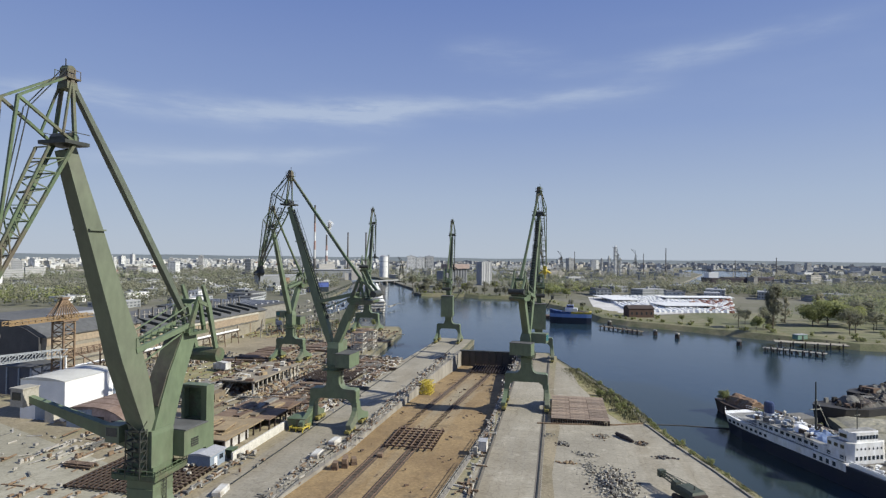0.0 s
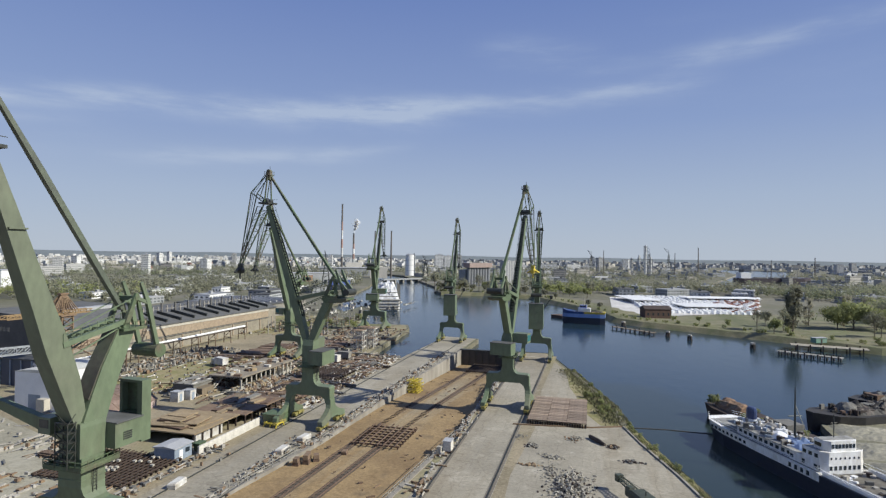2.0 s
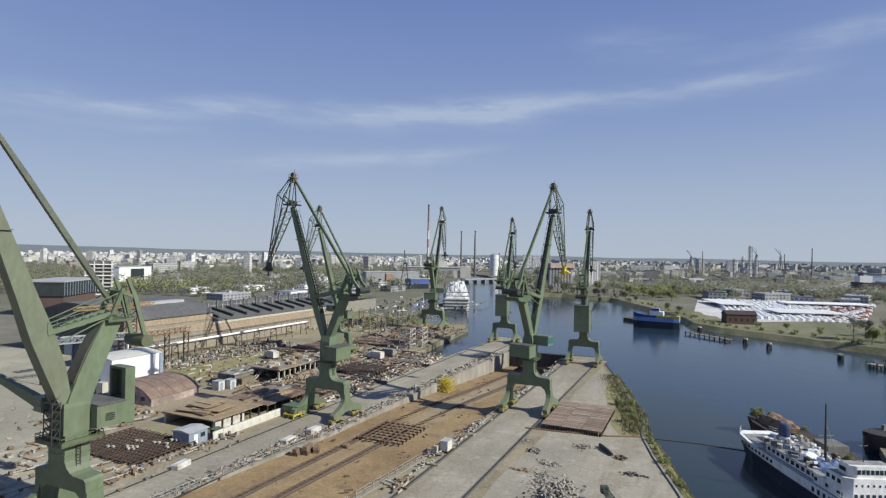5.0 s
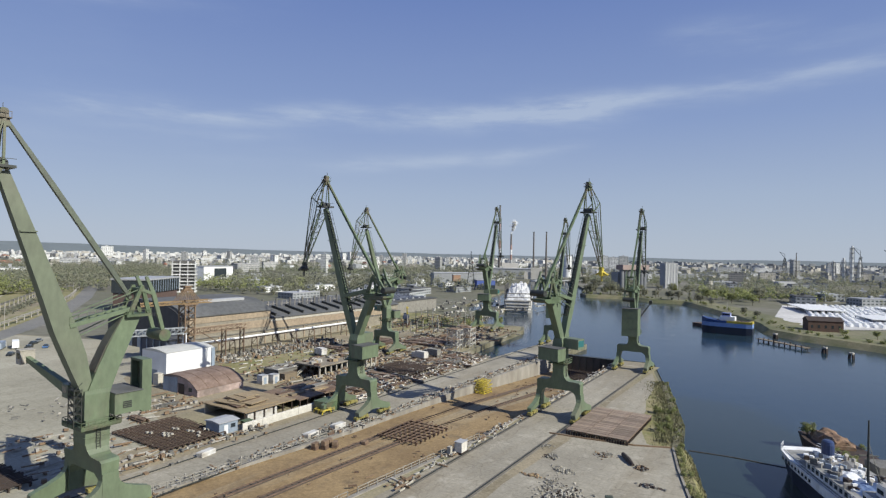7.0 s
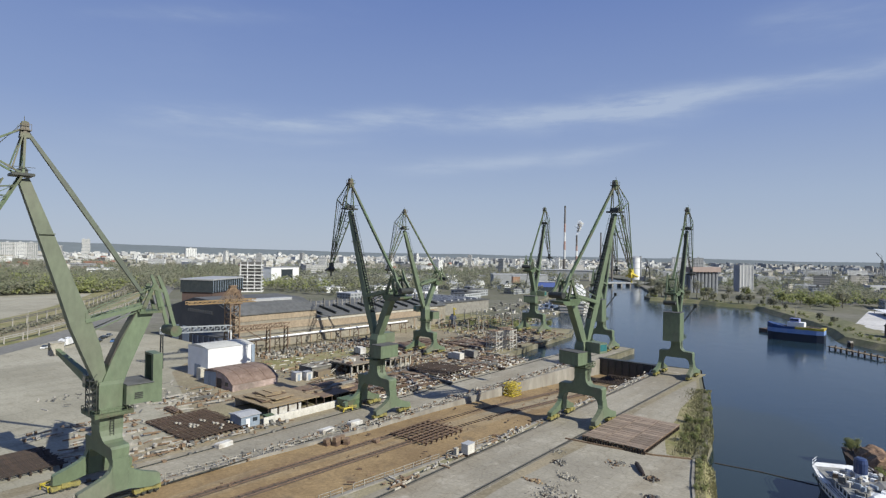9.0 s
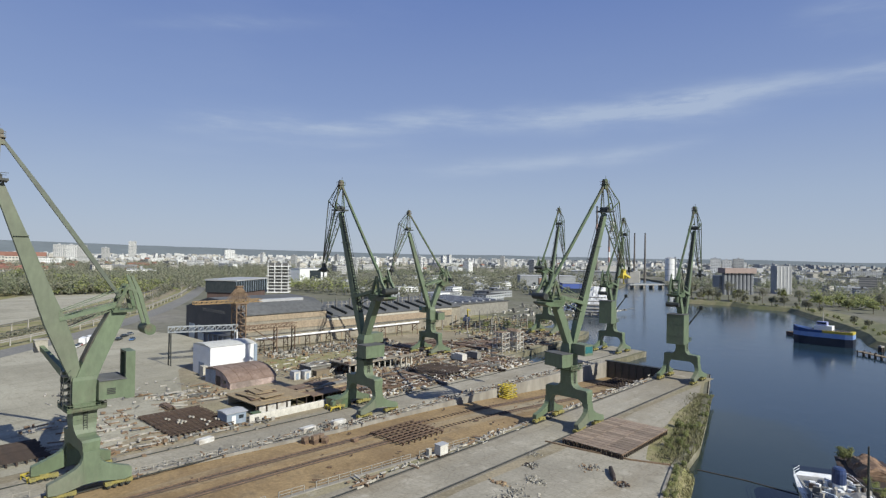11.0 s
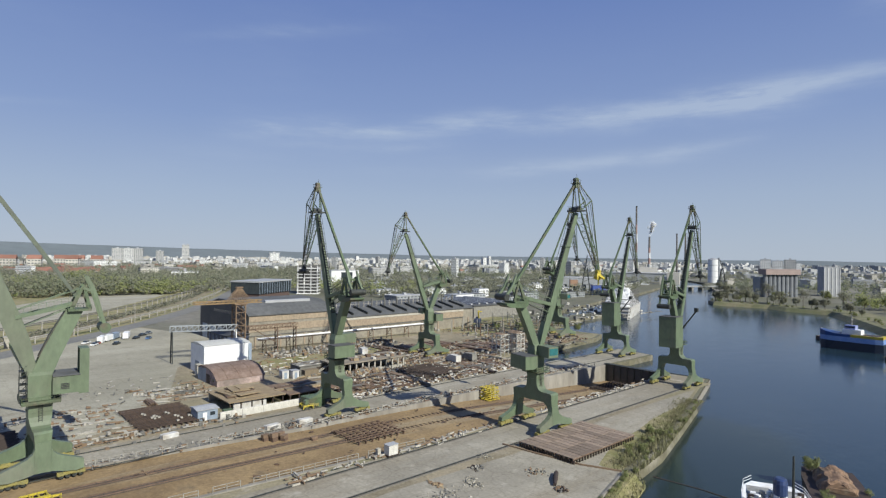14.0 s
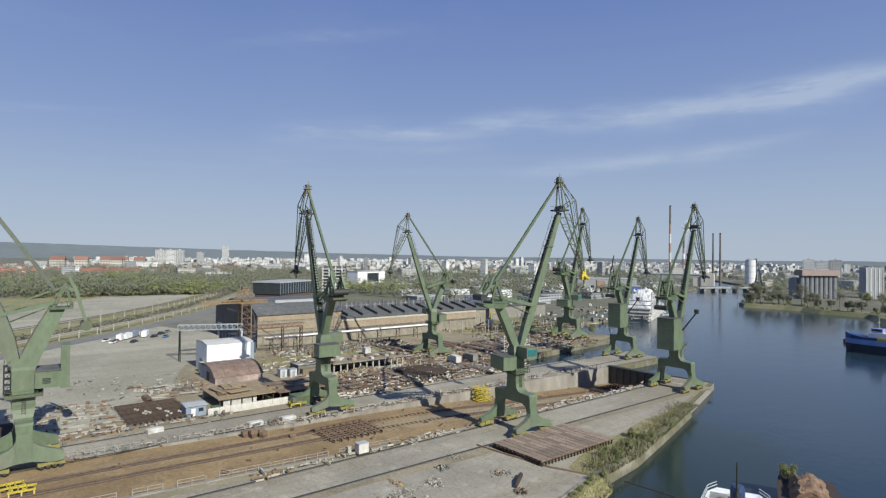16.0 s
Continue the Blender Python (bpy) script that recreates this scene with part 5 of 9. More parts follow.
scrap("steel_scrap", -90, -66, 135, 172, 560, "heaps of rusty steel plates and sections", (RUST_PALE, GREY_JUNK, PLANK, RUST, PALE_JUNK), (0.4, 1.8), 0.7, long_share=0.7)
scrap("yard_clutter", -92, -63, 130, 222, 340, "small pale blocks, boxes and drums among the scrap", (PALE_BLOCK, CREAM, GREY_JUNK), (0.25, 0.8), 0.9, long_share=0.1)
scrap("steel_scrap", -90, -64, 190, 222, 420, "heaps of rusty steel plates and sections", (RUST, RUST_PALE, GREY_JUNK, PLANK, PALE_JUNK), (0.4, 1.8), 0.7, long_share=0.7)
scrap("steel_scrap", -116, -86, 176, 214, 420, "jumble of rusty and tan scrap between the halls", (RUST, PLANK, RUST_PALE, GREY_JUNK, PALE_JUNK), (0.4, 1.8), 0.8, long_share=0.65)
scrap("yard_clutter", -116, -92, 140, 176, 240, "stacks of boards and pale blocks round the workshops", (PALE_JUNK, PLANK, TIMBER, GREY_JUNK), (0.4, 1.6), 1.0, long_share=0.4)
scrap("yard_clutter", -136, -104, 132, 200, 120, "stray blocks and boards on the rough field", (PALE_BLOCK, TIMBER, GREY_JUNK), (0.3, 1.0), 0.7)
scrap("steel_scrap", -150, -132, 150, 215, 420, "rows of grey crates, stones and boards by the pipe bridge", (PALE_JUNK, GREY_JUNK, GREY_JUNK, TIMBER), (0.4, 1.5), 1.3, lane=4.2)
scrap("steel_scrap", -120, -84, 215, 300, 420, "scrap metal spread along the far pier", (RUST, GREY_JUNK, PALE_JUNK, TIMBER, IRON_DARK), (0.4, 1.8), 0.9, long_share=0.55)
scrap("steel_scrap", -98, -64, 60, 84, 110, "pale blocks and rods near the crane", (PALE_JUNK, TIMBER), (0.4, 1.4), 0.7)
scrap("steel_scrap", -66, -62, 62, 108, 120, "small stacks of blocks and rods along the track", (PALE_JUNK, TIMBER, GREY_JUNK), (0.4, 1.3), 0.8)
scrap("steel_scrap", -110, -92, 92, 112, 70, "pallets and rods near the racks", (PALE_JUNK, TIMBER), (0.4, 1.5), 0.8)
pile_rnd = random.Random(41)


def heap(name, r, s, wr, ws, count, high, label, mats, size=(0.15, 0.7)):
    """A loose pile of broken pieces, higher in its middle, thinning out to the rim."""
    meshes = [bmesh.new() for _ in mats]
    for k in range(count):
        u, v = max(-1.6, min(1.6, pile_rnd.gauss(0, 0.5))), max(-1.6, min(1.6, pile_rnd.gauss(0, 0.5)))
        top = high * max(0.0, 1 - (u * u + v * v)) * pile_rnd.random()
        L, W, H = pile_rnd.uniform(*size), pile_rnd.uniform(*size) * 0.7, pile_rnd.uniform(size[0], size[1]) * 0.45
        m = YARD @ pose(r + u * wr, s + v * ws, 0.05 + top, pile_rnd.uniform(-25, 25), pile_rnd.uniform(-25, 25), pile_rnd.uniform(0, 180))
        lo = [m @ Vector(p) for p in ((-W / 2, -L / 2, 0), (W / 2, -L / 2, 0), (W / 2, L / 2, 0), (-W / 2, L / 2, 0))]
        hi = [m @ Vector((x * W * 0.4, y * L * 0.38, H)) for x, y in ((-1, -1), (1, -1), (1, 1), (-1, 1))]
        hexa(meshes[k % len(mats)], lo, hi)
    for bm, m_ in zip(meshes, mats):
        tagged(part(name, bm, m_), label, "rubble", kind="stuff")


heap("scrap_heap", -87.2, 160.0, 2.2, 11.0, 420, 1.9, "heap of rusty sheets and boards before the workshop", (RUST, GREY_JUNK, PLANK, PALE_JUNK, RUST_PALE), (0.4, 2.4))
heap("scrap_heap", -99.0, 156.0, 3.2, 5.0, 260, 1.8, "heap of grey boards and torn sheets beside the hut", (GREY_JUNK, PALE_JUNK, TIMBER, RUST), (0.4, 2.2))
RUBBLE = mat("rubble_grey", (0.312, 0.292, 0.242), (0.234, 0.218, 0.179), 0.8, 0.9)
heap("rubble", 9.0, 107.0, 3.8, 7.5, 620, 0.9, "heap of broken white and dark rubble on the quay", (CREAM, GREY_JUNK, RUBBLE, CREAM, IRON_DARK))
heap("rubble", 4.8, 114.0, 2.0, 6.0, 130, 0.15, "trail of broken pale rubble beside the heap", (CREAM, RUBBLE, GREY_JUNK), (0.12, 0.5))
heap("rubble", 4.2, 122.2, 2.8, 1.6, 90, 0.3, "small spill of broken pale rubble", (CREAM, GREY_JUNK, RUBBLE), (0.12, 0.55))
heap("rubble", -0.2, 128.0, 1.3, 1.8, 60, 0.4, "small dark heap of torn metal and earth", (GREY_JUNK, CREAM, IRON_DARK), (0.15, 0.6))
heap("rubble", 8.7, 135.6, 1.8, 2.4, 60, 0.3, "small grey heap of earth and stones", (GREY_JUNK, RUBBLE, TIMBER), (0.15, 0.6))
heap("rubble", 17.3, 132.2, 1.4, 1.2, 60, 0.5, "small dark heap of torn metal and earth", (IRON_DARK, GREY_JUNK, TIMBER), (0.2, 0.7))
heap("rubble", -3.6, 133.6, 1.4, 1.6, 30, 0.2, "small scatter of stones by the crane rail", (RUBBLE, GREY_JUNK), (0.15, 0.5))
heap("rubble", 0.6, 116.5, 2.2, 0.5, 24, 0.1, "few brown boards lying on the quay", (TIMBER, PLANK), (0.2, 0.9))
heap("rubble", 20.6, 124.0, 2.6, 0.9, 22, 0.1, "few dark bars lying on the quay", (GREY_JUNK, IRON_DARK), (0.2, 0.9))
bm = bmesh.new()
tube(bm, spot(12.2, 137.4, 0.5), spot(14.0, 134.6, 0.55), 0.42, 0.5, n=10)
tube(bm, spot(14.0, 134.6, 0.55), spot(15.4, 132.6, 0.4), 0.5, 0.3, n=10)
tagged(part("tree_log", bm, IRON_DARK), "dark crooked log lying on the concrete quay", "log")
bm = bmesh.new()
for p, q in (((18.5, 141.7), (26.5, 141.2)), ((26.5, 141.2), (37.6, 141.1)), ((37.6, 141.1), (45.2, 142.9))):
    beam(bm, (*p, 0.2), (*q, 0.2), 0.32)
tagged(part("timber_sill", bm, TIMBER), "low weathered timber sill lying across the quay", "sill")
bm = bmesh.new()
line = ((45.4, 143.0), (46.4, 130), (47.4, 122), (48.7, 112), (49.4, 103), (50.8, 84), (52.6, 60), (56.1, 0))
for (x0, y0), (x1, y1) in zip(line, line[1:]):
    hexa(bm, [Vector(p) for p in ((x0, y0, 0), (x0 + 0.5, y0, 0), (x1 + 0.5, y1, 0), (x1, y1, 0))], [Vector(p) for p in ((x0, y0, 0.32), (x0 + 0.45, y0, 0.32), (x1 + 0.45, y1, 0.32), (x1, y1, 0.32))])
lay("trim_quay_kerb", bm, QUAYWALL, "worn grey concrete kerb along the quay edge", "kerb")

# crawler crane parked on the quay with its boom lowered
DULL_GREEN = mat("dull_machine_green", (0.039, 0.055, 0.039), (0.066, 0.070, 0.055), 0.8, 0.6, fine=2.0)
mc = thing("crawler_crane", pose(38.0, 97.0, 0.07, 0, 0, 16), "dark green crawler crane with its lattice boom lowered", "crawler crane")
for x in (-1.35, 1.35):
    bm = bmesh.new()
    loft(bm, [[(x + dx, y, z) for y, z in ((-2.2, 0.25), (-1.9, 0), (1.9, 0), (2.2, 0.25), (2.3, 0.5), (1.9, 0.95), (-1.9, 0.95), (-2.3, 0.5))] for dx in (-0.3, 0.3)])
    part("track", bm, IRON_DARK, mc, "dark steel crawler track")
part("turntable", boxes((-0.9, 0.9, -0.9, 0.9, 0.6, 1.2)), IRON_DARK, mc)
bm = bmesh.new()
loft(bm, [square(1.35, 2.2, 1.2, 0, -0.6), square(1.4, 2.25, 2.2, 0, -0.6), square(1.2, 1.9, 2.7, 0, -0.7)])
part("machine_house", bm, DULL_GREEN, mc)
bm = bmesh.new()
loft(bm, [square(0.5, 0.75, 1.2, -0.85, 2.1), square(0.5, 0.75, 2.3, -0.85, 2.1), square(0.42, 0.55, 2.9, -0.85, 2.0)])
cab = part("cab", bm, DULL_GREEN, mc)
part("cab_window", boxes((-1.25, -0.45, 2.82, 2.87, 1.75, 2.4)), GLASS, cab)
part("counterweight", boxes((-1.3, 1.3, -3.3, -2.82, 1.2, 2.3)), IRON_DARK, mc)
bm = bmesh.new()
ends = [((sx * 0.5, 1.0, 1.6 + sz * 0.4), (sx * 0.36, 7.2, 2.0 + sz * 0.35)) for sx in (-1, 1) for sz in (0, 2)]
for p, q in ends:
    beam(bm, p, q, 0.14)
for k in range(9):
    at = lambda e, t: tuple(a + (b - a) * t for a, b in zip(*e))
    for i, j in ((0, 1), (2, 3), (0, 2), (1, 3)):
        beam(bm, at(ends[i], k / 9), at(ends[j], (k + 1) / 9), 0.08)
part("boom", bm, DULL_GREEN, mc, "dark green lattice boom")
part("boom_head", boxes((-0.6, 0.6, 6.8, 7.8, 1.7, 2.9)), DULL_GREEN, mc)
bm = bmesh.new()
tube(bm, (0, 7.4, 2.8), (0, -1.5, 3.4), 0.04, n=5)
tube(bm, (0, -1.5, 2.6), (0, -1.5, 3.4), 0.1, n=6)
part("stay", bm, STEEL_DARK, mc)
scrap("slip_debris", -46, -19, 70, 240, 70, "stray dark blocks and boards on the slipway floor", (TIMBER, RUST), (0.2, 0.6), 0.2, 0, 0.5, slope=slip_z, cat="debris", lane=0)
scrap("square_debris", -130, -95, 70, 110, 50, "stray pale bars on the bare square", (PALE_JUNK, GREY_JUNK), (0.3, 1.0), 0.4, 0.06, 0.4, cat="debris", lane=0)
# orderly stacks of beams, tubes and plates along the tracks
stack_rnd = random.Random(77)
STACK_MATS = (RUST, RUST_PALE, IRON_DARK, GREY_JUNK, TIMBER)


def beam_stack(r, s, long, wide, high, material, turn):
    """Layers of parallel steel sections on two sleepers."""
    st = thing("beam_stack", yard(r, s, 0.05, turn), "stack of long rusty steel beams on timber sleepers", "steel beams", "stacks of steel beams")
    for y in (-long * 0.32, long * 0.32):
        part("sleeper", boxes((-wide / 2 - 0.2, wide / 2 + 0.2, y - 0.14, y + 0.14, 0, 0.22)), TIMBER, st)
    n, layers = max(3, int(wide / 0.55)), max(1, int(high / 0.4))
    bar = mesh_of("steel_beam", boxes((-0.2, 0.2, -long / 2, long / 2, 0, 0.06), (-0.2, 0.2, -long / 2, long / 2, 0.28, 0.34), (-0.04, 0.04, -long / 2, long / 2, 0.06, 0.28)), material)
    for j in range(layers):
        for i in range(n - j):
            part("steel_beam", bar, None, st, at=pose((i - (n - j - 1) / 2) * 0.55, stack_rnd.uniform(-0.6, 0.6), 0.22 + 0.36 * j, 0, 0, stack_rnd.uniform(-1, 1)))


for r0, r1, s0, s1, n in ((-90, -67, 136, 170, 22), (-90, -67, 192, 222, 18), (-64.6, -62.4, 134, 214, 10), (-120, -110, 176, 214, 8), (-118, -88, 216, 262, 14), (-100, -92, 92, 108, 2)):
    for k in range(n):
        beam_stack(stack_rnd.uniform(r0, r1), s0 + (s1 - s0) * (k + stack_rnd.random()) / n, stack_rnd.uniform(5, 11), stack_rnd.uniform(1.4, 2.8), stack_rnd.choice((0.4, 0.8, 0.8, 1.2)), stack_rnd.choice(STACK_MATS), stack_rnd.choice((0, 0, 0, 90)) + stack_rnd.uniform(-4, 4))
# long brown plate rows
for r0, r1, s0, s1 in ((-82, -70, 140, 170), (-81, -67, 192, 214), (-128, -116, 205, 232), (-112, -94, 228, 250), (-146, -120, 196, 204)):
    row = thing("plate_row", yard((r0 + r1) / 2, (s0 + s1) / 2, 0.05), "flat rows of stacked rusty steel plates", "steel plates", "rusty plate rows")
    n = int((s1 - s0) / 3)
    for k in range(n):
        h = rnd.uniform(0.3, 0.9)
        part("steel_plate", boxes((-(r1 - r0) / 2, (r1 - r0) / 2, -1.2, 1.2, 0, h)), (RUST, RUST_PALE)[k % 2], row, at=pose(rnd.uniform(-0.6, 0.6), -(s1 - s0) / 2 + 1.5 + 3 * k, 0, 0, 0, rnd.uniform(-2, 2)))


def box_truck(r, s, turn, label, body):
    t = thing("parked_truck", yard(r, s, 0.06, turn), label, "truck", "parked trucks")
    part("cargo_box", boxes((-1.2, 1.2, -3.4, 1.6, 0.9, 3.3)), body, t)
    part("cab", boxes((-1.15, 1.15, 1.8, 3.6, 0.6, 2.7)), body, t)
    part("windscreen", boxes((-1.0, 1.0, 3.6, 3.63, 1.6, 2.5)), GLASS, t)
    for y in (-2.6, -1.4, 2.6):
        for x in (-1.0, 1.0):
            bm = bmesh.new()
            tube(bm, (x - 0.15, y, 0.48), (x + 0.15, y, 0.48), 0.48, n=10)
            part("wheel", bm, STEEL_DARK, t)


box_truck(-83.4, 200.5, 80, "pale grey box truck parked beside scrap", PALE_BLOCK)
box_truck(-82.5, 208.0, 86, "grey box truck parked beside scrap", GREY_STACK)
box_truck(-119.0, 182, 70, "dirty white van body beside scrap rows", DIRTY_WHITE)


def car(m, paint, label, group="parked cars"):
    c = thing("parked_car", m, label, "car", group)
    bm = bmesh.new()
    loft(bm, [square(0.86, 2.15, 0.25), square(0.9, 2.2, 0.55), square(0.86, 2.1, 0.85)])
    part("body", bm, paint, c)
    bm = bmesh.new()
    loft(bm, [square(0.82, 1.35, 0.85, 0, -0.2), square(0.62, 0.85, 1.42, 0, -0.3)])
    part("cabin", bm, GLASS, c)
    for y in (-1.35, 1.35):
        for x in (-0.8, 0.8):
            bm = bmesh.new()
            tube(bm, (x - 0.1, y, 0.32), (x + 0.1, y, 0.32), 0.32, n=8)
            part("wheel", bm, STEEL_DARK, c)
    return c


CAR_PAINTS = [mat("car_white", (0.75, 0.76, 0.77), None, 1, 0.3), mat("car_blue", (0.078, 0.156, 0.328), None, 1, 0.3), mat("car_dark", (0.031, 0.035, 0.039), None, 1, 0.3), mat("car_red", (0.312, 0.047, 0.039), None, 1, 0.3), mat("car_silver", (0.328, 0.343, 0.359), None, 1, 0.3, 0.4)]
for i, (x, y) in enumerate(((-192.7, 138.2), (-196, 141), (-199.9, 159.4), (-207.7, 166), (-200.4, 137.8), (-195, 163), (-189, 146), (-212, 171))):
    car(pose(x, y, 0.07, 0, 0, 40 + rnd.uniform(-12, 12)), CAR_PAINTS[(0, 3, 2, 2, 0, 1, 2, 4)[i]], ("white", "red", "dark", "dark", "white", "blue", "dark", "silver")[i] + " parked car on the bare concrete square")
for i, (x, y, m_, lab) in enumerate(((-202.7, 148.4, WHITE, "white"), (-206.4, 152.4, BLUEGREY, "blue-grey"), (-199.6, 144.2, WHITE, "white"), (-204.6, 157.0, WHITE, "white"))):
    van = thing("box_van", pose(x, y, 0.07, 0, 0, 42 + 6 * i), lab + " box van parked among cars on the square", "van", "box vans")
    part("body", boxes((-1.15, 1.15, -4.2, 2.8, 0.5, 3.1)), m_, van)
    part("cab", boxes((-1.05, 1.05, 2.8, 4.4, 0.5, 2.2)), WHITE, van)
    for y2 in (-2.8, 3.0):
        for x2 in (-0.95, 0.95):
            bm = bmesh.new()
            tube(bm, (x2 - 0.12, y2, 0.47), (x2 + 0.12, y2, 0.47), 0.4, n=8)
            part("wheel", bm, STEEL_DARK, van)

# white scaffold towers at the head of the basin
for r, s in ((-84.5, 229), (-82.5, 237), (-86.5, 240)):
    sc = thing("scaffold_tower", yard(r, s, 0.05), "pale steel scaffold tower on the pier", "scaffold", "scaffold towers")
    bm = bmesh.new()
    for x in (-2.5, 0, 2.5):
        for y in (-2.5, 0, 2.5):
            beam(bm, (x, y, 0), (x, y, 9), 0.22)
    for z in (2.2, 4.4, 6.6, 8.8):
        for q in (-2.5, 0, 2.5):
            beam(bm, (q, -2.5, z), (q, 2.5, z), 0.16), beam(bm, (-2.5, q, z), (2.5, q, z), 0.16)
    for z in (1.1, 3.3, 5.5, 7.7):
        beam(bm, (-2.5, -2.5, z), (2.5, -2.5, z + 1.1), 0.14), beam(bm, (2.5, -2.5, z), (2.5, 2.5, z + 1.1), 0.14)
    part("frame", bm, PALE_BLOCK, sc)
    for z in (4.5, 8.9):
        part("platform", boxes((-2.6, 2.6, -2.6, 2.6, z, z + 0.1)), TIMBER, sc)

# ---- long hall, pipe bridge and gantries ----
hall = thing("long_hall", yard(-203, 248), "long brick hall with a dark felt roof and roof monitors", "hall")
HALL_WALL = mat("grey_brown_wall", (0.242, 0.222, 0.183), (0.187, 0.170, 0.139), 0.15, 0.9, fine=1.0, third=(0.242, 0.218, 0.164), third_scale=0.05)
part("wall", boxes((-15, 41.5, -97, -55, 0, 14.7)), HALL_WALL, hall)
part("wall", boxes((-15, 41.5, -55, 42, 0, 10.8)), HALL_WALL, hall)
part("upper_wall", boxes((41.5, 41.75, -97, -55, 11.9, 14.2)), BRICK, hall, "tan brick upper wall")
part("upper_wall", boxes((41.5, 41.75, -97, -55, 7.4, 10.6)), BRICK, hall, "tan brick upper wall")
part("upper_wall", boxes((41.5, 41.75, -55, 34, 6.2, 9.4)), BRICK, hall, "tan brick upper wall")
part("wall_band", boxes((41.5, 41.8, -55, 34, 9.5, 10.7)), CREAM, hall, "pale stained band")
part("wall_band", boxes((41.5, 41.9, -97, 34, 5.6, 6.0)), GREY_JUNK, hall)
bm = bmesh.new()
loft(bm, [[(-15.6, y, 14.6), (42.2, y, 14.6), (42.2, y, 15.0), (36, y, 18.0), (30, y, 19.8), (8, y, 20.4), (-15.6, y, 15.0)] for y in (-97.6, -54.7)])
part("roof", bm, ROOF_GREY, hall, "dark grey felt roof")
bm = bmesh.new()
loft(bm, [[(-15.6, y, 10.8), (42.3, y, 10.8), (42.3, y, 11.2), (27, y, 14.2), (6, y, 14.8), (-15.6, y, 11.2)] for y in (-54.6, 42.6)])
part("roof", bm, ROOF_GREY, hall, "dark grey felt roof")
for k in range(12):
    part("pilaster", boxes((41.5, 41.85, -0.35, 0.35, 0, 5.6)), BRICK, hall, at=pose(0, -94 + k * 12, 0))
part("skylight", boxes((28.5, 32, -85, -62, 19.0, 20.3)), ROOF_PALE, hall, "pale skylight strip")
for k in range(11):
    y = -51 + k * 8.6
    bm = bmesh.new()
    beam(bm, (28.0, y, 14.3), (40.5, y, 11.9), 1.8, 0.7)
    mon = part("roof_monitor", bm, STEEL_DARK, hall, "dark sloping roof light")
    part("vent_pipe", boxes((27.0, 27.6, -0.35, 0.35, 14.0, 18.2)), GREY_JUNK, mon, at=pose(0, y + 3.4, 0))
    part("roof_post", boxes((27.0, 27.4, -0.2, 0.2, 14.0, 17.0)), PALE_JUNK, mon, at=pose(0, y - 1.8, 0))
    part("roof_post", boxes((27.0, 27.4, -0.2, 0.2, 14.0, 16.8)), PALE_JUNK, mon, at=pose(0, y + 1.2, 0))
bm = bmesh.new()
for y in np.arange(-54, 40, 8.6):
    beam(bm, (27.2, y, 15.6), (27.2, y + 6.4, 15.6), 0.16)
tagged(part("guard_rail", bm, PALE_JUNK, hall), "broken pale guard rail on the roof", kind="stuff")
bm = bmesh.new()
loft(bm, [[(-14.8, y, 0), (39.6, y, 0), (39.6, y, 14.6), (34.5, y, 17.2), (28, y, 19.2), (8, y, 20.0), (-14.8, y, 14.6)] for y in (-97.9, -97.05)])
part("gable", bm, mat("dark_cladding", (0.043, 0.045, 0.051), (0.066, 0.066, 0.070), 0.2, 0.7), hall, "dark sheet-clad gable")
for k in range(5):
    part("hall_door", boxes((-3, 3, -98.1, -97.9, 0.1, 7)), BLUEGREY, hall, at=pose(-8 + k * 10, 0, 0))
for k in range(13):
    part("sign_letter", boxes((-0.55, 0.55, -98.0, -97.9, 14.0, 15.3)), GREY_JUNK, hall, at=pose(4 + k * 1.7, 0, 0))
annex = thing("low_hall", yard(-222, 340), "low grey hall with a dark felt roof beyond the long hall", "hall")
part("wall", boxes((-30, 34, -22, 34, 0, 8)), GREY_STACK, annex)
part("roof", boxes((-30.5, 34.5, -22.5, 34.5, 8, 8.6)), ROOF_GREY, annex, "dark grey felt roof")
for k in range(7):
    part("roof_light", boxes((-26, 28, -0.9, 0.9, 8.6, 9.5)), ROOF_PALE, annex, "pale roof light", pose(0, -18 + k * 7.6, 0))

pipe = thing("pipe_bridge", yard(-150.5, 200), "white pipe carried on rusty trestles beside the hall", "pipe bridge")
bm = bmesh.new()
tube(bm, (0, -50, 6.0), (0, 44, 6.0), 0.42, n=10)
part("pipe", bm, WHITE, pipe)
bm = bmesh.new()
tube(bm, (1.3, -50, 5.6), (1.3, 44, 5.6), 0.25, n=8)
part("pipe", bm, IRON_DARK, pipe)
for k in range(9):
    bm = bmesh.new()
    for x in (-1.2, 1.8):
        beam(bm, (x * 1.3, 0, 0), (x, 0, 5.5), 0.25)
    beam(bm, (-1.4, 0, 5.3), (2.0, 0, 5.3), 0.25), beam(bm, (-1.5, 0, 2.6), (2.2, 0, 2.6), 0.18), beam(bm, (-1.5, 0, 2.6), (1.8, 0, 5.3), 0.15)
    part("trestle", bm, RUST, pipe, at=pose(0, -47 + k * 11, 0))


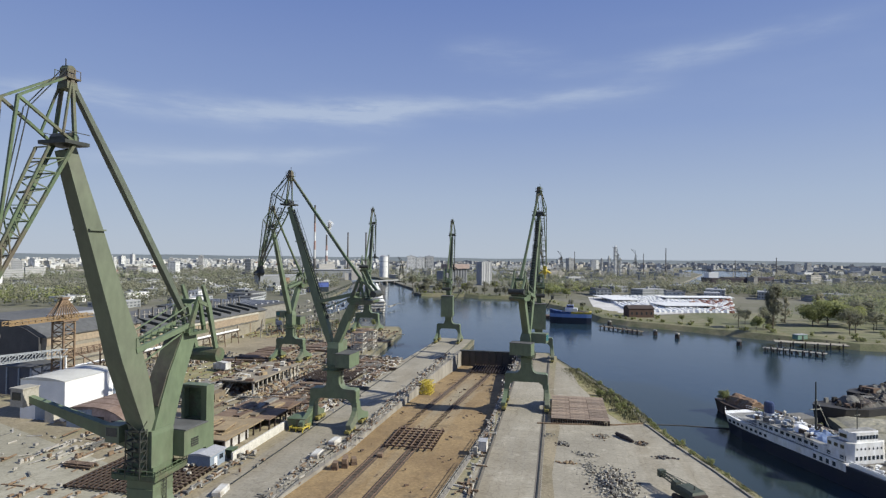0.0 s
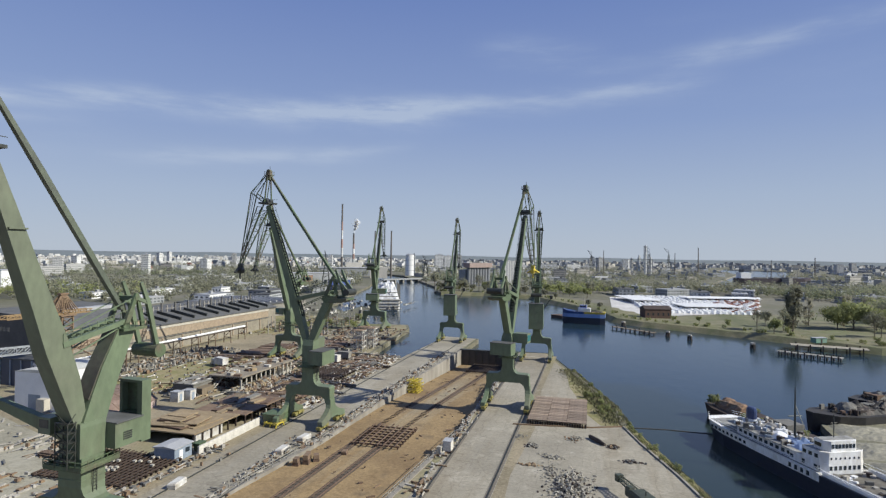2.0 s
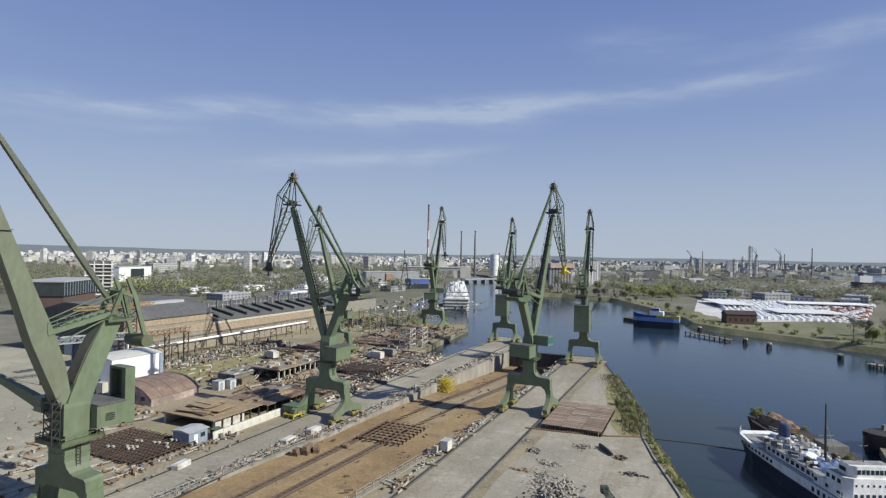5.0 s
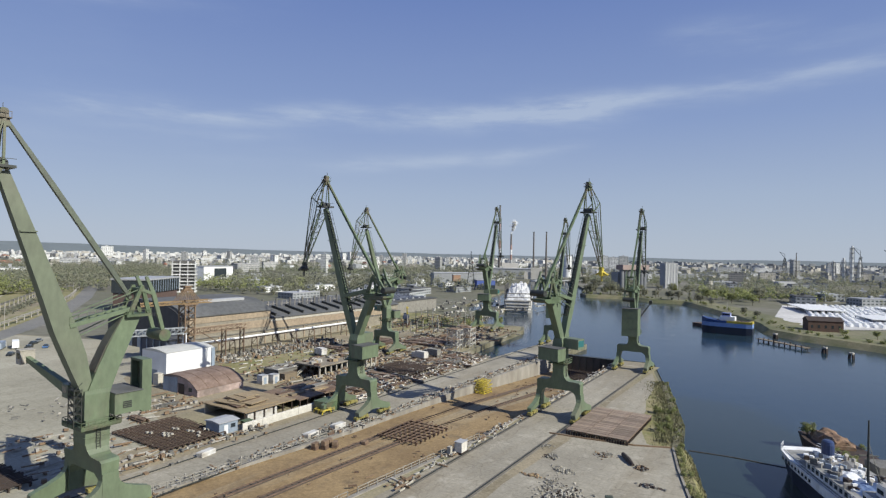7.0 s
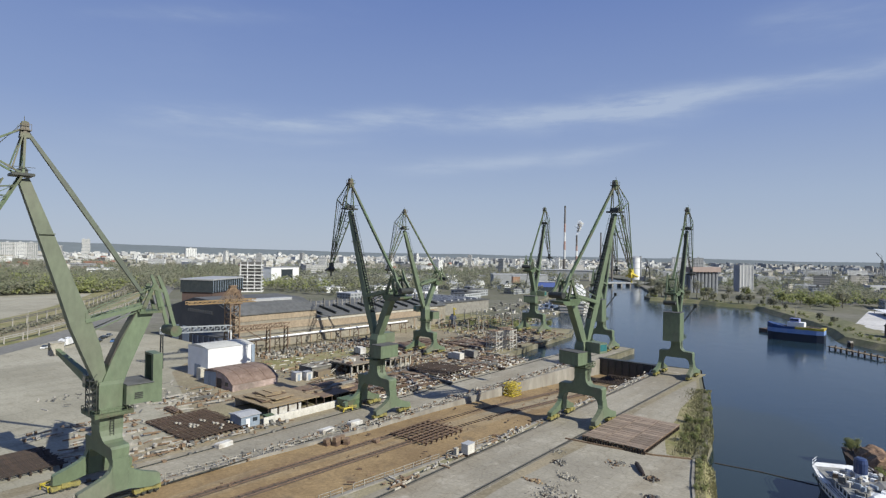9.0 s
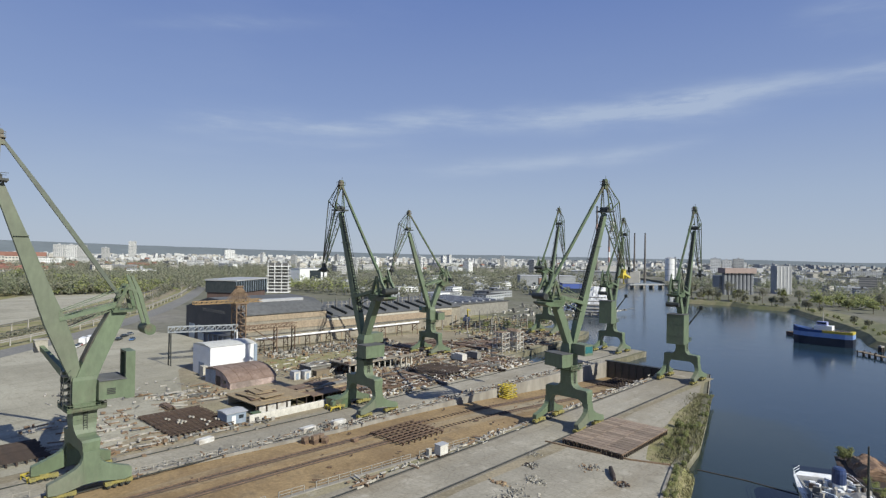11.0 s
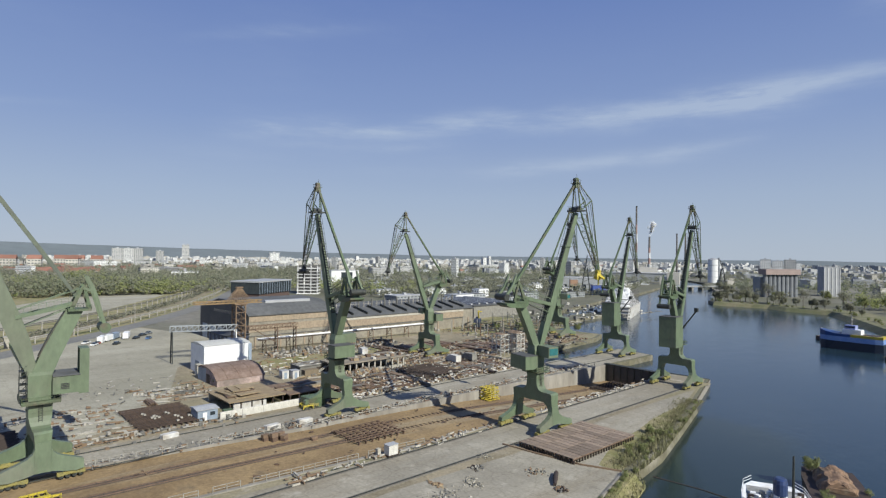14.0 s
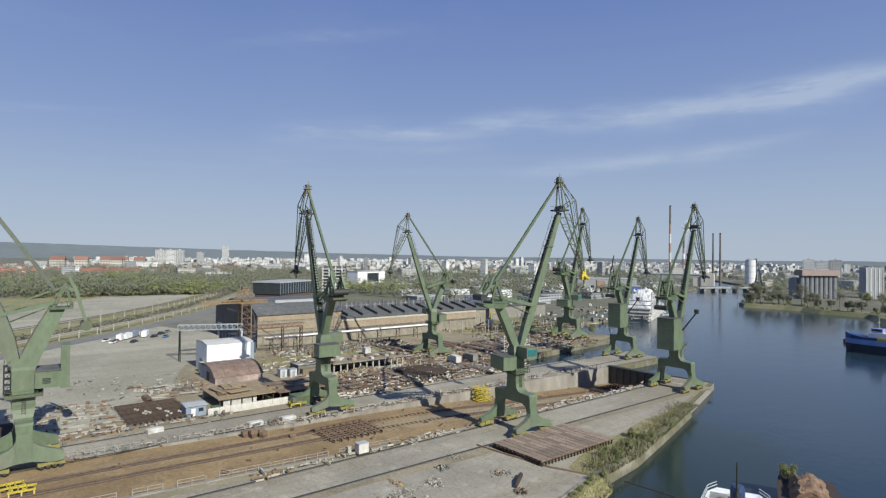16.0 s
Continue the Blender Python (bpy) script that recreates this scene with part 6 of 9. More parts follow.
def truss(bm, a, b, w, h, n, t=0.22):
    """A square lattice girder from a to b along y-like lines."""
    a, b = Vector(a), Vector(b)
    d = (b - a)
    side = Vector((d.y, -d.x, 0)).normalized() * w / 2
    up = Vector((0, 0, h))
    corner = [side, -side, side + up, -side + up]
    for c in corner:
        beam(bm, a + c, b + c, t)
    for k in range(n):
        p, q = a + d * k / n, a + d * (k + 1) / n
        for s in (side, -side):
            beam(bm, p + s, q + s + up, t * 0.7), beam(bm, p + s, p + s + up, t * 0.7)
        beam(bm, p + side + up, q - side + up, t * 0.6)
    return bm


cat = thing("pipe_gantry", yard(-140, 137), "pale blue steel truss gantry on tall legs", "gantry")
part("truss", truss(bmesh.new(), (-9.5, -22, 12.2), (0, 0, 12.2), 2.0, 2.0, 12), mat("pale_steel", (0.312, 0.335, 0.359), (0.234, 0.250, 0.265), 0.5, 0.6), cat)
for x, y in ((-9.2, -21.4), (-0.3, -0.6)):
    bm = bmesh.new()
    for q in (-0.9, 0.9):
        beam(bm, (q * 1.2, 0, 0), (q * 0.8, 0, 12.3), 0.35)
    for z in (3.5, 7.5):
        beam(bm, (-0.9, 0, z), (0.9, 0, z), 0.2)
    part("leg", bm, STEEL_DARK if x < -5 else WHITE, cat, at=pose(x, y, 0))
blue = thing("blue_hall", yard(-160, 142), "dark blue steel-framed bay beside the white shed", "hall")
part("wall", boxes((-9, 8, -5, 5, 0, 8)), mat("dark_blue_sheet", (0.039, 0.051, 0.086), (0.055, 0.062, 0.086), 0.3, 0.6), blue)
part("roof", boxes((-9.4, 8.4, -5.4, 5.4, 8, 8.4)), ROOF_GREY, blue)
for k in range(5):
    part("post", boxes((-8.9 + k * 4.2, -8.5 + k * 4.2, -5.3, -5.0, 0, 8)), BLUEGREY, blue)

og = thing("gantry_crane", yard(-142.6, 138.6), "rusty orange lattice gantry crane by the hall end", "gantry crane")
OCHRE = mat("rusty_ochre", (0.207, 0.144, 0.090), (0.140, 0.094, 0.062), 0.6, 0.8)
bm = bmesh.new()
for x in (-1.9, 1.9):
    for y in (-1.9, 1.9):
        beam(bm, (x, y, 0), (x, y, 22), 0.4)
for z in np.arange(0.6, 21.5, 2.6):
    for q in (-1.9, 1.9):
        beam(bm, (-1.9, q, z), (1.9, q, z), 0.2), beam(bm, (-1.9, q, z), (1.9, q, z + 2.6), 0.2)
        beam(bm, (q, -1.9, z), (q, 1.9, z), 0.2), beam(bm, (q, 1.9, z), (q, -1.9, z + 2.6), 0.2)
box(bm, -2.6, 2.6, -2.6, 2.6, 21.9, 22.3)
part("tower", bm, OCHRE, og, "rusty lattice tower")
part("jib", truss(bmesh.new(), (-1, -17, 22.4), (0.4, 9, 22.4), 2.4, 1.0, 14, 0.25), mat("jib_orange", (0.257, 0.176, 0.086), (0.187, 0.129, 0.070), 0.6, 0.8), og, "orange lattice jib")
for q in np.linspace(-4.6, 4.4, 10):
    for x in (-1.4, 1.4):
        bm = bmesh.new()
        beam(bm, (x, q, 23.2), (x * 0.2, q * 0.12, 28.6), 0.22)
        part("strut", bm, OCHRE, og)
part("head_plate", boxes((-0.8, 0.8, -1.4, 1.4, 28.3, 28.8)), OCHRE, og)
frame2 = thing("trestle_frame", yard(-144.4, 152), "rusty open steel frame beside the pipe bridge", "frame")
part("truss", truss(bmesh.new(), (0, -11, 11.0), (0, 13, 11.0), 2.4, 1.6, 10, 0.2), RUST, frame2)
for y in (3.6, 12):
    bm = bmesh.new()
    for q in (-1.2, 1.2):
        beam(bm, (q, y, 0), (q, y, 11.2), 0.35)
    for z in np.arange(1.5, 10, 2.4):
        beam(bm, (-1.2, y, z), (1.2, y, z + 2.4), 0.18)
    part("leg", bm, RUST, frame2)
bm = bmesh.new()
beam(bm, (0, 3.6, 5.0), (0, -6, 11.0), 0.3)
part("brace", bm, RUST, frame2)

mh = thing("material_handler", yard(-149, 281.5, 0.05, 30), "dark blue scrap handler with a yellow folded arm", "material handler")
DARK_BLUE = mat("machine_blue", (0.027, 0.039, 0.078), (0.047, 0.055, 0.086), 0.6, 0.6)
part("undercarriage", boxes((-1.9, 1.9, -2.4, 2.4, 0.4, 1.3)), IRON_DARK, mh)
for x in (-1.9, 1.9):
    bm = bmesh.new()
    loft(bm, [[(x + d, y, z) for y, z in ((-2.8, 0.3), (-2.4, 0), (2.4, 0), (2.8, 0.3), (2.5, 1.0), (-2.5, 1.0))] for d in (-0.4, 0.4)])
    part("track", bm, IRON_DARK, mh)
bm = bmesh.new()
loft(bm, [square(1.2, 1.2, 1.3), square(0.9, 0.9, 4.0)])
part("pedestal", bm, DARK_BLUE, mh)
bm = bmesh.new()
loft(bm, [square(1.6, 2.6, 4.0, 0, -0.6), square(1.6, 2.6, 5.6, 0, -0.6), square(1.3, 2.2, 6.2, 0, -0.7)])
part("engine_house", bm, DARK_BLUE, mh)
cabin_ = part("operator_cab", boxes((-1.6, -0.2, 2.0, 3.6, 4.4, 6.8)), DARK_BLUE, mh)
part("cab_window", boxes((-1.5, -0.3, 3.6, 3.64, 5.0, 6.6)), GLASS, cabin_)
bm = bmesh.new()
beam(bm, (0.6, 1.2, 5.4), (0.6, -1.5, 10.5), 0.7, 1.0, 0.5, 0.7)
beam(bm, (0.6, -1.5, 10.5), (0.6, 7.6, 9.2), 0.5, 0.8, 0.4, 0.5)
part("arm", bm, YELLOW, mh, "yellow folded arm")

# pale posts and low pipe frames on the rough ground beyond the hall
for k in range(26):
    p = thing("pale_post", yard(rnd.uniform(-168, -118), rnd.uniform(258, 350), 0.05), "thin pale concrete post on rough ground", "post", "pale posts beyond the hall")
    part("shaft", boxes((-0.16, 0.16, -0.16, 0.16, 0, rnd.uniform(4.5, 8.0))), PALE_JUNK, p)
for r, s0, s1 in ((-128, 262, 330), (-146, 268, 338)):
    pr = thing("pipe_trestle", yard(r, 0, 0.05), "low dark pipe trestle on short posts", "pipe trestle", "low pipe trestles")
    bm = bmesh.new()
    for z in (2.4, 3.4):
        beam(bm, (0, s0, z), (0, s1, z), 0.3)
    part("pipe", bm, STEEL_DARK, pr)
    q = mesh_of("post", boxes((-0.15, 0.15, -0.15, 0.15, 0, 3.6)), RUST)
    for k in range(12):
        part("post", q, None, pr, at=pose(0, s0 + (s1 - s0) * k / 11, 0))
scrap("yard_clutter", -172, -120, 255, 345, 170, "stacks and scrap on the rough ground beyond the hall", (PALE_JUNK, RUST, GREY_JUNK, PLANK), (0.5, 2.0), 1.4)
scrap("yard_clutter", -215, -130, 345, 470, 110, "far stacks, containers and pale sheds along the works bank", (PALE_BLOCK, GREY_JUNK, GREY_JUNK), (1.2, 3.6), 2.6, lane=9)

# ---- ships, jetties and banks ----
def hull(bm, stations, z0, z1):
    """A hull shell between two levels: y, half breadth low, half breadth high, sheer."""
    loops = []
    for y, a, b, sheer in stations:
        loops.append([(-a, y, z0), (a, y, z0), (b, y, z1 + sheer), (-b, y, z1 + sheer)])
    loft(bm, loops)


SHIP_WHITE = mat("ship_white", (0.74, 0.75, 0.76), (0.64, 0.645, 0.65), 0.5, 0.6, fine=1.5, third=(0.54, 0.52, 0.48), third_scale=0.35, stretch=(1, 1, 0.35), grainy=0.2)
NAVY_BLUE = mat("funnel_blue", (0.023, 0.043, 0.125), (0.039, 0.055, 0.109), 0.6, 0.4)
mat("worn_deck", (0.281, 0.281, 0.273), (0.156, 0.156, 0.148), 0.6, 0.8, fine=2.0)
ship = thing("passenger_ship", pose(70.5, 147.5, WATER_Z, 0, 0, 193.6), "old white passenger ship with a dark hull, moored", "ship")
ST = [(0, 1.6, 3.2, 0.5), (2, 3.0, 4.6, 0.35), (8, 4.6, 5.3, 0.1), (20, 5.3, 5.5, 0), (48, 5.3, 5.5, 0), (60, 4.2, 4.9, 0.4), (70, 1.8, 3.2, 1.1), (77, 0.15, 0.6, 1.8)]
bm = bmesh.new()
hull(bm, [(y, a, a + (b - a) * 0.6, s * 0.3) for y, a, b, s in ST], -0.6, 2.7)
part("hull", bm, NAVY, ship, "dark blue-black hull")
bm = bmesh.new()
hull(bm, [(y, a + (b - a) * 0.6, b, s) for y, a, b, s in ST[:4] + [(36.5, 5.3, 5.5, 0)]], 2.9, 4.5)
part("upper_hull", bm, SHIP_WHITE, ship, "white upper hull")
bm = bmesh.new()
hull(bm, [(y, a + (b - a) * 0.6, b, s) for y, a, b, s in [(36.52, 5.3, 5.5, 0)] + ST[4:]], 2.72, 4.2)
part("bow", bm, NAVY, ship, "dark blue-black bow")
part("foredeck", boxes((-4.4, 4.4, 37, 60, 4.2, 4.3)), mat("dirty_deck", (0.098, 0.090, 0.074), (0.164, 0.152, 0.129), 0.5, 0.85, fine=2.5), ship, "dirty brown-grey foredeck")
for k in range(40):
    part("deck_gear", boxes((-rnd.uniform(0.2, 0.9), 0.3, -rnd.uniform(0.2, 1.2), 0.3, 0, rnd.uniform(0.15, 0.8))), (IRON_DARK, GREY_JUNK, IRON_DARK, PALE_JUNK, WHITE)[k % 5], ship, at=pose(rnd.uniform(-3.6, 3.6), rnd.uniform(38.5, 56), 4.3, 0, 0, rnd.uniform(0, 90)))
for sx in (-1, 1):
    part("bulwark", boxes((-0.1, 0.1, 36.8, 50, 4.2, 5.1)), WHITE, ship, at=pose(sx * 4.9, 0, 0), label="white bulwark")
for sx in (-1, 1):
    for k in range(9):
        y = 4.0 + k * 1.5
        part("porthole", boxes((-0.06, 0.06, -0.35, 0.35, 3.4, 4.0)), GLASS, ship, at=pose(sx * (5.0 + 0.045 * k), y, 0, 0, 0, 0))
bm = bmesh.new()
loft(bm, [[(x * 1.0, y, z) for x, z in ((-4.2, 4.5), (4.2, 4.5), (4.2, 6.2), (-4.2, 6.2))] for y in (12, 30)])
part("deckhouse", bm, SHIP_WHITE, ship)
part("boat_deck", boxes((-4.7, 4.7, 9, 29, 6.2, 6.35)), MATS["worn_deck"], ship, "worn grey boat deck")
part("after_deck", boxes((-4.2, 4.2, 1.5, 12, 4.75, 4.85)), MATS["worn_deck"], ship, "worn grey after deck")
for sx in (-1, 1):
    for k in range(10):
        part("window", boxes((-0.05, 0.05, -0.45, 0.45, 4.95, 5.7)), GLASS, ship, at=pose(sx * 4.22, 13.2 + k * 1.6, 0))
for z0, z1, y0, y1, hx in ((4.2, 6.3, 28.5, 36.6, 4.8), (6.3, 8.3, 31.6, 36.6, 4.7), (8.3, 10.2, 33.2, 36.2, 3.6)):
    bm = bmesh.new()
    loft(bm, [[(-hx, y0, z), (hx, y0, z), (hx, y1 - 0.9, z), (hx * 0.72, y1, z), (-hx * 0.72, y1, z), (-hx, y1 - 0.9, z)] for z in (z0, z1)])
    part("bridge_tier", bm, SHIP_WHITE, ship)
    part("tier_deck", boxes((-hx + 0.12, hx - 0.12, y0 + 0.1, y1 - 0.9, z1, z1 + 0.06)), MATS["worn_deck"], ship)
    tall = 0.36 if z0 == 6.3 else 0.75
    for k in range(7):
        x = -hx * 0.62 + k * hx * 1.24 / 6
        part("bridge_window", boxes((-0.26 * tall / 0.75, 0.26 * tall / 0.75, 0, 0.06, 0, tall)), GLASS, ship, at=pose(x, y1, z1 - 1.3))
    for sx in (-1, 1):
        for k in range(3):
            part("bridge_window", boxes((-0.04, 0.04, -0.4, 0.4, 0, 0.7)), GLASS, ship, at=pose(sx * hx, y0 + 0.6 + (y1 - y0 - 2.2) * k / 2, z1 - 1.3))
bm = bmesh.new()
loft(bm, [[(1.0 * math.cos(a), 11.4 + 1.2 * math.sin(a) + (z - 5) * -0.08, z) for a in np.linspace(0, 2 * math.pi, 14, endpoint=False)] for z in (4.8, 7.6)])
part("funnel", bm, WHITE, ship)
bm = bmesh.new()
loft(bm, [[(1.05 * k * math.cos(a), 11.2 + 1.25 * k * math.sin(a), z) for a in np.linspace(0, 2 * math.pi, 14, endpoint=False)] for z, k in ((7.4, 1.0), (9.2, 1.0), (9.8, 0.88), (10.0, 0.6))])
part("funnel_top", bm, NAVY_BLUE, ship, "blue rounded funnel top")
bm = bmesh.new()
tube(bm, (0, 24.3, 6.2), (0, 24.3, 17.6), 0.26, 0.12)
beam(bm, (-1.6, 24.3, 11.6), (1.6, 24.3, 11.6), 0.14, 0.14)
beam(bm, (0, 24.3, 14), (0, 28, 8), 0.08)
part("mast", bm, STEEL_DARK, ship, "dark mast with a white crosstree")
part("tarpaulin", mound(5.6, 6.5, 1.5, 3), mat("blue_tarp", (0.078, 0.133, 0.281), (0.156, 0.211, 0.328), 0.5, 0.6), ship, "crumpled blue tarpaulin", pose(0.6, 27.0, 6.36))
part("tarpaulin", mound(6.0, 7.5, 1.2, 5), mat("grey_tarp", (0.156, 0.156, 0.156), (0.234, 0.226, 0.218), 0.4, 0.8), ship, "crumpled grey tarpaulin", pose(-0.4, 15.5, 6.36))
part("tarpaulin", mound(4.0, 6.0, 1.3, 8), WHITE, ship, "crumpled white sheeting", pose(1.2, 21.0, 6.36))
for sx in (-1, 1):
    # flat dark panel painted in for the shade of the open promenade
    part("gallery_opening", boxes((-0.06, 0.06, -3.4, 3.4, 4.75, 5.75)), GLASS, ship, "dark panel for the shaded open promenade", pose(sx * 4.72, 32.4, 0))
    for k in range(4):
        part("window", boxes((-0.05, 0.05, -0.35, 0.35, 3.2, 4.1)), GLASS, ship, at=pose(sx * 5.45, 29.4 + k * 1.5, 0))
part("side_deck", boxes((-5.2, 5.2, 9, 36, 4.52, 4.58)), MATS["worn_deck"], ship, "worn grey side deck")
for k in range(110):
    y, x = rnd.uniform(9, 28.4), rnd.uniform(-4, 4)
    part("deck_gear", boxes((-rnd.uniform(0.1, 0.6), 0.2, -rnd.uniform(0.1, 1.1), 0.2, 0, rnd.uniform(0.2, 1.1))), (WHITE, BLUEGREY, WHITE, PALE_JUNK, GREY_JUNK, IRON_DARK)[k % 6], ship, at=pose(x, y, 6.36, 0, 0, rnd.uniform(0, 90)))
for y, x, r in ((13.5, -2.0, 0.5), (16.0, 1.8, 0.4), (18.4, -1.2, 0.5), (20.6, 2.4, 0.45), (26.2, 0.6, 0.5)):
    bm = bmesh.new()
    tube(bm, (x, y, 6.36), (x, y, 7.9), r * 0.6, n=8)
    tube(bm, (x, y, 7.9), (x, y + 0.35, 8.2), r * 0.6, r * 0.7, n=8)
    part("ventilator", bm, PALE_JUNK, ship)
bm = bmesh.new()
for sx in (-1, 1):
    for (y0, a0, b0, s0), (y1, a1, b1, s1) in zip(ST, ST[1:]):
        for h in (0.5, 1.0):
            beam(bm, (sx * b0, y0, 4.5 + s0 + h), (sx * b1, y1, 4.5 + s1 + h), 0.06)
part("railing", bm, WHITE, ship)
mast2 = bmesh.new()
tube(mast2, (0, 34, 10.2), (0, 34, 14.6), 0.09)
beam(mast2, (-0.7, 34, 13.0), (0.7, 34, 13.0), 0.08)
part("signal_mast", mast2, STEEL_DARK, ship)

BOOM = bmesh.new()
for (a, b) in (((49, 150.5), (58, 150)), ((58, 150), (69, 147.6))):
    tube(BOOM, (*a, WATER_Z + 0.02), (*b, WATER_Z + 0.02), 0.13, n=6)
tagged(part("floating_boom", BOOM, IRON_DARK), "dark floating boom stretched across to the ship", "floating boom")

rb = thing("rusty_barge", pose(80.5, 153, WATER_Z, 0, 0, 193), "rusty hulk with brown tanks and weeds on deck", "barge")
bm = bmesh.new()
hull(bm, [(-14, 3.0, 4.2, 0.4), (-10, 4.4, 4.8, 0), (18, 4.4, 4.8, 0), (22, 3.0, 4.2, 0.5)], -0.5, 3.2)
part("hull", bm, IRON_DARK, rb)
for y in (-9, -4.5):
    bm = bmesh.new()
    loft(bm, [[(2.9 * k * math.cos(a), yy, 3.1 + 2.3 * k * math.sin(a)) for a in np.linspace(0, math.pi, 10)] for yy, k in ((-2.5, 0.8), (-2, 1), (2, 1), (2.5, 0.8))])
    bmesh.ops.subdivide_edges(bm, edges=bm.edges, cuts=2, use_grid_fill=True)
    for vert in bm.verts:
        vert.co += vert.normal * 0 + Vector((noise.noise(vert.co * 0.9), noise.noise(vert.co * 0.9 + Vector((9, y, 0))), noise.noise(vert.co * 0.7 + Vector((0, y, 5))))) * 0.7
    part("tank", bm, mat("rust_tank", (0.226, 0.144, 0.090), (0.117, 0.078, 0.055), 0.5, 0.9, fine=1.8, bump=0.4, third=(0.203, 0.172, 0.117), third_scale=0.25, grainy=0.6), rb, "crumpled rust-brown tank", at=pose(0, y, 0))
part("deckhouse", boxes((-2.2, 2.2, 10, 15, 3.2, 5.6)), GREY_JUNK, rb)
hk = thing("dark_hulk", pose(121, 164, WATER_Z, 0, 0, 110), "laid-up dark-hulled vessel behind the white ship", "ship")
bm = bmesh.new()
hull(bm, [(-32, 3.2, 4.5, 0.6), (-24, 5.2, 5.6, 0.1), (15, 5.2, 5.6, 0), (22, 3.4, 4.6, 0.4), (27, 0.4, 1.2, 0.9)], -0.5, 3.9)
part("hull", bm, mat("hulk_black", (0.017, 0.017, 0.019), (0.033, 0.030, 0.028), 0.4, 0.7, fine=1.5), hk)
part("deckhouse", boxes((-4, 4, -26, -14, 3.9, 6.1)), IRON_DARK, hk)
part("wheelhouse", boxes((-2.4, 2.4, -22, -17, 6.1, 7.6)), GREY_JUNK, hk)
part("hatch", boxes((-3.4, 3.4, -6, 6, 3.9, 5.0)), GREY_JUNK, hk)
part("hatch", boxes((-3.4, 3.4, 9, 16, 3.9, 5.0)), IRON_DARK, hk)
hk2 = thing("dark_hulk", pose(128, 177, WATER_Z, 0, 0, 112), "second laid-up dark vessel heaped with scrap", "ship")
bm = bmesh.new()
hull(bm, [(-28, 3.2, 4.5, 0.5), (-20, 5.0, 5.4, 0.1), (4, 5.0, 5.4, 0), (12, 0.4, 1.4, 0.8)], -0.5, 3.6)
part("hull", bm, MATS["hulk_black"], hk2)
part("deckhouse", boxes((-3.6, 3.6, -22, -13, 3.6, 5.8)), IRON_DARK, hk2)
part("winch", boxes((-2, 2, 0, 5, 3.6, 5.2)), RUST, hk2)
HULK = mat("hulk_black", (0.017, 0.017, 0.019), (0.033, 0.030, 0.028), 0.4, 0.7, fine=1.5)
for hull_, z0, y0, y1 in ((hk, 3.95, -28, 20), (hk2, 3.65, -24, 7)):
    for k in range(110):
        part("deck_gear", boxes((-rnd.uniform(0.1, 0.9), 0.2, -rnd.uniform(0.1, 1.4), 0.2, 0, rnd.uniform(0.3, 1.5))), (HULK, IRON_DARK, HULK, GREY_JUNK, HULK, IRON_DARK, HULK, RUST)[k % 8], hull_, at=pose(rnd.uniform(-3.4, 3.4), rnd.uniform(y0, y1), z0, 0, 0, rnd.uniform(-30, 30)))
    part("scrap_mound", mound(8.6, (y1 - y0) * 0.9, 2.6, z0, 0.7, 0.6), mat("black_scrap", (0.027, 0.027, 0.027), (0.058, 0.055, 0.051), 0.7, 0.8, fine=2.5, third=(0.125, 0.101, 0.086), third_scale=0.4), hull_, "dark heap of scrap on deck", pose(0, (y0 + y1) / 2, z0 - 0.1))
    part("scrap_mound", mound(5.5, 6.5, 3.0, z0 + 4, 0.6, 0.7), GREY_JUNK, hull_, "grey heap of scrap on deck", pose(0, y1 - 6, z0 - 0.1))
pon = thing("concrete_pontoon", pose(101, 131, WATER_Z, 0, 0, 165), "long pale concrete pontoon between moored vessels", "pontoon")
part("deck", boxes((-9, 9, -28, 22, -0.5, 1.9)), ground_mat("pontoon_concrete", ((0.183, 0.176, 0.129), (0.136, 0.133, 0.090), (0.098, 0.094, 0.066), (0.234, 0.222, 0.176)), 0.09, 0.5, 0.0, 0.5, 0.7), pon)
part("fender", boxes((-9.3, -9.0, -27, 21, 0.6, 1.4)), IRON_DARK, pon)
TARP = mat("khaki_cover", (0.281, 0.265, 0.211), (0.211, 0.203, 0.156), 0.4, 0.85, fine=1.5)
for y in (-16, -1, 13):
    part("tarpaulin", mound(15, 12.5, 1.6, y, 0.25), TARP, pon, "low khaki covered heap", pose(0, y, 1.88))

tug = thing("blue_workboat", pose(74.8, 380.5, WATER_Z, 0, 0, 76.4 + 0), "blue workboat with yellow and white bands and a white wheelhouse", "boat")
SB = [(-13.2, 2.6, 3.9, 0.2), (-10, 3.9, 4.3, 0), (6, 3.9, 4.3, 0.1), (11, 2.2, 3.6, 0.9), (14.0, 0.2, 1.2, 1.7)]
for z0, z1, k0, k1, m_, lab in ((-0.5, 4.2, 0.0, 0.55, NAVY, "dark blue lower hull"), (4.2, 6.6, 0.55, 0.85, mat("pale_blue_band", (0.156, 0.257, 0.530), (0.234, 0.328, 0.546), 0.4, 0.5), "pale blue band"), (6.6, 7.8, 0.85, 1.0, YELLOW, "yellow bulwark")):
    bm = bmesh.new()
    hull(bm, [(y, a + (b - a) * k0, a + (b - a) * k1, s * k1) for y, a, b, s in (SB[:2] + [(0, 3.9, 4.3, 0.05)] if m_ is YELLOW else SB)], z0, z1)
    part("hull_band", bm, m_, tug, lab)
part("deck", boxes((-3.2, 3.2, -12, 8, 7.8, 7.9)), IRON_DARK, tug)
bm = bmesh.new()
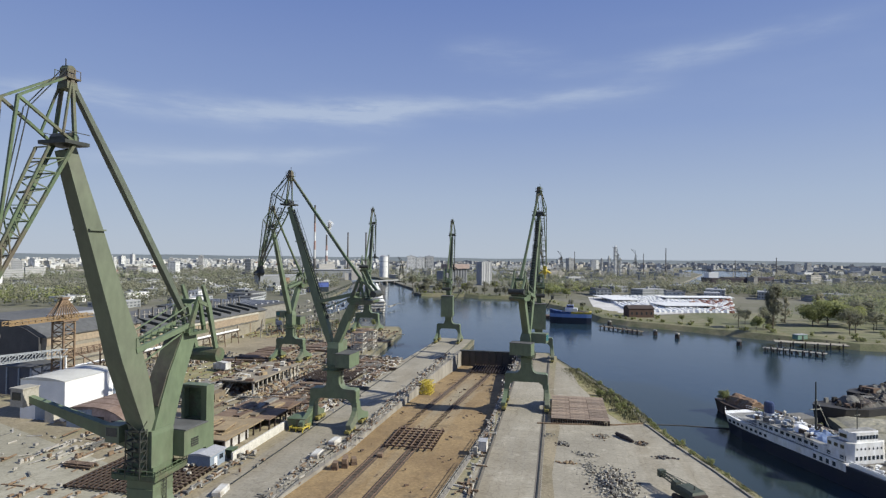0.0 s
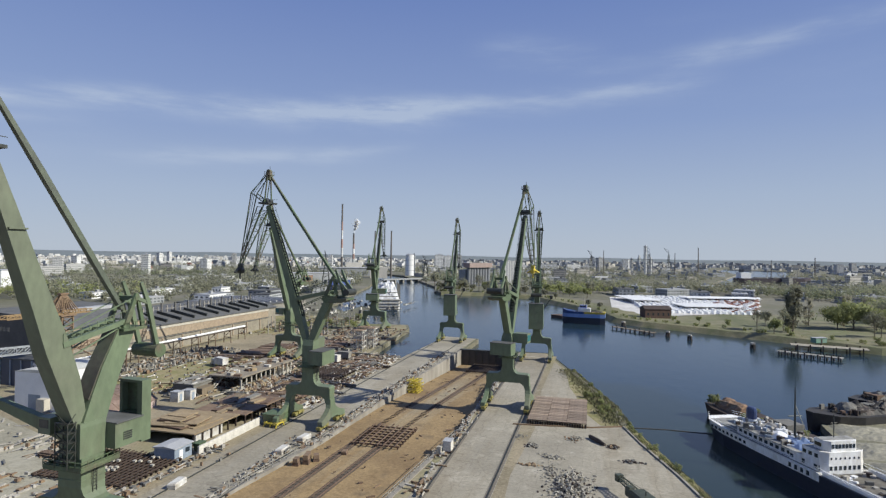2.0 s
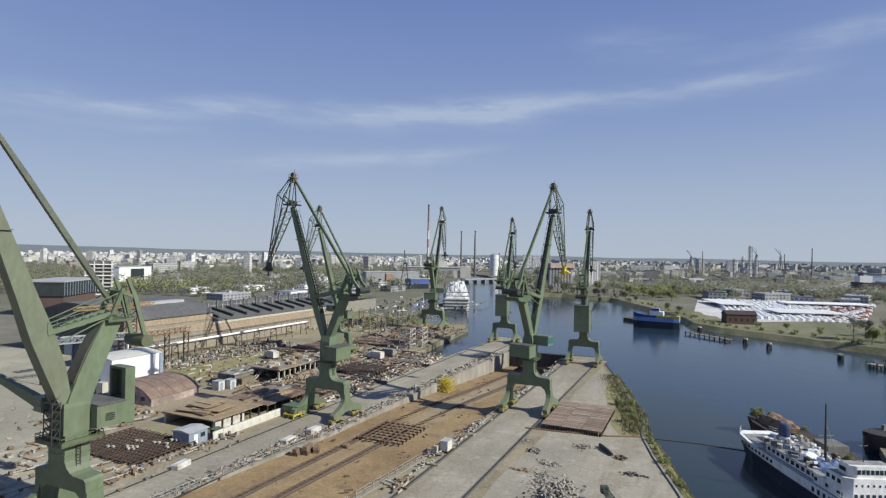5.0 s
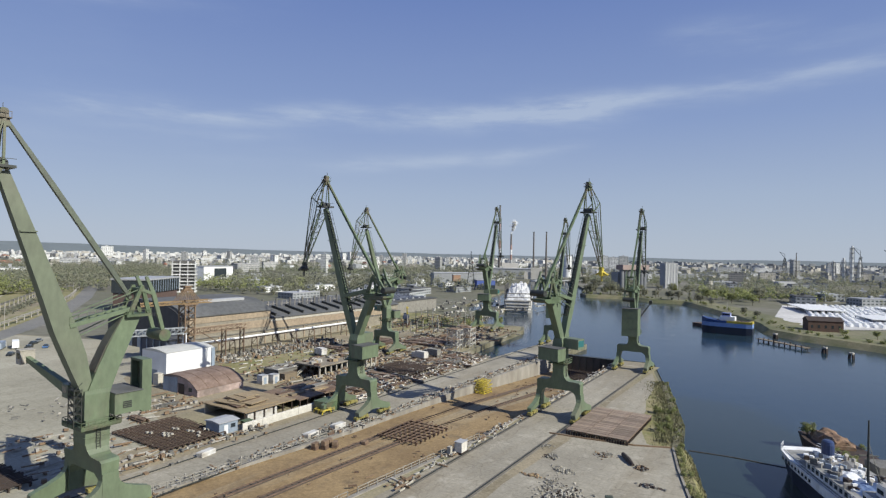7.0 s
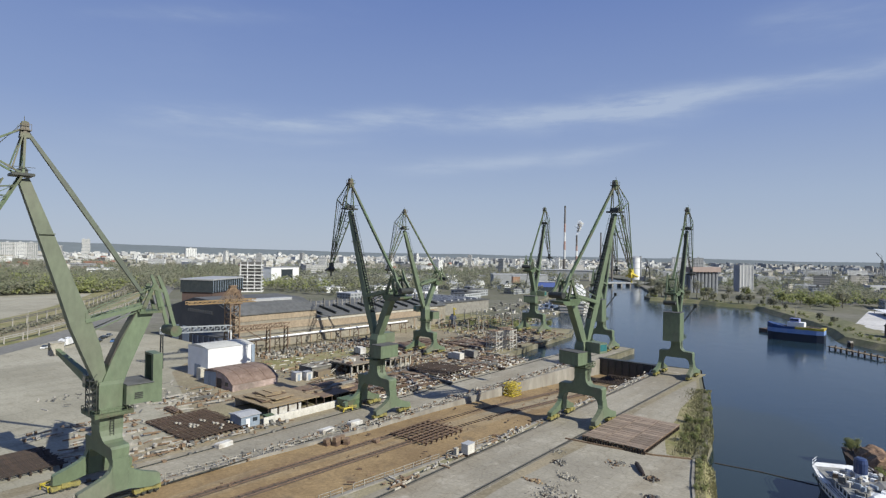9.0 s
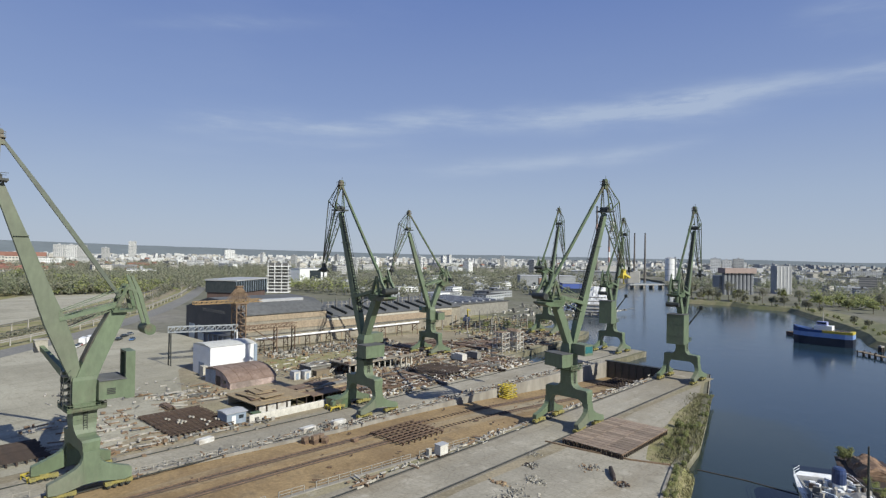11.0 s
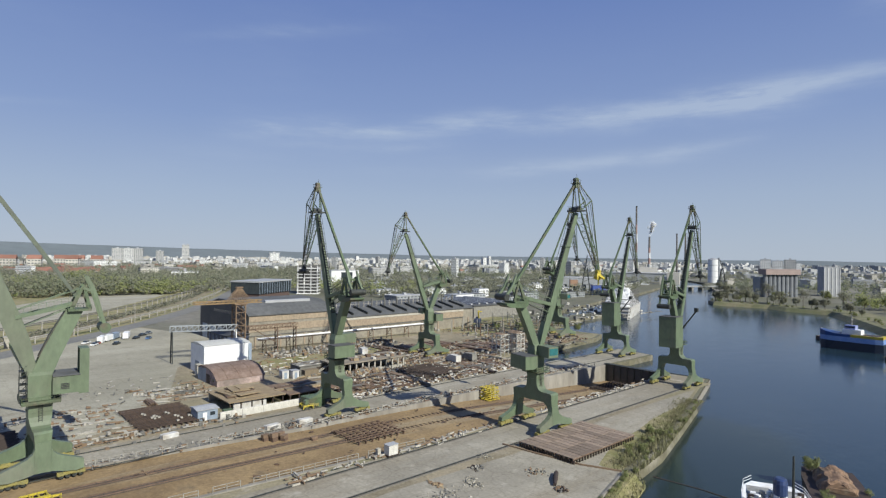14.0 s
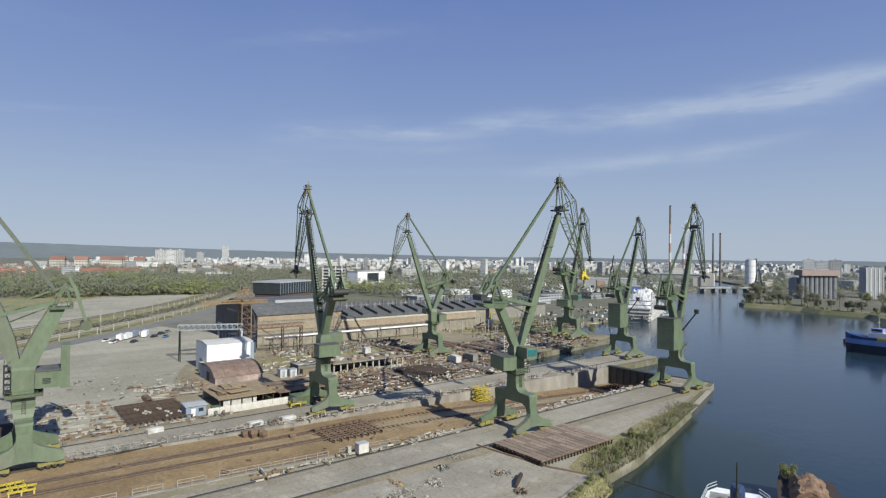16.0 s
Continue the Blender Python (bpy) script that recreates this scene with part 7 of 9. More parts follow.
hull(bm, [(y, a + (b - a) * 0.85, b, s) for y, a, b, s in [(0.02, 3.9, 4.3, 0.05)] + SB[2:]], 6.6, 7.8)
part("bow_bulwark", bm, BLUE, tug, "dark blue bulwark")
part("deckhouse", boxes((-2.6, 2.6, -4, 4, 7.9, 10.2)), WHITE, tug)
part("wheelhouse", boxes((-2.0, 2.0, -1.5, 3, 10.2, 12.2)), mat("blue_house", (0.195, 0.234, 0.484), (0.273, 0.296, 0.468), 0.5, 0.5), tug)
part("wheelhouse_window", boxes((-2.05, 2.05, -1.3, 2.8, 11.0, 11.8)), GLASS, tug)
bm = bmesh.new()
tube(bm, (0, 0.5, 12), (0, 0.5, 18.2), 0.22, 0.12)
beam(bm, (-1.3, 0.5, 15), (1.3, 0.5, 15), 0.2)
part("mast", bm, PALE_JUNK, tug)
part("stem_post", boxes((-0.4, 0.4, 13.4, 14.2, 2, 9.8)), PALE_JUNK, tug)
rp = thing("rusty_pontoon", pose(70, 405, WATER_Z, 0, 0, 40), "flat rust-red pontoon behind the workboat", "pontoon")
part("deck", boxes((-4, 4, -14, 16, -0.5, 2.0)), RUST, rp)

for x, y in ((112.2, 327.5), (119.8, 314.8), (141.5, 290.4), (98, 372)):
    d = thing("mooring_dolphin", pose(x, y, WATER_Z, 0, 0, rnd.uniform(0, 90)), "dark timber mooring dolphin with a pale cap in the river", "mooring dolphin", "mooring dolphins")
    for k in range(6):
        a = k * math.pi / 3
        bm = bmesh.new()
        tube(bm, (1.3 * math.cos(a), 1.3 * math.sin(a), -2), (0.8 * math.cos(a), 0.8 * math.sin(a), 2.2), 0.35, n=7)
        part("timber_post", bm, IRON_DARK, d)
    part("cap", boxes((-0.9, 0.9, -0.9, 0.9, 2.1, 2.9)), PALE_JUNK, d)


def jetty(x0, y0, x1, y1, width, top, label, deck_m, n):
    L = math.hypot(x1 - x0, y1 - y0)
    j = thing("jetty", pose(x0, y0, WATER_Z, 0, 0, math.degrees(math.atan2(-(x1 - x0), y1 - y0))), label, "jetty", "jetties")
    part("deck", boxes((-width / 2, width / 2, 0, L, top - 0.3, top)), deck_m, j)
    for k in range(n):
        for x in (-width / 2, width / 2):
            bm = bmesh.new()
            tube(bm, (x, L * (k + 0.5) / n, -2), (x, L * (k + 0.5) / n, top + rnd.uniform(0.1, 0.9)), 0.32, n=6)
            part("timber_post", bm, IRON_DARK, j)


jetty(88, 357, 106, 332, 3.5, 1.4, "old dark timber jetty on piles", TIMBER_DECK, 9)
jetty(146.5, 277, 166, 260.5, 4.5, 1.5, "timber jetty on dark piles by the bank", GREY_STACK, 10)
jetty(161, 294, 190, 282, 8, 2.3, "pale landing stage by the bank", SLAB, 6)

gc = thing("green_cabin", pose(177, 299, 0.3, 0, 0, 20), "small faded green cabin on the landing stage", "cabin")
part("body", boxes((-3.4, 3.4, -1.6, 1.6, 0, 2.4)), mat("faded_green", (0.125, 0.250, 0.187), (0.172, 0.265, 0.211), 0.5, 0.7), gc)
part("roof", boxes((-3.6, 3.6, -1.8, 1.8, 2.4, 2.55)), ROOF_PALE, gc)
part("door", boxes((-0.5, 0.5, -1.66, -1.6, 0.1, 2.0)), IRON_DARK, gc)
fr = thing("laid_up_freighter", pose(452, 925, 0, 0, 0, -84), "long dark freighter with a white bridge in the far basin", "ship")
bm = bmesh.new()
hull(bm, [(-58, 7, 9, 0.5), (-50, 9, 9.5, 0), (45, 9, 9.5, 0), (58, 1, 4, 2.0)], 0, 11)
part("hull", bm, mat("freighter_hull", (0.078, 0.058, 0.066), (0.051, 0.047, 0.058), 0.1, 0.6), fr)
part("bridge", boxes((-7, 7, -54, -38, 11, 20)), WHITE, fr, "white bridge house")
part("funnel", boxes((-2.5, 2.5, -52, -47, 20, 25)), NAVY, fr)
for y in (-20, 5, 28):
    part("hatch", boxes((-6, 6, y - 8, y + 8, 11, 12.6)), GREY_JUNK, fr)
    bm = bmesh.new()
    tube(bm, (0, y + 11, 11), (0, y + 11, 25), 0.6, 0.35)
    beam(bm, (0, y + 11, 13), (0, y, 22), 0.5)
    part("derrick", bm, PALE_JUNK, fr)

# grassy banks
def bank(name, line, wide, z_in, label, outward=1, mat_=GRASS, reach=3.2):
    bm = bmesh.new()
    pts = [Vector((*p, 0)) for p in line]
    dirs = [(b - a).normalized() for a, b in zip(pts, pts[1:])]
    side = [Vector((d.y, -d.x, 0)) * outward for d in ((u + v).normalized() for u, v in zip(dirs[:1] + dirs, dirs + dirs[-1:]))]
    for i in range(len(pts) - 1):
        a, b = pts[i], pts[i + 1]
        n = max(1, int((b - a).length / 6))
        for k in range(n):
            p, q = a.lerp(b, k / n), a.lerp(b, (k + 1) / n)
            np_, nq = side[i].lerp(side[i + 1], k / n), side[i].lerp(side[i + 1], (k + 1) / n)
            rows = []
            for w, z in ((-wide, 0.14), (-wide * 0.3, z_in), (reach * 0.3, z_in * 0.7), (reach, WATER_Z - 0.4)):
                rows.append((p + np_ * w + Vector((0, 0, z)), q + nq * w + Vector((0, 0, z))))
            for (a0, a1), (b0, b1) in zip(rows, rows[1:]):
                bm.faces.new([bm.verts.new(v) for v in (a0, a1, b1, b0)])
    bmesh.ops.remove_doubles(bm, verts=bm.verts, dist=0.05)
    for v in bm.verts:
        if v.co.z > WATER_Z:
            v.co.z += 0.35 * noise.noise(v.co * 0.21)
    return lay(name, bm, mat_, label, "bank")


bank("bank_near", [(57, 0), (53.6, 60), (50.4, 104), (48.6, 122), (46.6, 143.5)], 0.7, 0.1, "weedy earth slope below the quay kerb", mat_=VERGE, reach=3.4)
bank("bank_near", [(46.6, 143.5), (47.2, 160), (45.2, 184), (43.0, 208)], 1.3, 0.25, "weedy earth bank below the quay edge", mat_=RIVERWALL, reach=0.9)
bank("bank_far", FAR_BANK[5:-2], 26, 0.9, "grassy river bank with dry reeds", mat_=ground_mat("river_bank_grass", ((0.117, 0.125, 0.058), (0.176, 0.160, 0.094), (0.082, 0.090, 0.041), (0.226, 0.207, 0.148)), 0.08, 0.3, 0.0, 0.0, 0.7), reach=7.0)
lay("meadow", sheet([[(101, 425), (101, 392), (113, 373), (139, 352), (169, 320), (199, 287), (260, 264), (420, 235), (420, 380), (300, 420), (240, 440), (185, 440), (125, 400), (112, 470)]], 0.12), ground_mat("meadow_grass", ((0.117, 0.129, 0.062), (0.168, 0.156, 0.098), (0.090, 0.101, 0.048), (0.211, 0.195, 0.148)), 0.05, 0.12, 0.0, 0.0, 0.7), "spring meadow along the far bank", "meadow")
lay("meadow_pier", sheet([xy((-139, 300), (-120, 300), (-96, 318), (-120, 316), (-139, 342))], 0.07), GRASS, "grass strip on the far pier", "meadow")
lay("car_lot", sheet([[(112, 474), (136, 600), (286, 618), (264, 560), (236, 492), (205, 449), (122, 408)]], 0.18), mat("pale_lot", (0.55, 0.54, 0.53), (0.42, 0.41, 0.40), 0.05, 0.85, fine=0.4), "pale vehicle storage lot", "car lot")

# vehicles and white covers on the storage lot
bm_w, bm_r = bmesh.new(), bmesh.new()
for i in range(46):
    for k in range(24):
        x, y = 132 + i * 4.3 + k * 0.9, 440 + k * 7.2
        if x > 211 + 0.447 * (y - 437) or x < 118 + (y - 420) * 0.1 or y < 425 + (x - 185) * 0.35:
            continue
        tgt = bm_r if (x > 186 + (y - 437) * 0.3 and rnd.random() < 0.45) else bm_w
        m = pose(x, y, 0.19, 0, 0, rnd.uniform(-4, 4) + 8)
        L, W, H = rnd.uniform(2.1, 2.9), 1.0, rnd.uniform(1.3, 2.4)
        hexa(tgt, [m @ Vector(p) for p in square(W, L, 0)], [m @ Vector(p) for p in square(W * 0.8, L * 0.8, H)])
tagged(part("stored_vehicles", bm_w, WHITE), "dense rows of white stored vehicles", "vehicles", kind="stuff")
tagged(part("stored_vehicles", bm_r, ROOF_RED), "rows of red and dark stored vehicles", "vehicles", kind="stuff")
for x0, y0, w, d in ((165, 462, 46, 34), (138, 520, 26, 60), (200, 560, 70, 26)):
    tn = thing("white_canopy", pose(x0 + w / 2, y0 + d / 2, 0.18, 0, 0, 4), "large flat white canopy on the storage lot", "canopy", "white canopies")
    part("cover", boxes((-w / 2, w / 2, -d / 2, d / 2, 3.0, 3.4)), WHITE, tn)
    for sx in (-1, 1):
        for sy in (-1, 0, 1):
            part("post", boxes((sx * w / 2 * 0.95 - 0.15, sx * w / 2 * 0.95 + 0.15, sy * d / 2 * 0.95 - 0.15, sy * d / 2 * 0.95 + 0.15, 0, 3.0)), PALE_JUNK, tn)
bh = thing("brick_house", pose(127, 404, 0.1, 0, 0, 6), "dark brown brick house on the river bank", "house")
part("wall", boxes((-9, 9, -5, 5, 0, 6.2)), mat("dark_brick", (0.109, 0.066, 0.051), (0.078, 0.051, 0.039), 0.3, 0.9), bh)
bm = bmesh.new()
loft(bm, [[(x, -5.4, 6.2), (x, 5.4, 6.2), (x, 0, 8.4)] for x in (-9.4, 9.4)])
part("roof", bm, IRON_DARK, bh)
for k in range(5):
    part("window", boxes((-0.6, 0.6, -5.06, -5.0, 2.0, 3.8)), GLASS, bh, at=pose(-7 + 3.5 * k, 0, 0))


# ---- trees ----
def tree_kind(name, height, crown_r, crown_h, clumps, leaf, seed, trunk_r=0.28, size=0.55, low=0.3, slim=False):
    """Trunk with forking limbs and a crown of many small leaf tufts; returns the two meshes."""
    q = random.Random(seed)
    bm = bmesh.new()
    tube(bm, (0, 0, -0.2), (q.uniform(-0.3, 0.3), q.uniform(-0.3, 0.3), height * 0.62), trunk_r, trunk_r * 0.4, n=6)
    tips = []
    for k in range(11):
        z = height * (low + (0.72 if slim else 0.5) * k / 11)
        a = q.uniform(0, 2 * math.pi)
        L = crown_r * q.uniform(0.5, 0.95)
        tip = Vector((L * math.cos(a), L * math.sin(a), min(height * 0.95, z + height * q.uniform(0.12, 0.3))))
        tube(bm, (0, 0, max(0.4, z * 0.9)), tip, trunk_r * 0.38, trunk_r * 0.1, n=4)
        tips.append(tip)
        for _ in range(3):
            t2 = tip + Vector((q.gauss(0, 0.35), q.gauss(0, 0.35), q.uniform(0.1, 0.6))) * crown_r * 0.5
            tube(bm, tip.lerp(Vector((0, 0, z)), 0.3), t2, trunk_r * 0.16, trunk_r * 0.05, n=3)
            tips.append(t2)
    trunk = mesh_of(name + "_trunk", bm, BARK)
    bm = bmesh.new()
    tips.append(Vector((0, 0, height * 0.85)))
    for k in range(clumps):
        c = q.choice(tips)
        p = c + Vector((q.gauss(0, 0.22), q.gauss(0, 0.22), q.gauss(0, 0.16))) * crown_r
        if slim:
            p.x, p.y = p.x * 0.6, p.y * 0.6
        s = size * q.uniform(0.6, 1.4)
        u = (Vector((q.gauss(0, 0.45), q.gauss(0, 0.45), 0.5 + q.gauss(0, 0.4))) + Vector((p.x, p.y, (p.z - height * 0.6) * 0.7)).normalized() * 0.8).normalized()
        v = u.orthogonal().normalized()
        w = u.cross(v)
        a = q.uniform(0, 3)
        v, w = v * math.cos(a) + w * math.sin(a), w * math.cos(a) - v * math.sin(a)
        bm.faces.new([bm.verts.new(p + d * s) for d in (v, w * 0.8 + u * 0.2, -v * 0.9, -w * 0.7 - u * 0.2)])
    me = bpy.data.meshes.new(name + "_crown")
    bm.to_mesh(me)
    bm.free()
    me.materials.append(leaf)
    return trunk, me


TREES = {
    "budding": tree_kind("budding", 11, 3.6, 7, 2600, LEAF_BARE, 1, size=0.30),
    "bare": tree_kind("bare", 13, 4.2, 8, 1100, LEAF_BARE, 2, size=0.26),
    "fresh": tree_kind("fresh", 9, 3.4, 6, 2600, LEAF_FRESH, 3, size=0.30),
    "poplar": tree_kind("poplar", 24, 4.6, 20, 1900, LEAF_PALE, 4, 0.4, 0.34, -0.06, True),
    "dark": tree_kind("dark", 10, 3.6, 7, 1600, LEAF_DARK, 5, size=0.34),
    "column": tree_kind("column", 25, 6.4, 22, 5200, LEAF_BARE, 14, 0.4, 0.42, -0.05, True),
    "willow": tree_kind("willow", 14, 6.6, 11, 5200, LEAF_FRESH, 15, 0.4, 0.42, 0.12),
    "bush": tree_kind("bush", 3.2, 1.7, 2.4, 900, LEAF_FRESH, 6, 0.06, 0.15, 0.1),
}
TREE_LABEL = {"column": "tall dense columnar poplar in brown bud", "willow": "broad willow in pale green leaf", "budding": "budding deciduous tree with thin brown-green crown", "bare": "nearly bare spring tree with fine twigs", "fresh": "tree in fresh yellow-green leaf", "poplar": "tall slim bare poplar by the river", "dark": "dense dark green tree", "bush": "low yellow-green bush on the bank"}


def tree(kind, x, y, z=0.0, s=1.0):
    t = thing("bush" if kind == "bush" else "tree", pose(x, y, z, 0, 0, rnd.uniform(0, 360)) @ Matrix.Diagonal((s, s, s * rnd.uniform(0.9, 1.15), 1)), TREE_LABEL[kind], "bush" if kind == "bush" else "tree", kind + " trees")
    part("trunk", TREES[kind][0], None, t)
    part("crown", TREES[kind][1], None, t)


for x, y, k, s in ((168, 345, "bare", 0.9), (184, 337, "column", 1.0), (212, 374, "poplar", 0.9), (206, 377, "poplar", 0.85), (168, 325, "fresh", 0.85), (220, 358, "willow", 0.95), (231, 361, "willow", 1.05), (241, 356, "willow", 0.9), (218, 322, "bare", 1.0), (224, 326, "budding", 1.0), (250, 362, "budding", 1.2), (262, 345, "fresh", 1.0), (275, 352, "poplar", 0.8), (290, 338, "bare", 1.1), (232, 372, "poplar", 0.85), (300, 360, "budding", 1.2), (318, 340, "fresh", 1.1), (335, 350, "budding", 1.3), (260, 395, "poplar", 0.8), (285, 400, "budding", 1.2), (145, 372, "fresh", 0.45), (133, 385, "bush", 1.1), (158, 362, "bush", 1.2), (178, 332, "bush", 1.1), (205, 300, "bush", 1.0), (225, 305, "bush", 1.3)):
    tree(k, x, y, 0.2, s)
bank_line = [(99, 425), (100, 392), (112, 372), (138, 350), (168, 318), (198, 285), (260, 262), (420, 230)]
for k in range(70):
    i = min(k // 10, 6)
    u = rnd.random()
    (x0, y0), (x1, y1) = bank_line[i], bank_line[i + 1]
    tree("bush", x0 + (x1 - x0) * u + rnd.uniform(1, 8), y0 + (y1 - y0) * u + rnd.uniform(1, 8), 0.5, rnd.uniform(0.25, 0.8))
for _ in range(34):
    s = rnd.uniform(84, 212)
    x = float(np.interp(s, [60, 104, 122, 143.5, 160, 184, 208], [53.6, 50.4, 48.6, 46.6, 47.2, 45.2, 43.0]))
    tree("bush", x + rnd.uniform(-0.6, 0.9), s, 0.0, rnd.uniform(0.16, 0.42))
for _ in range(12):
    tree("bush", rnd.uniform(41.5, 46), rnd.uniform(146, 176), 0.0, rnd.uniform(0.3, 0.65))
tree("fresh", 75, 164, 0.0, 0.36), tree("bush", 79, 160, 0.7, 0.5), tree("bush", 84, 158, 0.7, 0.4)
for k in range(9):
    p = pose(80.5, 153, 0, 0, 0, 193) @ Vector((rnd.uniform(-3, 3), 0.5 + k * 1.9, 0))
    tree("bush", p.x, p.y, 0.85, rnd.uniform(0.3, 0.6))
for x, y in ((-60, 745), (-35, 655), (-20, 660), (0, 650), (30, 640), (60, 640), (75, 620), (95, 600), (110, 580), (90, 640), (120, 620), (-66, 700), (45, 690)):
    tree(rnd.choice(("budding", "fresh", "bare")), x, y, 0, rnd.uniform(0.9, 1.5))
for r, s in ((-118, 300), (-124, 310), (-130, 318), (-108, 322), (-134, 300), (-142, 290), (-128, 330)):
    p = spot(r, s)
    tree("bush", p.x, p.y, 0.05, rnd.uniform(0.8, 1.4))

for i in range(3, 11):
    (x0, y0), (x1, y1) = FAR_BANK[i], FAR_BANK[i + 1]
    for k in range(7):
        f = (k + rnd.random()) / 7
        tree(rnd.choice(("bush", "bush", "budding")), x0 + (x1 - x0) * f + rnd.uniform(0, 6), y0 + (y1 - y0) * f + rnd.uniform(3, 9), 0.4, rnd.uniform(0.45, 0.9))
# belt of spring trees on the right bank behind the storage lot
for _ in range(60):
    x, y = rnd.uniform(178, 470), rnd.uniform(330, 470)
    if y < 300 + (230 - x) * 0.55 or (x < 300 and y > 440) or (x < 215 and y > 372) or (x < 340 and y > 372 + (x - 178) * 0.45):
        continue
    tree(rnd.choice(("budding", "budding", "bare", "fresh", "poplar")), x, y, 0.1, rnd.uniform(0.6, 1.1))

# tufts of weeds on the near bank and quay edge
bm = bmesh.new()
for _ in range(14000):
    s = rnd.uniform(62, 213)
    line = float(np.interp(s, [60, 104, 122, 143.5, 160, 184, 208], [53.6, 50.4, 48.6, 46.6, 47.2, 45.2, 43.0]))
    off = rnd.uniform(-0.7, 3.0) if s < 145 else min(rnd.gauss(-1.6, 1.9), 1.0)
    if rnd.random() < 0.5 and 143 < s < 176:
        off = rnd.uniform(-5.5, 0.6)
    x, z = line + off, float(np.interp(off, [0, 1.0, 3.4], [0.15, 0.05, -2.3])) if s < 145 else 0.25
    h, w, a = rnd.uniform(0.05, 1.0 if 146 < s < 172 else 0.4), rnd.uniform(0.06, 0.2), rnd.uniform(0, math.pi)
    p = Vector((x, s, z - 0.4))
    d = Vector((math.cos(a), math.sin(a), 0)) * w
    bm.faces.new([bm.verts.new(v) for v in (p - d, p + d, p + d * 0.3 + Vector((rnd.uniform(-0.2, 0.2), rnd.uniform(-0.2, 0.2), h + 0.4)))])
me = bpy.data.meshes.new("weeds")
bm.to_mesh(me)
bm.free()
me.materials.append(mat("weeds", (0.133, 0.139, 0.062), (0.195, 0.178, 0.109), 0.4, 0.9, fine=3))
tagged(new("weeds", me), "dry and fresh weeds along the quay edge", "weeds", kind="stuff")

# ---- town, works and hills beyond ----
FAR_GLASS = mat("block_glass", (0.078, 0.090, 0.101), (0.117, 0.129, 0.140), 0.5, 0.15)


def block_kind(name, w, d, storeys, wall, roof, pitched=False, bays=6):
    """A far block: wall, roof and one dark window row a storey, front and sides."""
    h = storeys * 2.9 + 0.6
    items = [("wall", mesh_of(name + "_wall", boxes((-w / 2, w / 2, -d / 2, d / 2, 0, h)), wall))]
    bm = bmesh.new()
    if pitched:
        loft(bm, [[(x, -d / 2 - 0.4, h), (x, d / 2 + 0.4, h), (x, 0, h + d * 0.36)] for x in (-w / 2 - 0.3, w / 2 + 0.3)])
    else:
        box(bm, -w / 2 - 0.2, w / 2 + 0.2, -d / 2 - 0.2, d / 2 + 0.2, h, h + 0.5)
        box(bm, -2, 2, -2, 2, h + 0.5, h + 2.6)
    items.append(("roof", mesh_of(name + "_roof", bm, roof)))
    nd = max(2, round(d / (w / bays)))
    bm = bmesh.new()
    for k in range(storeys):
        z0, z1 = 1.2 + 2.9 * k, 2.5 + 2.9 * k
        for sg in (-1, 1):
            for i in range(bays):
                x, hw = -w / 2 + w * (i + 0.5) / bays, w / bays * 0.27
                box(bm, x - hw, x + hw, sg * d / 2 - 0.08, sg * d / 2 + 0.08, z0, z1)
            for i in range(nd):
                y, hw = -d / 2 + d * (i + 0.5) / nd, d / nd * 0.25
                box(bm, sg * w / 2 - 0.08, sg * w / 2 + 0.08, y - hw, y + hw, z0, z1)
    items.append(("window_grid", mesh_of(name + "_windows", bm, FAR_GLASS)))
    return items


WALL_WARM = mat("warm_block_wall", (0.460, 0.440, 0.400), (0.380, 0.365, 0.330), 0.1, 0.85, spread=0.2)
# the second grey is lifted and blued in place of distance haze
WALL_GREY = mat("grey_block_wall", (0.335, 0.352, 0.372), (0.262, 0.276, 0.290), 0.1, 0.85, spread=0.2)
KINDS = {
    "tower_block": (block_kind("tower", 20, 16, 11, WALL_PALE, ROOF_PALE), "tall pale residential tower block", "apartment block"),
    "slab_block": (block_kind("slab", 60, 12, 5, WALL_PALE, ROOF_PALE, bays=14), "long pale five-storey apartment block", "apartment block"),
    "warm_block": (block_kind("warm", 34, 13, 5, WALL_WARM, ROOF_GREY, bays=9), "cream apartment block with rows of windows", "apartment block"),
    "town_house": (block_kind("house", 15, 11, 3, WALL_WARM, ROOF_RED, True, 4), "town house with a steep red roof", "house"),
    "works_hall": (block_kind("works", 46, 26, 2, WALL_GREY, ROOF_PALE, bays=8), "low grey works hall with a pale roof", "works hall"),
    "white_hall": (block_kind("white", 40, 22, 2, WHITE, ROOF_PALE, bays=6), "low white works hall", "works hall"),
    "dark_hall": (block_kind("dark", 52, 24, 2, WALL_GREY, ROOF_GREY, bays=9), "low grey hall with a dark roof", "works hall"),
}


def building(kind, x, y, turn=0.0, s=1.0, sz=1.0):
    items, label, cat_ = KINDS[kind]
    b = thing(kind, pose(x, y, 0, 0, 0, turn) @ Matrix.Diagonal((s, s, sz, 1)), label, cat_, kind.replace("_", " ") + "s")
    for name, me in items:
        p = part(name, me, None, b)
        if name == "window_grid":
            tagged(p, "rows of small dark windows", kind="stuff")
    return b




def inside(x, y, poly):
    hit = False
    for (x0, y0), (x1, y1) in zip(poly, poly[1:] + poly[:1]):
        if (y0 > y) != (y1 > y) and x < (x1 - x0) * (y - y0) / (y1 - y0) + x0:
            hit = not hit
    return hit


def free(x, y, margin=30):
    for dx, dy in ((0, 0), (margin, 0), (-margin, 0), (0, margin), (0, -margin)):
        if inside(x + dx, y + dy, RIVER) or inside(x + dx, y + dy, BASIN):
            return False
    return True


town = random.Random(5)
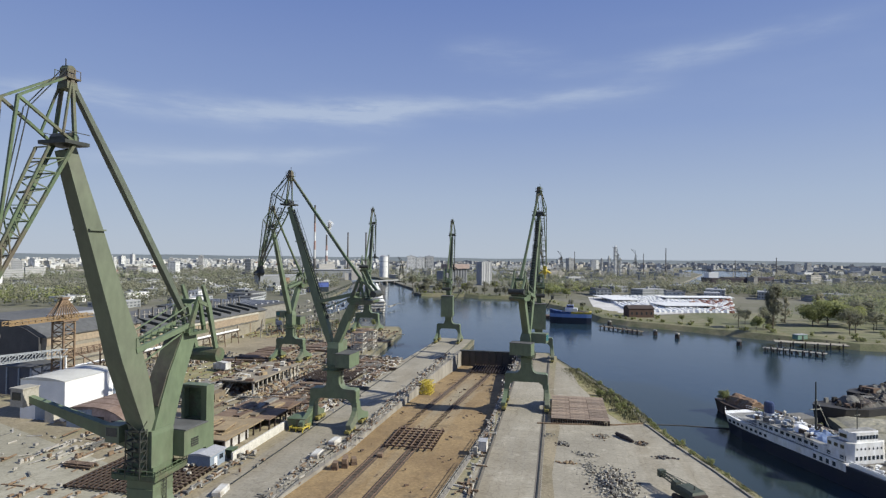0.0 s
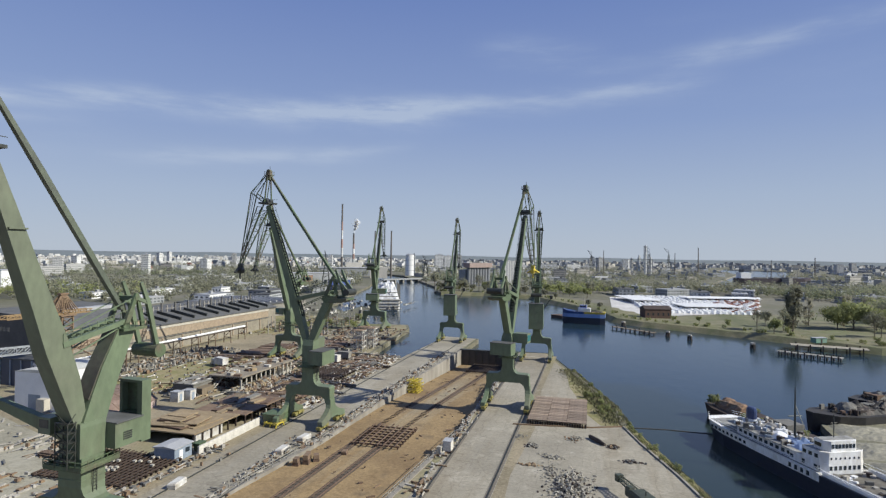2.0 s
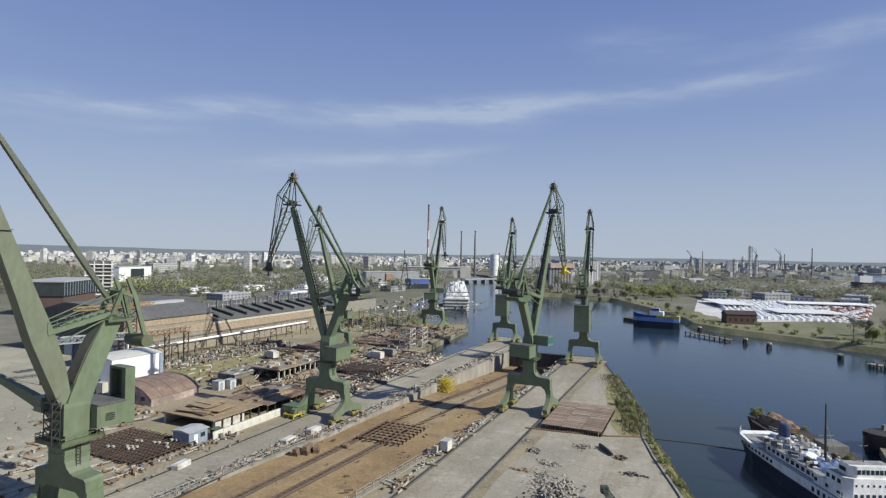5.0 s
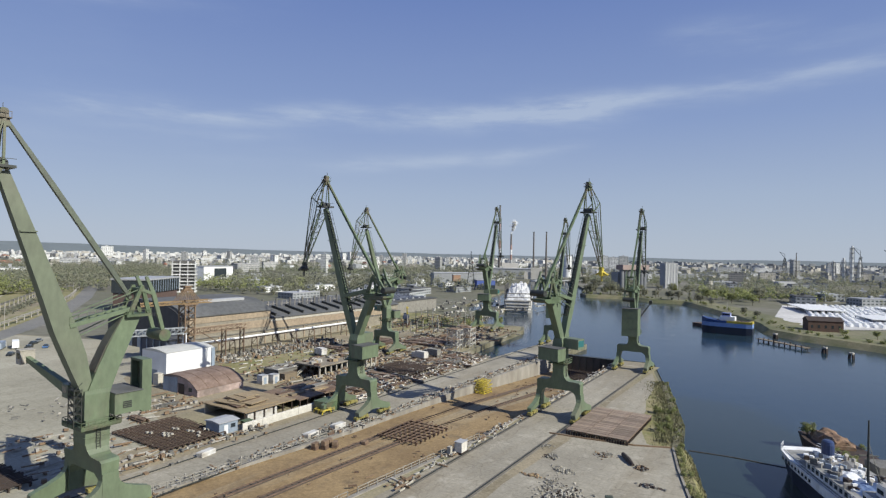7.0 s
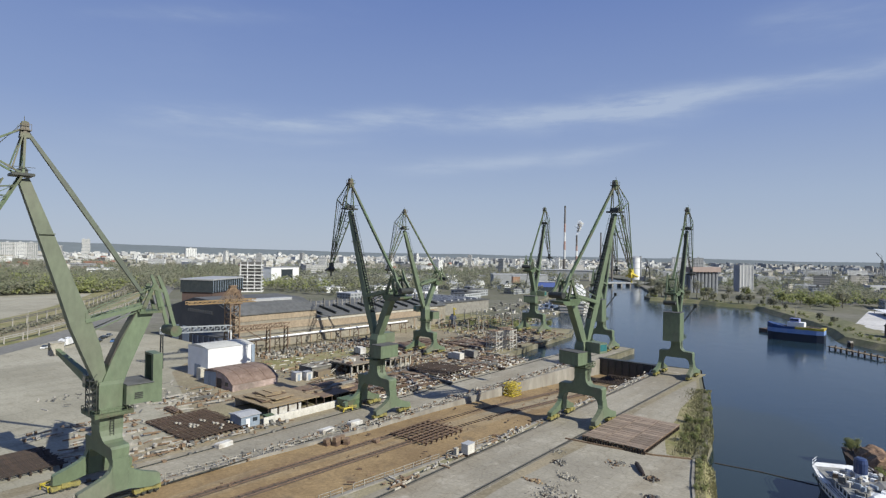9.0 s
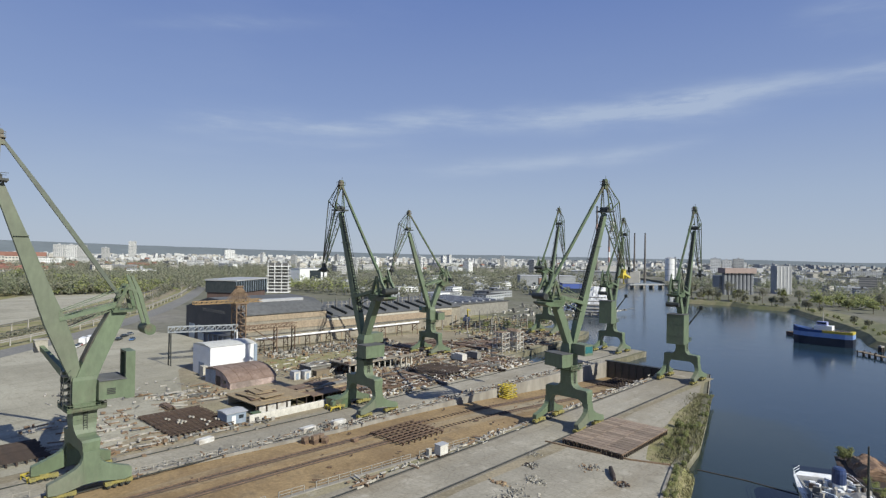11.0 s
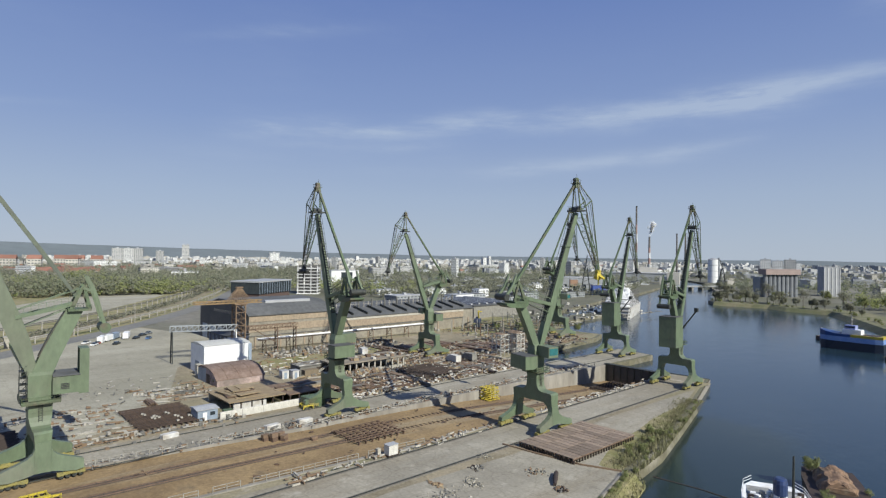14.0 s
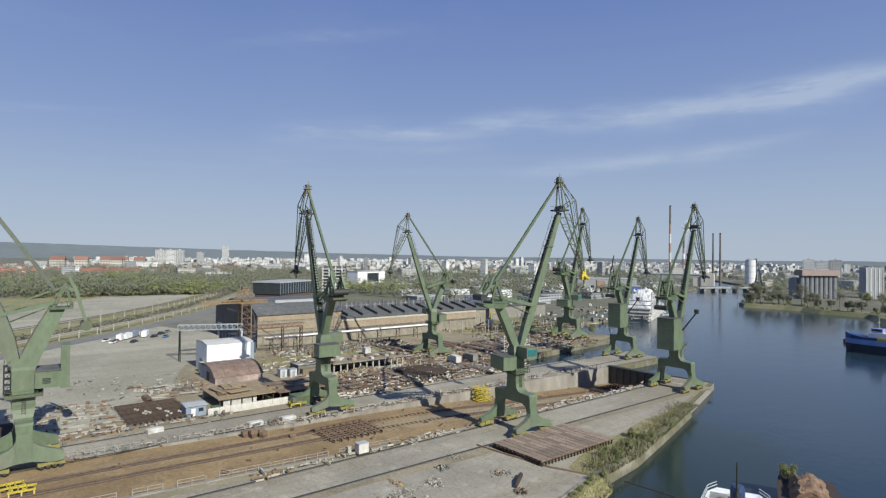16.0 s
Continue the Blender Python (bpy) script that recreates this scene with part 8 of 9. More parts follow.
TAKEN = []


def scatter(n, az, dist, kinds, smin=0.8, smax=1.2, gap=34, turn=None):
    """Buildings over a wedge of the land: az in degrees left of the y axis, dist in metres from the yard."""
    made = tries = 0
    while made < n and tries < n * 30:
        tries += 1
        a, d = radians(town.uniform(*az)), math.sqrt(town.uniform(dist[0] ** 2, dist[1] ** 2))
        x, y = 40 - d * math.sin(a), 20 + d * math.cos(a)
        if not free(x, y) or (x + 340) ** 2 + (y - 350) ** 2 < 150 ** 2 or any((x - u) ** 2 + (y - v) ** 2 < gap ** 2 for u, v in TAKEN):
            continue
        TAKEN.append((x, y))
        building(town.choice(kinds), x, y, (turn if turn is not None else town.choice((0, 20, 70, 90, 110))) + town.uniform(-8, 8), town.uniform(smin, smax), town.uniform(0.8, 1.2))
        made += 1


# white town on the left, works ahead and right
scatter(100, (14, 62), (1000, 2200), ["tower_block", "slab_block", "warm_block", "warm_block", "town_house", "white_hall"], 0.5, 0.85, 28)
scatter(40, (52, 82), (1000, 1900), ["town_house", "warm_block", "white_hall", "slab_block"], 0.6, 0.95, 22)
scatter(44, (10, 50), (480, 950), ["works_hall", "dark_hall", "dark_hall", "white_hall"], 0.4, 0.75, 46, 80)
scatter(44, (-42, 8), (760, 1500), ["works_hall", "dark_hall", "dark_hall", "warm_block"], 0.45, 0.85, 40)
scatter(40, (-45, 10), (1500, 2600), ["works_hall", "white_hall", "slab_block", "tower_block"], 0.6, 1.0, 50)
scatter(24, (-36, -8), (620, 800), ["works_hall", "dark_hall", "dark_hall"], 0.5, 0.8, 40)
building("works_hall", -262, 425, 80, 0.7, 0.8), building("white_hall", -330, 470, 80, 0.6, 0.8), building("dark_hall", -225, 470, 80, 0.7, 0.9)
# white towers standing over the town and on the hillside
for x, y, w, h, kind in ((-2136, 954, 1.7, 1.6, "tower_block"), (-2122, 986, 1.7, 1.6, "tower_block"), (-2110, 1014, 1.8, 1.6, "tower_block"), (-2078, 1081, 1.3, 1.35, "tower_block"), (-2571, 1434, 0.8, 2.3, "tower_block"), (-2564, 1449, 0.8, 2.3, "tower_block"), (-1458, 1145, 1.5, 1.3, "tower_block"), (-757, 479, 0.95, 1.9, "white_hall")):
    building(kind, x, y, 62, w, h)

for _ in range(18):
    building("town_house", -948 + town.uniform(-70, 70), 385 + town.uniform(-60, 40), 60 + town.uniform(-12, 12), town.uniform(1.0, 1.6), 1.1)
for _ in range(9):
    building("town_house", -1500 + town.uniform(-60, 60), 560 + town.uniform(-110, 70), 62, 1.7, 2.3)

# far roofs and houses, past counting
for tag, wallm, az, dist, n in (("white", WALL_PALE, (8, 72), (1500, 4200), 1200), ("grey", WALL_GREY, (-45, 34), (1100, 4200), 1100), ("cream", WALL_WARM, (-45, 74), (1000, 3600), 700), ("pale", ROOF_PALE, (-45, 66), (900, 3500), 600), ("red", ROOF_RED, (60, 80), (1000, 1700), 40)):
    bm, bm_low = bmesh.new(), bmesh.new()
    k = 0
    while k < n:
        a, d = radians(town.uniform(*az)), math.sqrt(town.uniform(dist[0] ** 2, dist[1] ** 2))
        x, y = 40 - d * math.sin(a), 20 + d * math.cos(a)
        if not free(x, y):
            continue
        k += 1
        w, dd, h = town.uniform(4, 16), town.uniform(3.5, 7), town.choice((4, 5, 6, 7, 9, 12, 16 if d > 2200 else 6))
        m = pose(x, y, 0, 0, 0, town.uniform(0, 180))
        if tag == "red":
            hexa(bm_low, [m @ Vector(p) for p in square(w, dd, 0)], [m @ Vector(p) for p in square(w, dd, 6)])
            hexa(bm, [m @ Vector(p) for p in square(w + 0.5, dd + 0.5, 6)], [m @ Vector(p) for p in square(w, 0.2, 10)])
        else:
            hexa(bm, [m @ Vector(p) for p in square(w, dd, 0)], [m @ Vector(p) for p in square(w, dd, h)])
    tagged(part("far_houses", bm, wallm), {"white": "far pale town of apartment blocks", "grey": "far grey works and sheds", "cream": "far cream-walled houses and blocks", "red": "far red house roofs", "pale": "far pale roofs"}[tag], "houses", kind="stuff")
    if tag == "red":
        tagged(part("far_houses", bm_low, WALL_PALE), "far white walls under red roofs", "houses", kind="stuff")
    else:
        bm_low.free()

# belts of far woods
LOT_CLEAR = [(92, 395), (112, 640), (300, 645), (350, 570), (335, 480), (262, 412), (200, 380)]
for tag, leaf, patches in (
    ("brown", LEAF_BARE, [(-520, 280, 60, 60, 260), (340, 470, 190, 60, 520), (450, 400, 150, 90, 420), (-640, 300, 300, 160, 700), (-560, 250, 160, 130, 700), (-700, 420, 220, 160, 800), (-480, 560, 220, 90, 500), (-330, 620, 180, 70, 420), (-260, 760, 200, 60, 380), (300, 700, 220, 70, 520), (420, 520, 120, 90, 420), (150, 720, 120, 50, 330), (560, 720, 240, 90, 500), (-900, 700, 300, 220, 700), (-420, 1000, 300, 80, 420), (200, 1100, 420, 90, 520), (700, 1100, 300, 120, 420), (-900, 430, 320, 200, 900), (-1100, 640, 320, 220, 600), (-620, 480, 200, 130, 500), (-1180, 420, 260, 260, 600), (-1350, 760, 400, 300, 700), (-760, 700, 260, 160, 500), (-330, 420, 90, 40, 90), (-270, 440, 60, 30, 60), (-350, 560, 120, 60, 260), (-300, 1250, 500, 150, 500), (-800, 1300, 500, 200, 500), (100, 1500, 600, 200, 500)]),
    ("green", LEAF_DARK, [(-530, 270, 70, 60, 260), (300, 480, 150, 60, 420), (380, 420, 140, 60, 420), (-700, 240, 260, 120, 700), (-620, 330, 150, 160, 520), (-520, 190, 120, 90, 380), (-780, 560, 240, 180, 520), (380, 620, 200, 60, 330), (330, 420, 70, 60, 260), (480, 430, 110, 80, 300), (0, 900, 260, 60, 260), (-600, 900, 300, 120, 380)]),
    ("fresh", LEAF_FRESH, [(-520, 300, 90, 60, 220), (-640, 230, 120, 60, 160), (-698, 312, 34, 22, 150), (-485, 308, 26, 20, 110), (-590, 252, 30, 18, 80), (-535, 282, 24, 16, 70), (300, 470, 60, 40, 160), (360, 360, 60, 50, 200), (-420, 480, 120, 60, 180), (120, 640, 60, 30, 120)]),
):
    bm = bmesh.new()
    for cx, cy, rx, ry, n in patches:
        for _ in range(n):
            x, y = cx + town.gauss(0, 0.5) * rx, cy + town.gauss(0, 0.5) * ry
            if inside(x, y, LOT_CLEAR) or not free(x, y, 12) or (-430 < x < -100 and y < 395) or (x < 0 and y < 430 and x > -558 + y * 0.28):
                continue
            h = (8.5 + 5 * noise.noise(Vector((x * 0.012, y * 0.012, 3.0)))) * town.choice((0.6, 0.9, 1.0, 1.2, 1.7))
            lobes = [(x + town.gauss(0, 1.6), y + town.gauss(0, 1.6), h * town.uniform(0.45, 0.85), h * town.uniform(0.18, 0.30)) for _ in range(4)]
            for k in range(34):
                lx, ly, lz, lr = lobes[k % 4]
                u = Vector((town.gauss(0, 1), town.gauss(0, 1), town.gauss(0.35, 0.8))).normalized()
                p = Vector((lx, ly, lz)) + u * lr * town.uniform(0.6, 1.15)
                u = (u + Vector((town.gauss(0, 0.35), town.gauss(0, 0.35), 0.25))).normalized()
                v = u.orthogonal().normalized()
                w = u.cross(v)
                s = town.uniform(0.45, 0.95)
                bm.faces.new([bm.verts.new(p + q * s) for q in (v, w + u * 0.3, -v + u * 0.2, -w * 0.8)])
    me = bpy.data.meshes.new("woods")
    bm.to_mesh(me)
    bm.free()
    me.materials.append(leaf)
    tagged(new("woods", me), {"brown": "far belts of bare spring woods", "green": "far belts of dark green woods", "fresh": "far woods in first yellow-green leaf"}[tag], "woods", kind="stuff")

# bushes on the spit of the far bank
for k in range(16):
    tree(town.choice(("fresh", "budding", "bush")), town.uniform(-46, 14), town.uniform(628, 664), 0.1, town.uniform(0.6, 1.1))
# named landmarks
def chimney(x, y, top, r, label, bands=False):
    c = thing("chimney", pose(x, y, 0), label, "chimney", "power station chimneys")
    n = 8
    for k in range(n):
        z0, z1 = top * k / n, top * (k + 1) / n
        bm = bmesh.new()
        tube(bm, (0, 0, z0), (0, 0, z1), r * (1.25 - 0.5 * k / n), r * (1.25 - 0.5 * (k + 1) / n), n=14)
        # band colours softened to pink and off-white in place of distance haze
        part("shaft", bm, (mat("hazed_red", (0.312, 0.203, 0.179), (0.281, 0.195, 0.172), 0.1, 0.9) if k % 2 else WALL_PALE) if bands and 2 <= k <= 5 else mat("sooty_brick", (0.133, 0.121, 0.113), (0.101, 0.094, 0.090), 0.1, 0.9), c)
    bm = bmesh.new()
    tube(bm, (0, 0, top - 1.5), (0, 0, top + 0.5), r * 0.85, n=14)
    part("rim", bm, STEEL_DARK, c)


chimney(-282, 1109, 139, 2.0, "tall slender chimney of the power station", True)
chimney(-261, 1120, 81, 2.1, "white and red banded power station chimney", True)
chimney(-236, 1211, 90, 1.7, "tall plain grey chimney")
chimney(-160, 980, 81, 1.5, "tall dark brick chimney")
chimney(262, 1278, 54, 0.9, "slender grey stack of a far works")
chimney(404, 1244, 50, 0.9, "slender grey stack of a far works")
chimney(447, 1230, 62, 1.1, "tall dark stack of a far works")
chimney(570, 1180, 38, 0.8, "slender grey stack of a far works")
chimney(635, 1147, 44, 1.0, "slender grey stack of a far works")
for k, (x, y, top) in enumerate(((347, 1259, 68), (338, 1275, 46), (360, 1266, 42), (325, 1290, 40))):
    tw = thing("process_tower", pose(x, y, 0), "pale steel process tower of a far refinery", "process tower", "refinery towers")
    bm = bmesh.new()
    tube(bm, (0, 0, 0), (0, 0, top), 2.6, 1.8, n=10)
    part("column", bm, WALL_PALE, tw)
    bm = bmesh.new()
    for z in range(10, top, 9):
        box(bm, -3.6, 3.6, -3.6, 3.6, z, z + 0.8)
    for sx in (-1, 1):
        for sy in (-1, 1):
            beam(bm, (sx * 4.6, sy * 4.6, 0), (sx * 2.6, sy * 2.6, top - 4), 0.6)
    part("frame", bm, WALL_GREY, tw)
pw = thing("power_station", pose(-250, 1060, 0, 0, 0, 15), "grey power station hall with cream boiler house", "power station")
part("turbine_hall", boxes((-60, 50, -18, 18, 0, 14)), WALL_GREY, pw)
part("boiler_house", boxes((-10, 20, 18, 40, 0, 24)), WALL_WARM, pw)
part("roof", boxes((-61, 51, -19, 19, 14, 15)), ROOF_PALE, pw)
bx = thing("cream_plant", pose(-172, 960, 0, 0, 0, 12), "cream boxy plant building", "plant")
part("wall", boxes((-9, 9, -10, 10, 0, 19)), WALL_WARM, bx)
part("annex", boxes((-20, -9, -8, 8, 0, 12)), WALL_WARM, bx)
si = thing("silo", pose(-142, 1086, 0), "tall white cylindrical silo with dark seams", "silo")
bm = bmesh.new()
tube(bm, (0, 0, 0), (0, 0, 40), 8.4, n=24)
part("shell", bm, WHITE, si)
bm = bmesh.new()
tube(bm, (0, 0, 40), (0, 0, 42.5), 8.6, 3.0, n=24)
part("top", bm, ROOF_PALE, si)
part("stair_tower", boxes((7.4, 10.4, -2, 1.5, 0, 43)), WALL_GREY, si)
for k in range(3):
    bm = bmesh.new()
    tube(bm, (0, 0, 10 + 10 * k), (0, 0, 10.6 + 10 * k), 8.5, n=24)
    part("hoop", bm, WALL_GREY, si)
gr = thing("grain_elevator", pose(-3, 762, 0, 0, 0, 48), "grey grain elevator with a row of silos and a pinkish roof", "grain elevator")
for k in range(8):
    bm = bmesh.new()
    tube(bm, (-19 + k * 5.4, 0, 0), (-19 + k * 5.4, 0, 25), 2.6, n=12)
    part("silo", bm, mat("elevator_grey", (0.19, 0.20, 0.22), (0.14, 0.15, 0.165), 0.15, 0.9), gr)
part("head_house", boxes((-22, 22, -5, 7, 25, 31)), mat("pink_roof", (0.281, 0.218, 0.203), (0.234, 0.187, 0.172), 0.2, 0.8), gr)
part("base", boxes((-23, 23, 3, 14, 0, 22)), WALL_GREY, gr)
gt = thing("grain_tower", pose(38, 828, 0, 0, 0, 30), "pale concrete works tower with ribbed sides", "tower")
part("shaft", boxes((-9, 9, -7, 7, 0, 34)), mat("tower_grey", (0.33, 0.34, 0.36), (0.26, 0.27, 0.285), 0.15, 0.9), gt)
for k in range(5):
    part("rib", boxes((-8.6 + k * 4.1, -7.6 + k * 4.1, -7.4, -7.0, 0, 33)), WALL_PALE, gt)
for x, y, h in ((-124, 1512, 40), (-100, 1516, 37), (-76, 1520, 40)):
    building("tower_block", x, y, 10, 1.1, h / 32)

gl = thing("glass_building", pose(-294, 295, 0, 0, 0, 113) @ Matrix.Diagonal((0.83, 0.8, 1.2, 1)), "dark glass and brown office building with a pale flat roof", "office building")
part("lower_wall", boxes((-26, 26, -14, 14, 0, 10)), mat("brown_cladding", (0.101, 0.066, 0.058), (0.078, 0.055, 0.047), 0.2, 0.8), gl)
part("glass_wall", boxes((-27, 27, -15, 15, 10, 17)), GLASS, gl)
for k in range(14):
    part("mullion", boxes((-26.8 + k * 4.1, -26.4 + k * 4.1, -15.2, -15.0, 10, 17)), BLUEGREY, gl)
part("roof", boxes((-27.6, 27.6, -15.6, 15.6, 17, 17.8)), ROOF_PALE, gl)
tw = thing("unfinished_tower", pose(-392, 420, 0, 0, 0, 42), "unfinished concrete tower with open floors", "building shell")
for k in range(9):
    part("floor_slab", boxes((-11, 11, -9, 9, 3.3 * k, 3.3 * k + 0.8)), WALL_PALE, tw)
    for x in (-10, -3.4, 3.4, 10):
        part("column", boxes((x - 0.5, x + 0.5, -8.6, -7.6, 3.3 * k + 0.8, 3.3 * k + 3.3)), WALL_PALE, tw)
# solid dark block stands in for the shade inside the open floors
part("core", boxes((-9.4, 9.4, -7.0, 8, 0, 30)), mat("shaded_interior", (0.078, 0.078, 0.078), (0.117, 0.113, 0.109), 0.2, 0.9), tw)
sb = thing("white_office", pose(-460, 525, 0, 0, 0, 90), "white office building with a dark glass front", "office building")
part("wall", boxes((-23, 23, -10, 10, 5, 21)), WHITE, sb)
part("glass_front", boxes((-7, 12, -10.2, -10, 8, 19)), GLASS, sb, "dark glass front")
part("roof", boxes((-23.4, 23.4, -10.4, 10.4, 21, 21.6)), ROOF_PALE, sb)
part("base", boxes((-20, 22, -9, 9, 0, 5)), WALL_GREY, sb)
for k in range(6):
    part("window", boxes((-1.0, 1.0, -9.2, -9.0, 1, 3.6)), GLASS, sb, at=pose(-16 + k * 7, 0, 0))
for x, y, w, d, h, m_, lab in ((-160, 640, 22, 12, 11, mat("cobalt_sheet", (0.047, 0.086, 0.328), (0.070, 0.109, 0.296), 0.1, 0.6), "cobalt blue sheet hall"), (-215, 700, 70, 22, 16, WALL_GREY, "long grey works hall"), (-205, 665, 9, 8, 15, mat("faded_orange", (0.328, 0.203, 0.133), (0.281, 0.179, 0.125), 0.2, 0.8), "orange boxy tower on the works")):
    b = thing("works_block", pose(x, y, 0, 0, 0, 35), lab, "works hall")
    part("wall", boxes((-w / 2, w / 2, -d / 2, d / 2, 0, h)), m_, b)
    part("roof", boxes((-w / 2 - 0.5, w / 2 + 0.5, -d / 2 - 0.5, d / 2 + 0.5, h, h + 0.8)), ROOF_PALE, b)
    for k in range(6):
        part("door", boxes((-1.8, 1.8, -d / 2 - 0.1, -d / 2, 0, min(8, h * 0.5))), GLASS, b, at=pose(-w / 2 + w * (k + 0.5) / 6, 0, 0))

# ship wrapped in white sheeting at the fitting-out quay
wr = thing("wrapped_ship", pose(-71, 455, WATER_Z, 0, 0, 12), "pale ship under white sheeting and scaffolding", "ship")
bm = bmesh.new()
hull(bm, [(-20, 8, 9.5, 1), (-14, 10, 10.5, 0), (40, 10, 10.5, 0), (52, 1, 3, 3)], -0.5, 8)
part("hull", bm, DIRTY_WHITE, wr, "pale primed hull")
bm = mound(20, 46, 19, 2.0, 0.16, 1.0)
for v in bm.verts:
    v.co += Vector((0, 6, 7.9))
part("sheeting", bm, mat("ship_sheeting", (0.62, 0.63, 0.65), (0.40, 0.41, 0.43), 0.12, 0.7, fine=0.6, third=(0.34, 0.34, 0.36), third_scale=0.2), wr, "rumpled white sheeting")
bm = bmesh.new()
for x in (-10, 10):
    for y in range(-18, 32, 4):
        beam(bm, (x, y, 4), (x, y, 20), 0.25)
    for z in (8, 12, 16, 20):
        beam(bm, (x, -18, z), (x, 30, z), 0.2)
for z in (1.0, 3.2, 5.4, 8.0, 11.0, 14.0):
    beam(bm, (-10.3, -20.4, z), (10.3, -20.4, z), 0.45)
part("scaffolding", bm, GREY_JUNK, wr)

# far harbour cranes and masts
for x, y, h in ((-170, 620, 44), (420, 1500, 70), (300, 1650, 60), (-90, 900, 40), (560, 1800, 70)):
    fc = thing("lattice_crane", pose(x, y, 0, 0, 0, 20), "far lattice harbour crane", "crane", "far lattice cranes")
    bm = bmesh.new()
    for sx in (-1, 1):
        for sy in (-1, 1):
            beam(bm, (sx * 5, sy * 5, 0), (sx * 1.2, sy * 1.2, h * 0.7), 0.7)
    for z in np.arange(4, h * 0.7, 5):
        k = 5 - 3.8 * z / (h * 0.7)
        beam(bm, (-k, -k, z), (k, -k, z + 4), 0.4), beam(bm, (k, -k, z), (k, k, z + 4), 0.4), beam(bm, (-k, k, z), (-k, -k, z + 4), 0.4)
    part("tower", bm, STEEL_DARK, fc)
    bm = bmesh.new()
    beam(bm, (0, -8, h * 0.66), (0, 22, h), 0.9)
    beam(bm, (0, 0, h * 0.9), (0, 22, h), 0.4), beam(bm, (0, 0, h * 0.66), (0, 0, h * 0.9), 0.6)
    part("jib", bm, STEEL_DARK, fc)

# road, tram bridge and fences on the left
ROAD = [(-120, -20), (-150, 40), (-178, 84), (-203, 118), (-224, 149), (-259, 192), (-314, 249), (-400, 325), (-520, 420)]


def aside(d):
    """The road's line shifted d metres to its left."""
    out = []
    for i, p in enumerate(ROAD):
        a, b = Vector(ROAD[max(i - 1, 0)]), Vector(ROAD[min(i + 1, len(ROAD) - 1)])
        t = (b - a).normalized()
        out.append((p[0] - t.y * d, p[1] + t.x * d))
    return out


for name, d0, d1, z, m_, lab, cat_ in (("road_left", -6, 6, 0.10, ASPHALT, "grey asphalt road along the works", "road"), ("verge", 6, 20, 0.085, VERGE, "green verge beside the road", "verge"), ("verge_rail", 20, 38, 0.08, GRAVEL, "overgrown railway strip behind the road", "verge"), ("verge_mid", 38, 58, 0.078, VERGE, "green strip between railway and lot", "verge"), ("sand_lot", 58, 135, 0.075, CONCRETE, "pale sandy lot beyond the railway", "lot"), ("verge_far", 135, 215, 0.07, VERGE, "green strip before the woods", "verge")):
    lay(name, sheet([aside(d0) + aside(d1)[::-1]], z), m_, lab, cat_)
for d, zs, m_, lab in ((9, (2.4, 3.2), PALE_JUNK, "long pale double pipe on posts along the road"), (34, (4.2, 5.0), GREY_JUNK, "grey pipe rack on tall posts beyond the road")):
    vd = thing("pipe_rack", pose(0, 0, 0), lab, "pipe rack", "pipe racks along the road")
    line = aside(d)[1:]
    post = mesh_of("post", boxes((-0.22, 0.22, -0.22, 0.22, 0, zs[1] + 0.3)), PALE_JUNK)
    for z in zs:
        bm = bmesh.new()
        for (x0, y0), (x1, y1) in zip(line, line[1:]):
            beam(bm, (x0, y0, z), (x1, y1, z), 0.4)
        part("pipe", bm, m_, vd)
    for (x0, y0), (x1, y1) in zip(line, line[1:]):
        n = int(math.hypot(x1 - x0, y1 - y0) / 12)
        for k in range(n):
            part("post", post, None, vd, at=pose(x0 + (x1 - x0) * k / n, y0 + (y1 - y0) * k / n, 0))
bm = bmesh.new()
for (x0, y0), (x1, y1) in zip(aside(28), aside(28)[1:]):
    for _ in range(int(math.hypot(x1 - x0, y1 - y0) * 14)):
        f = town.random()
        p = Vector((x0 + (x1 - x0) * f + town.gauss(0, 2), y0 + (y1 - y0) * f + town.gauss(0, 2), town.uniform(0.1, 2.2)))
        u = Vector((town.gauss(0, 0.5), town.gauss(0, 0.5), 0.8)).normalized()
        v = u.orthogonal().normalized() * town.uniform(0.25, 0.6)
        bm.faces.new([bm.verts.new(p + q) for q in (v, u.cross(v), -v, -u.cross(v))])
me = bpy.data.meshes.new("hedge")
bm.to_mesh(me)
bm.free()
me.materials.append(LEAF_BARE)
tagged(new("hedge", me), "ragged brown hedge along the railway", "hedge", kind="stuff")
for k in range(9):
    x, y = (aside(7)[1:] + aside(24)[2:])[k]
    lp = thing("lamp_mast", pose(x, y, 0), "slender grey lamp mast by the road", "lamp mast", "lamp masts")
    bm = bmesh.new()
    tube(bm, (0, 0, 0), (0, 0, 13), 0.2, 0.1, n=6)
    part("pole", bm, PALE_JUNK, lp)
    part("lamp_head", boxes((-0.2, 0.2, 0, 1.2, 12.8, 13.0)), PALE_JUNK, lp)

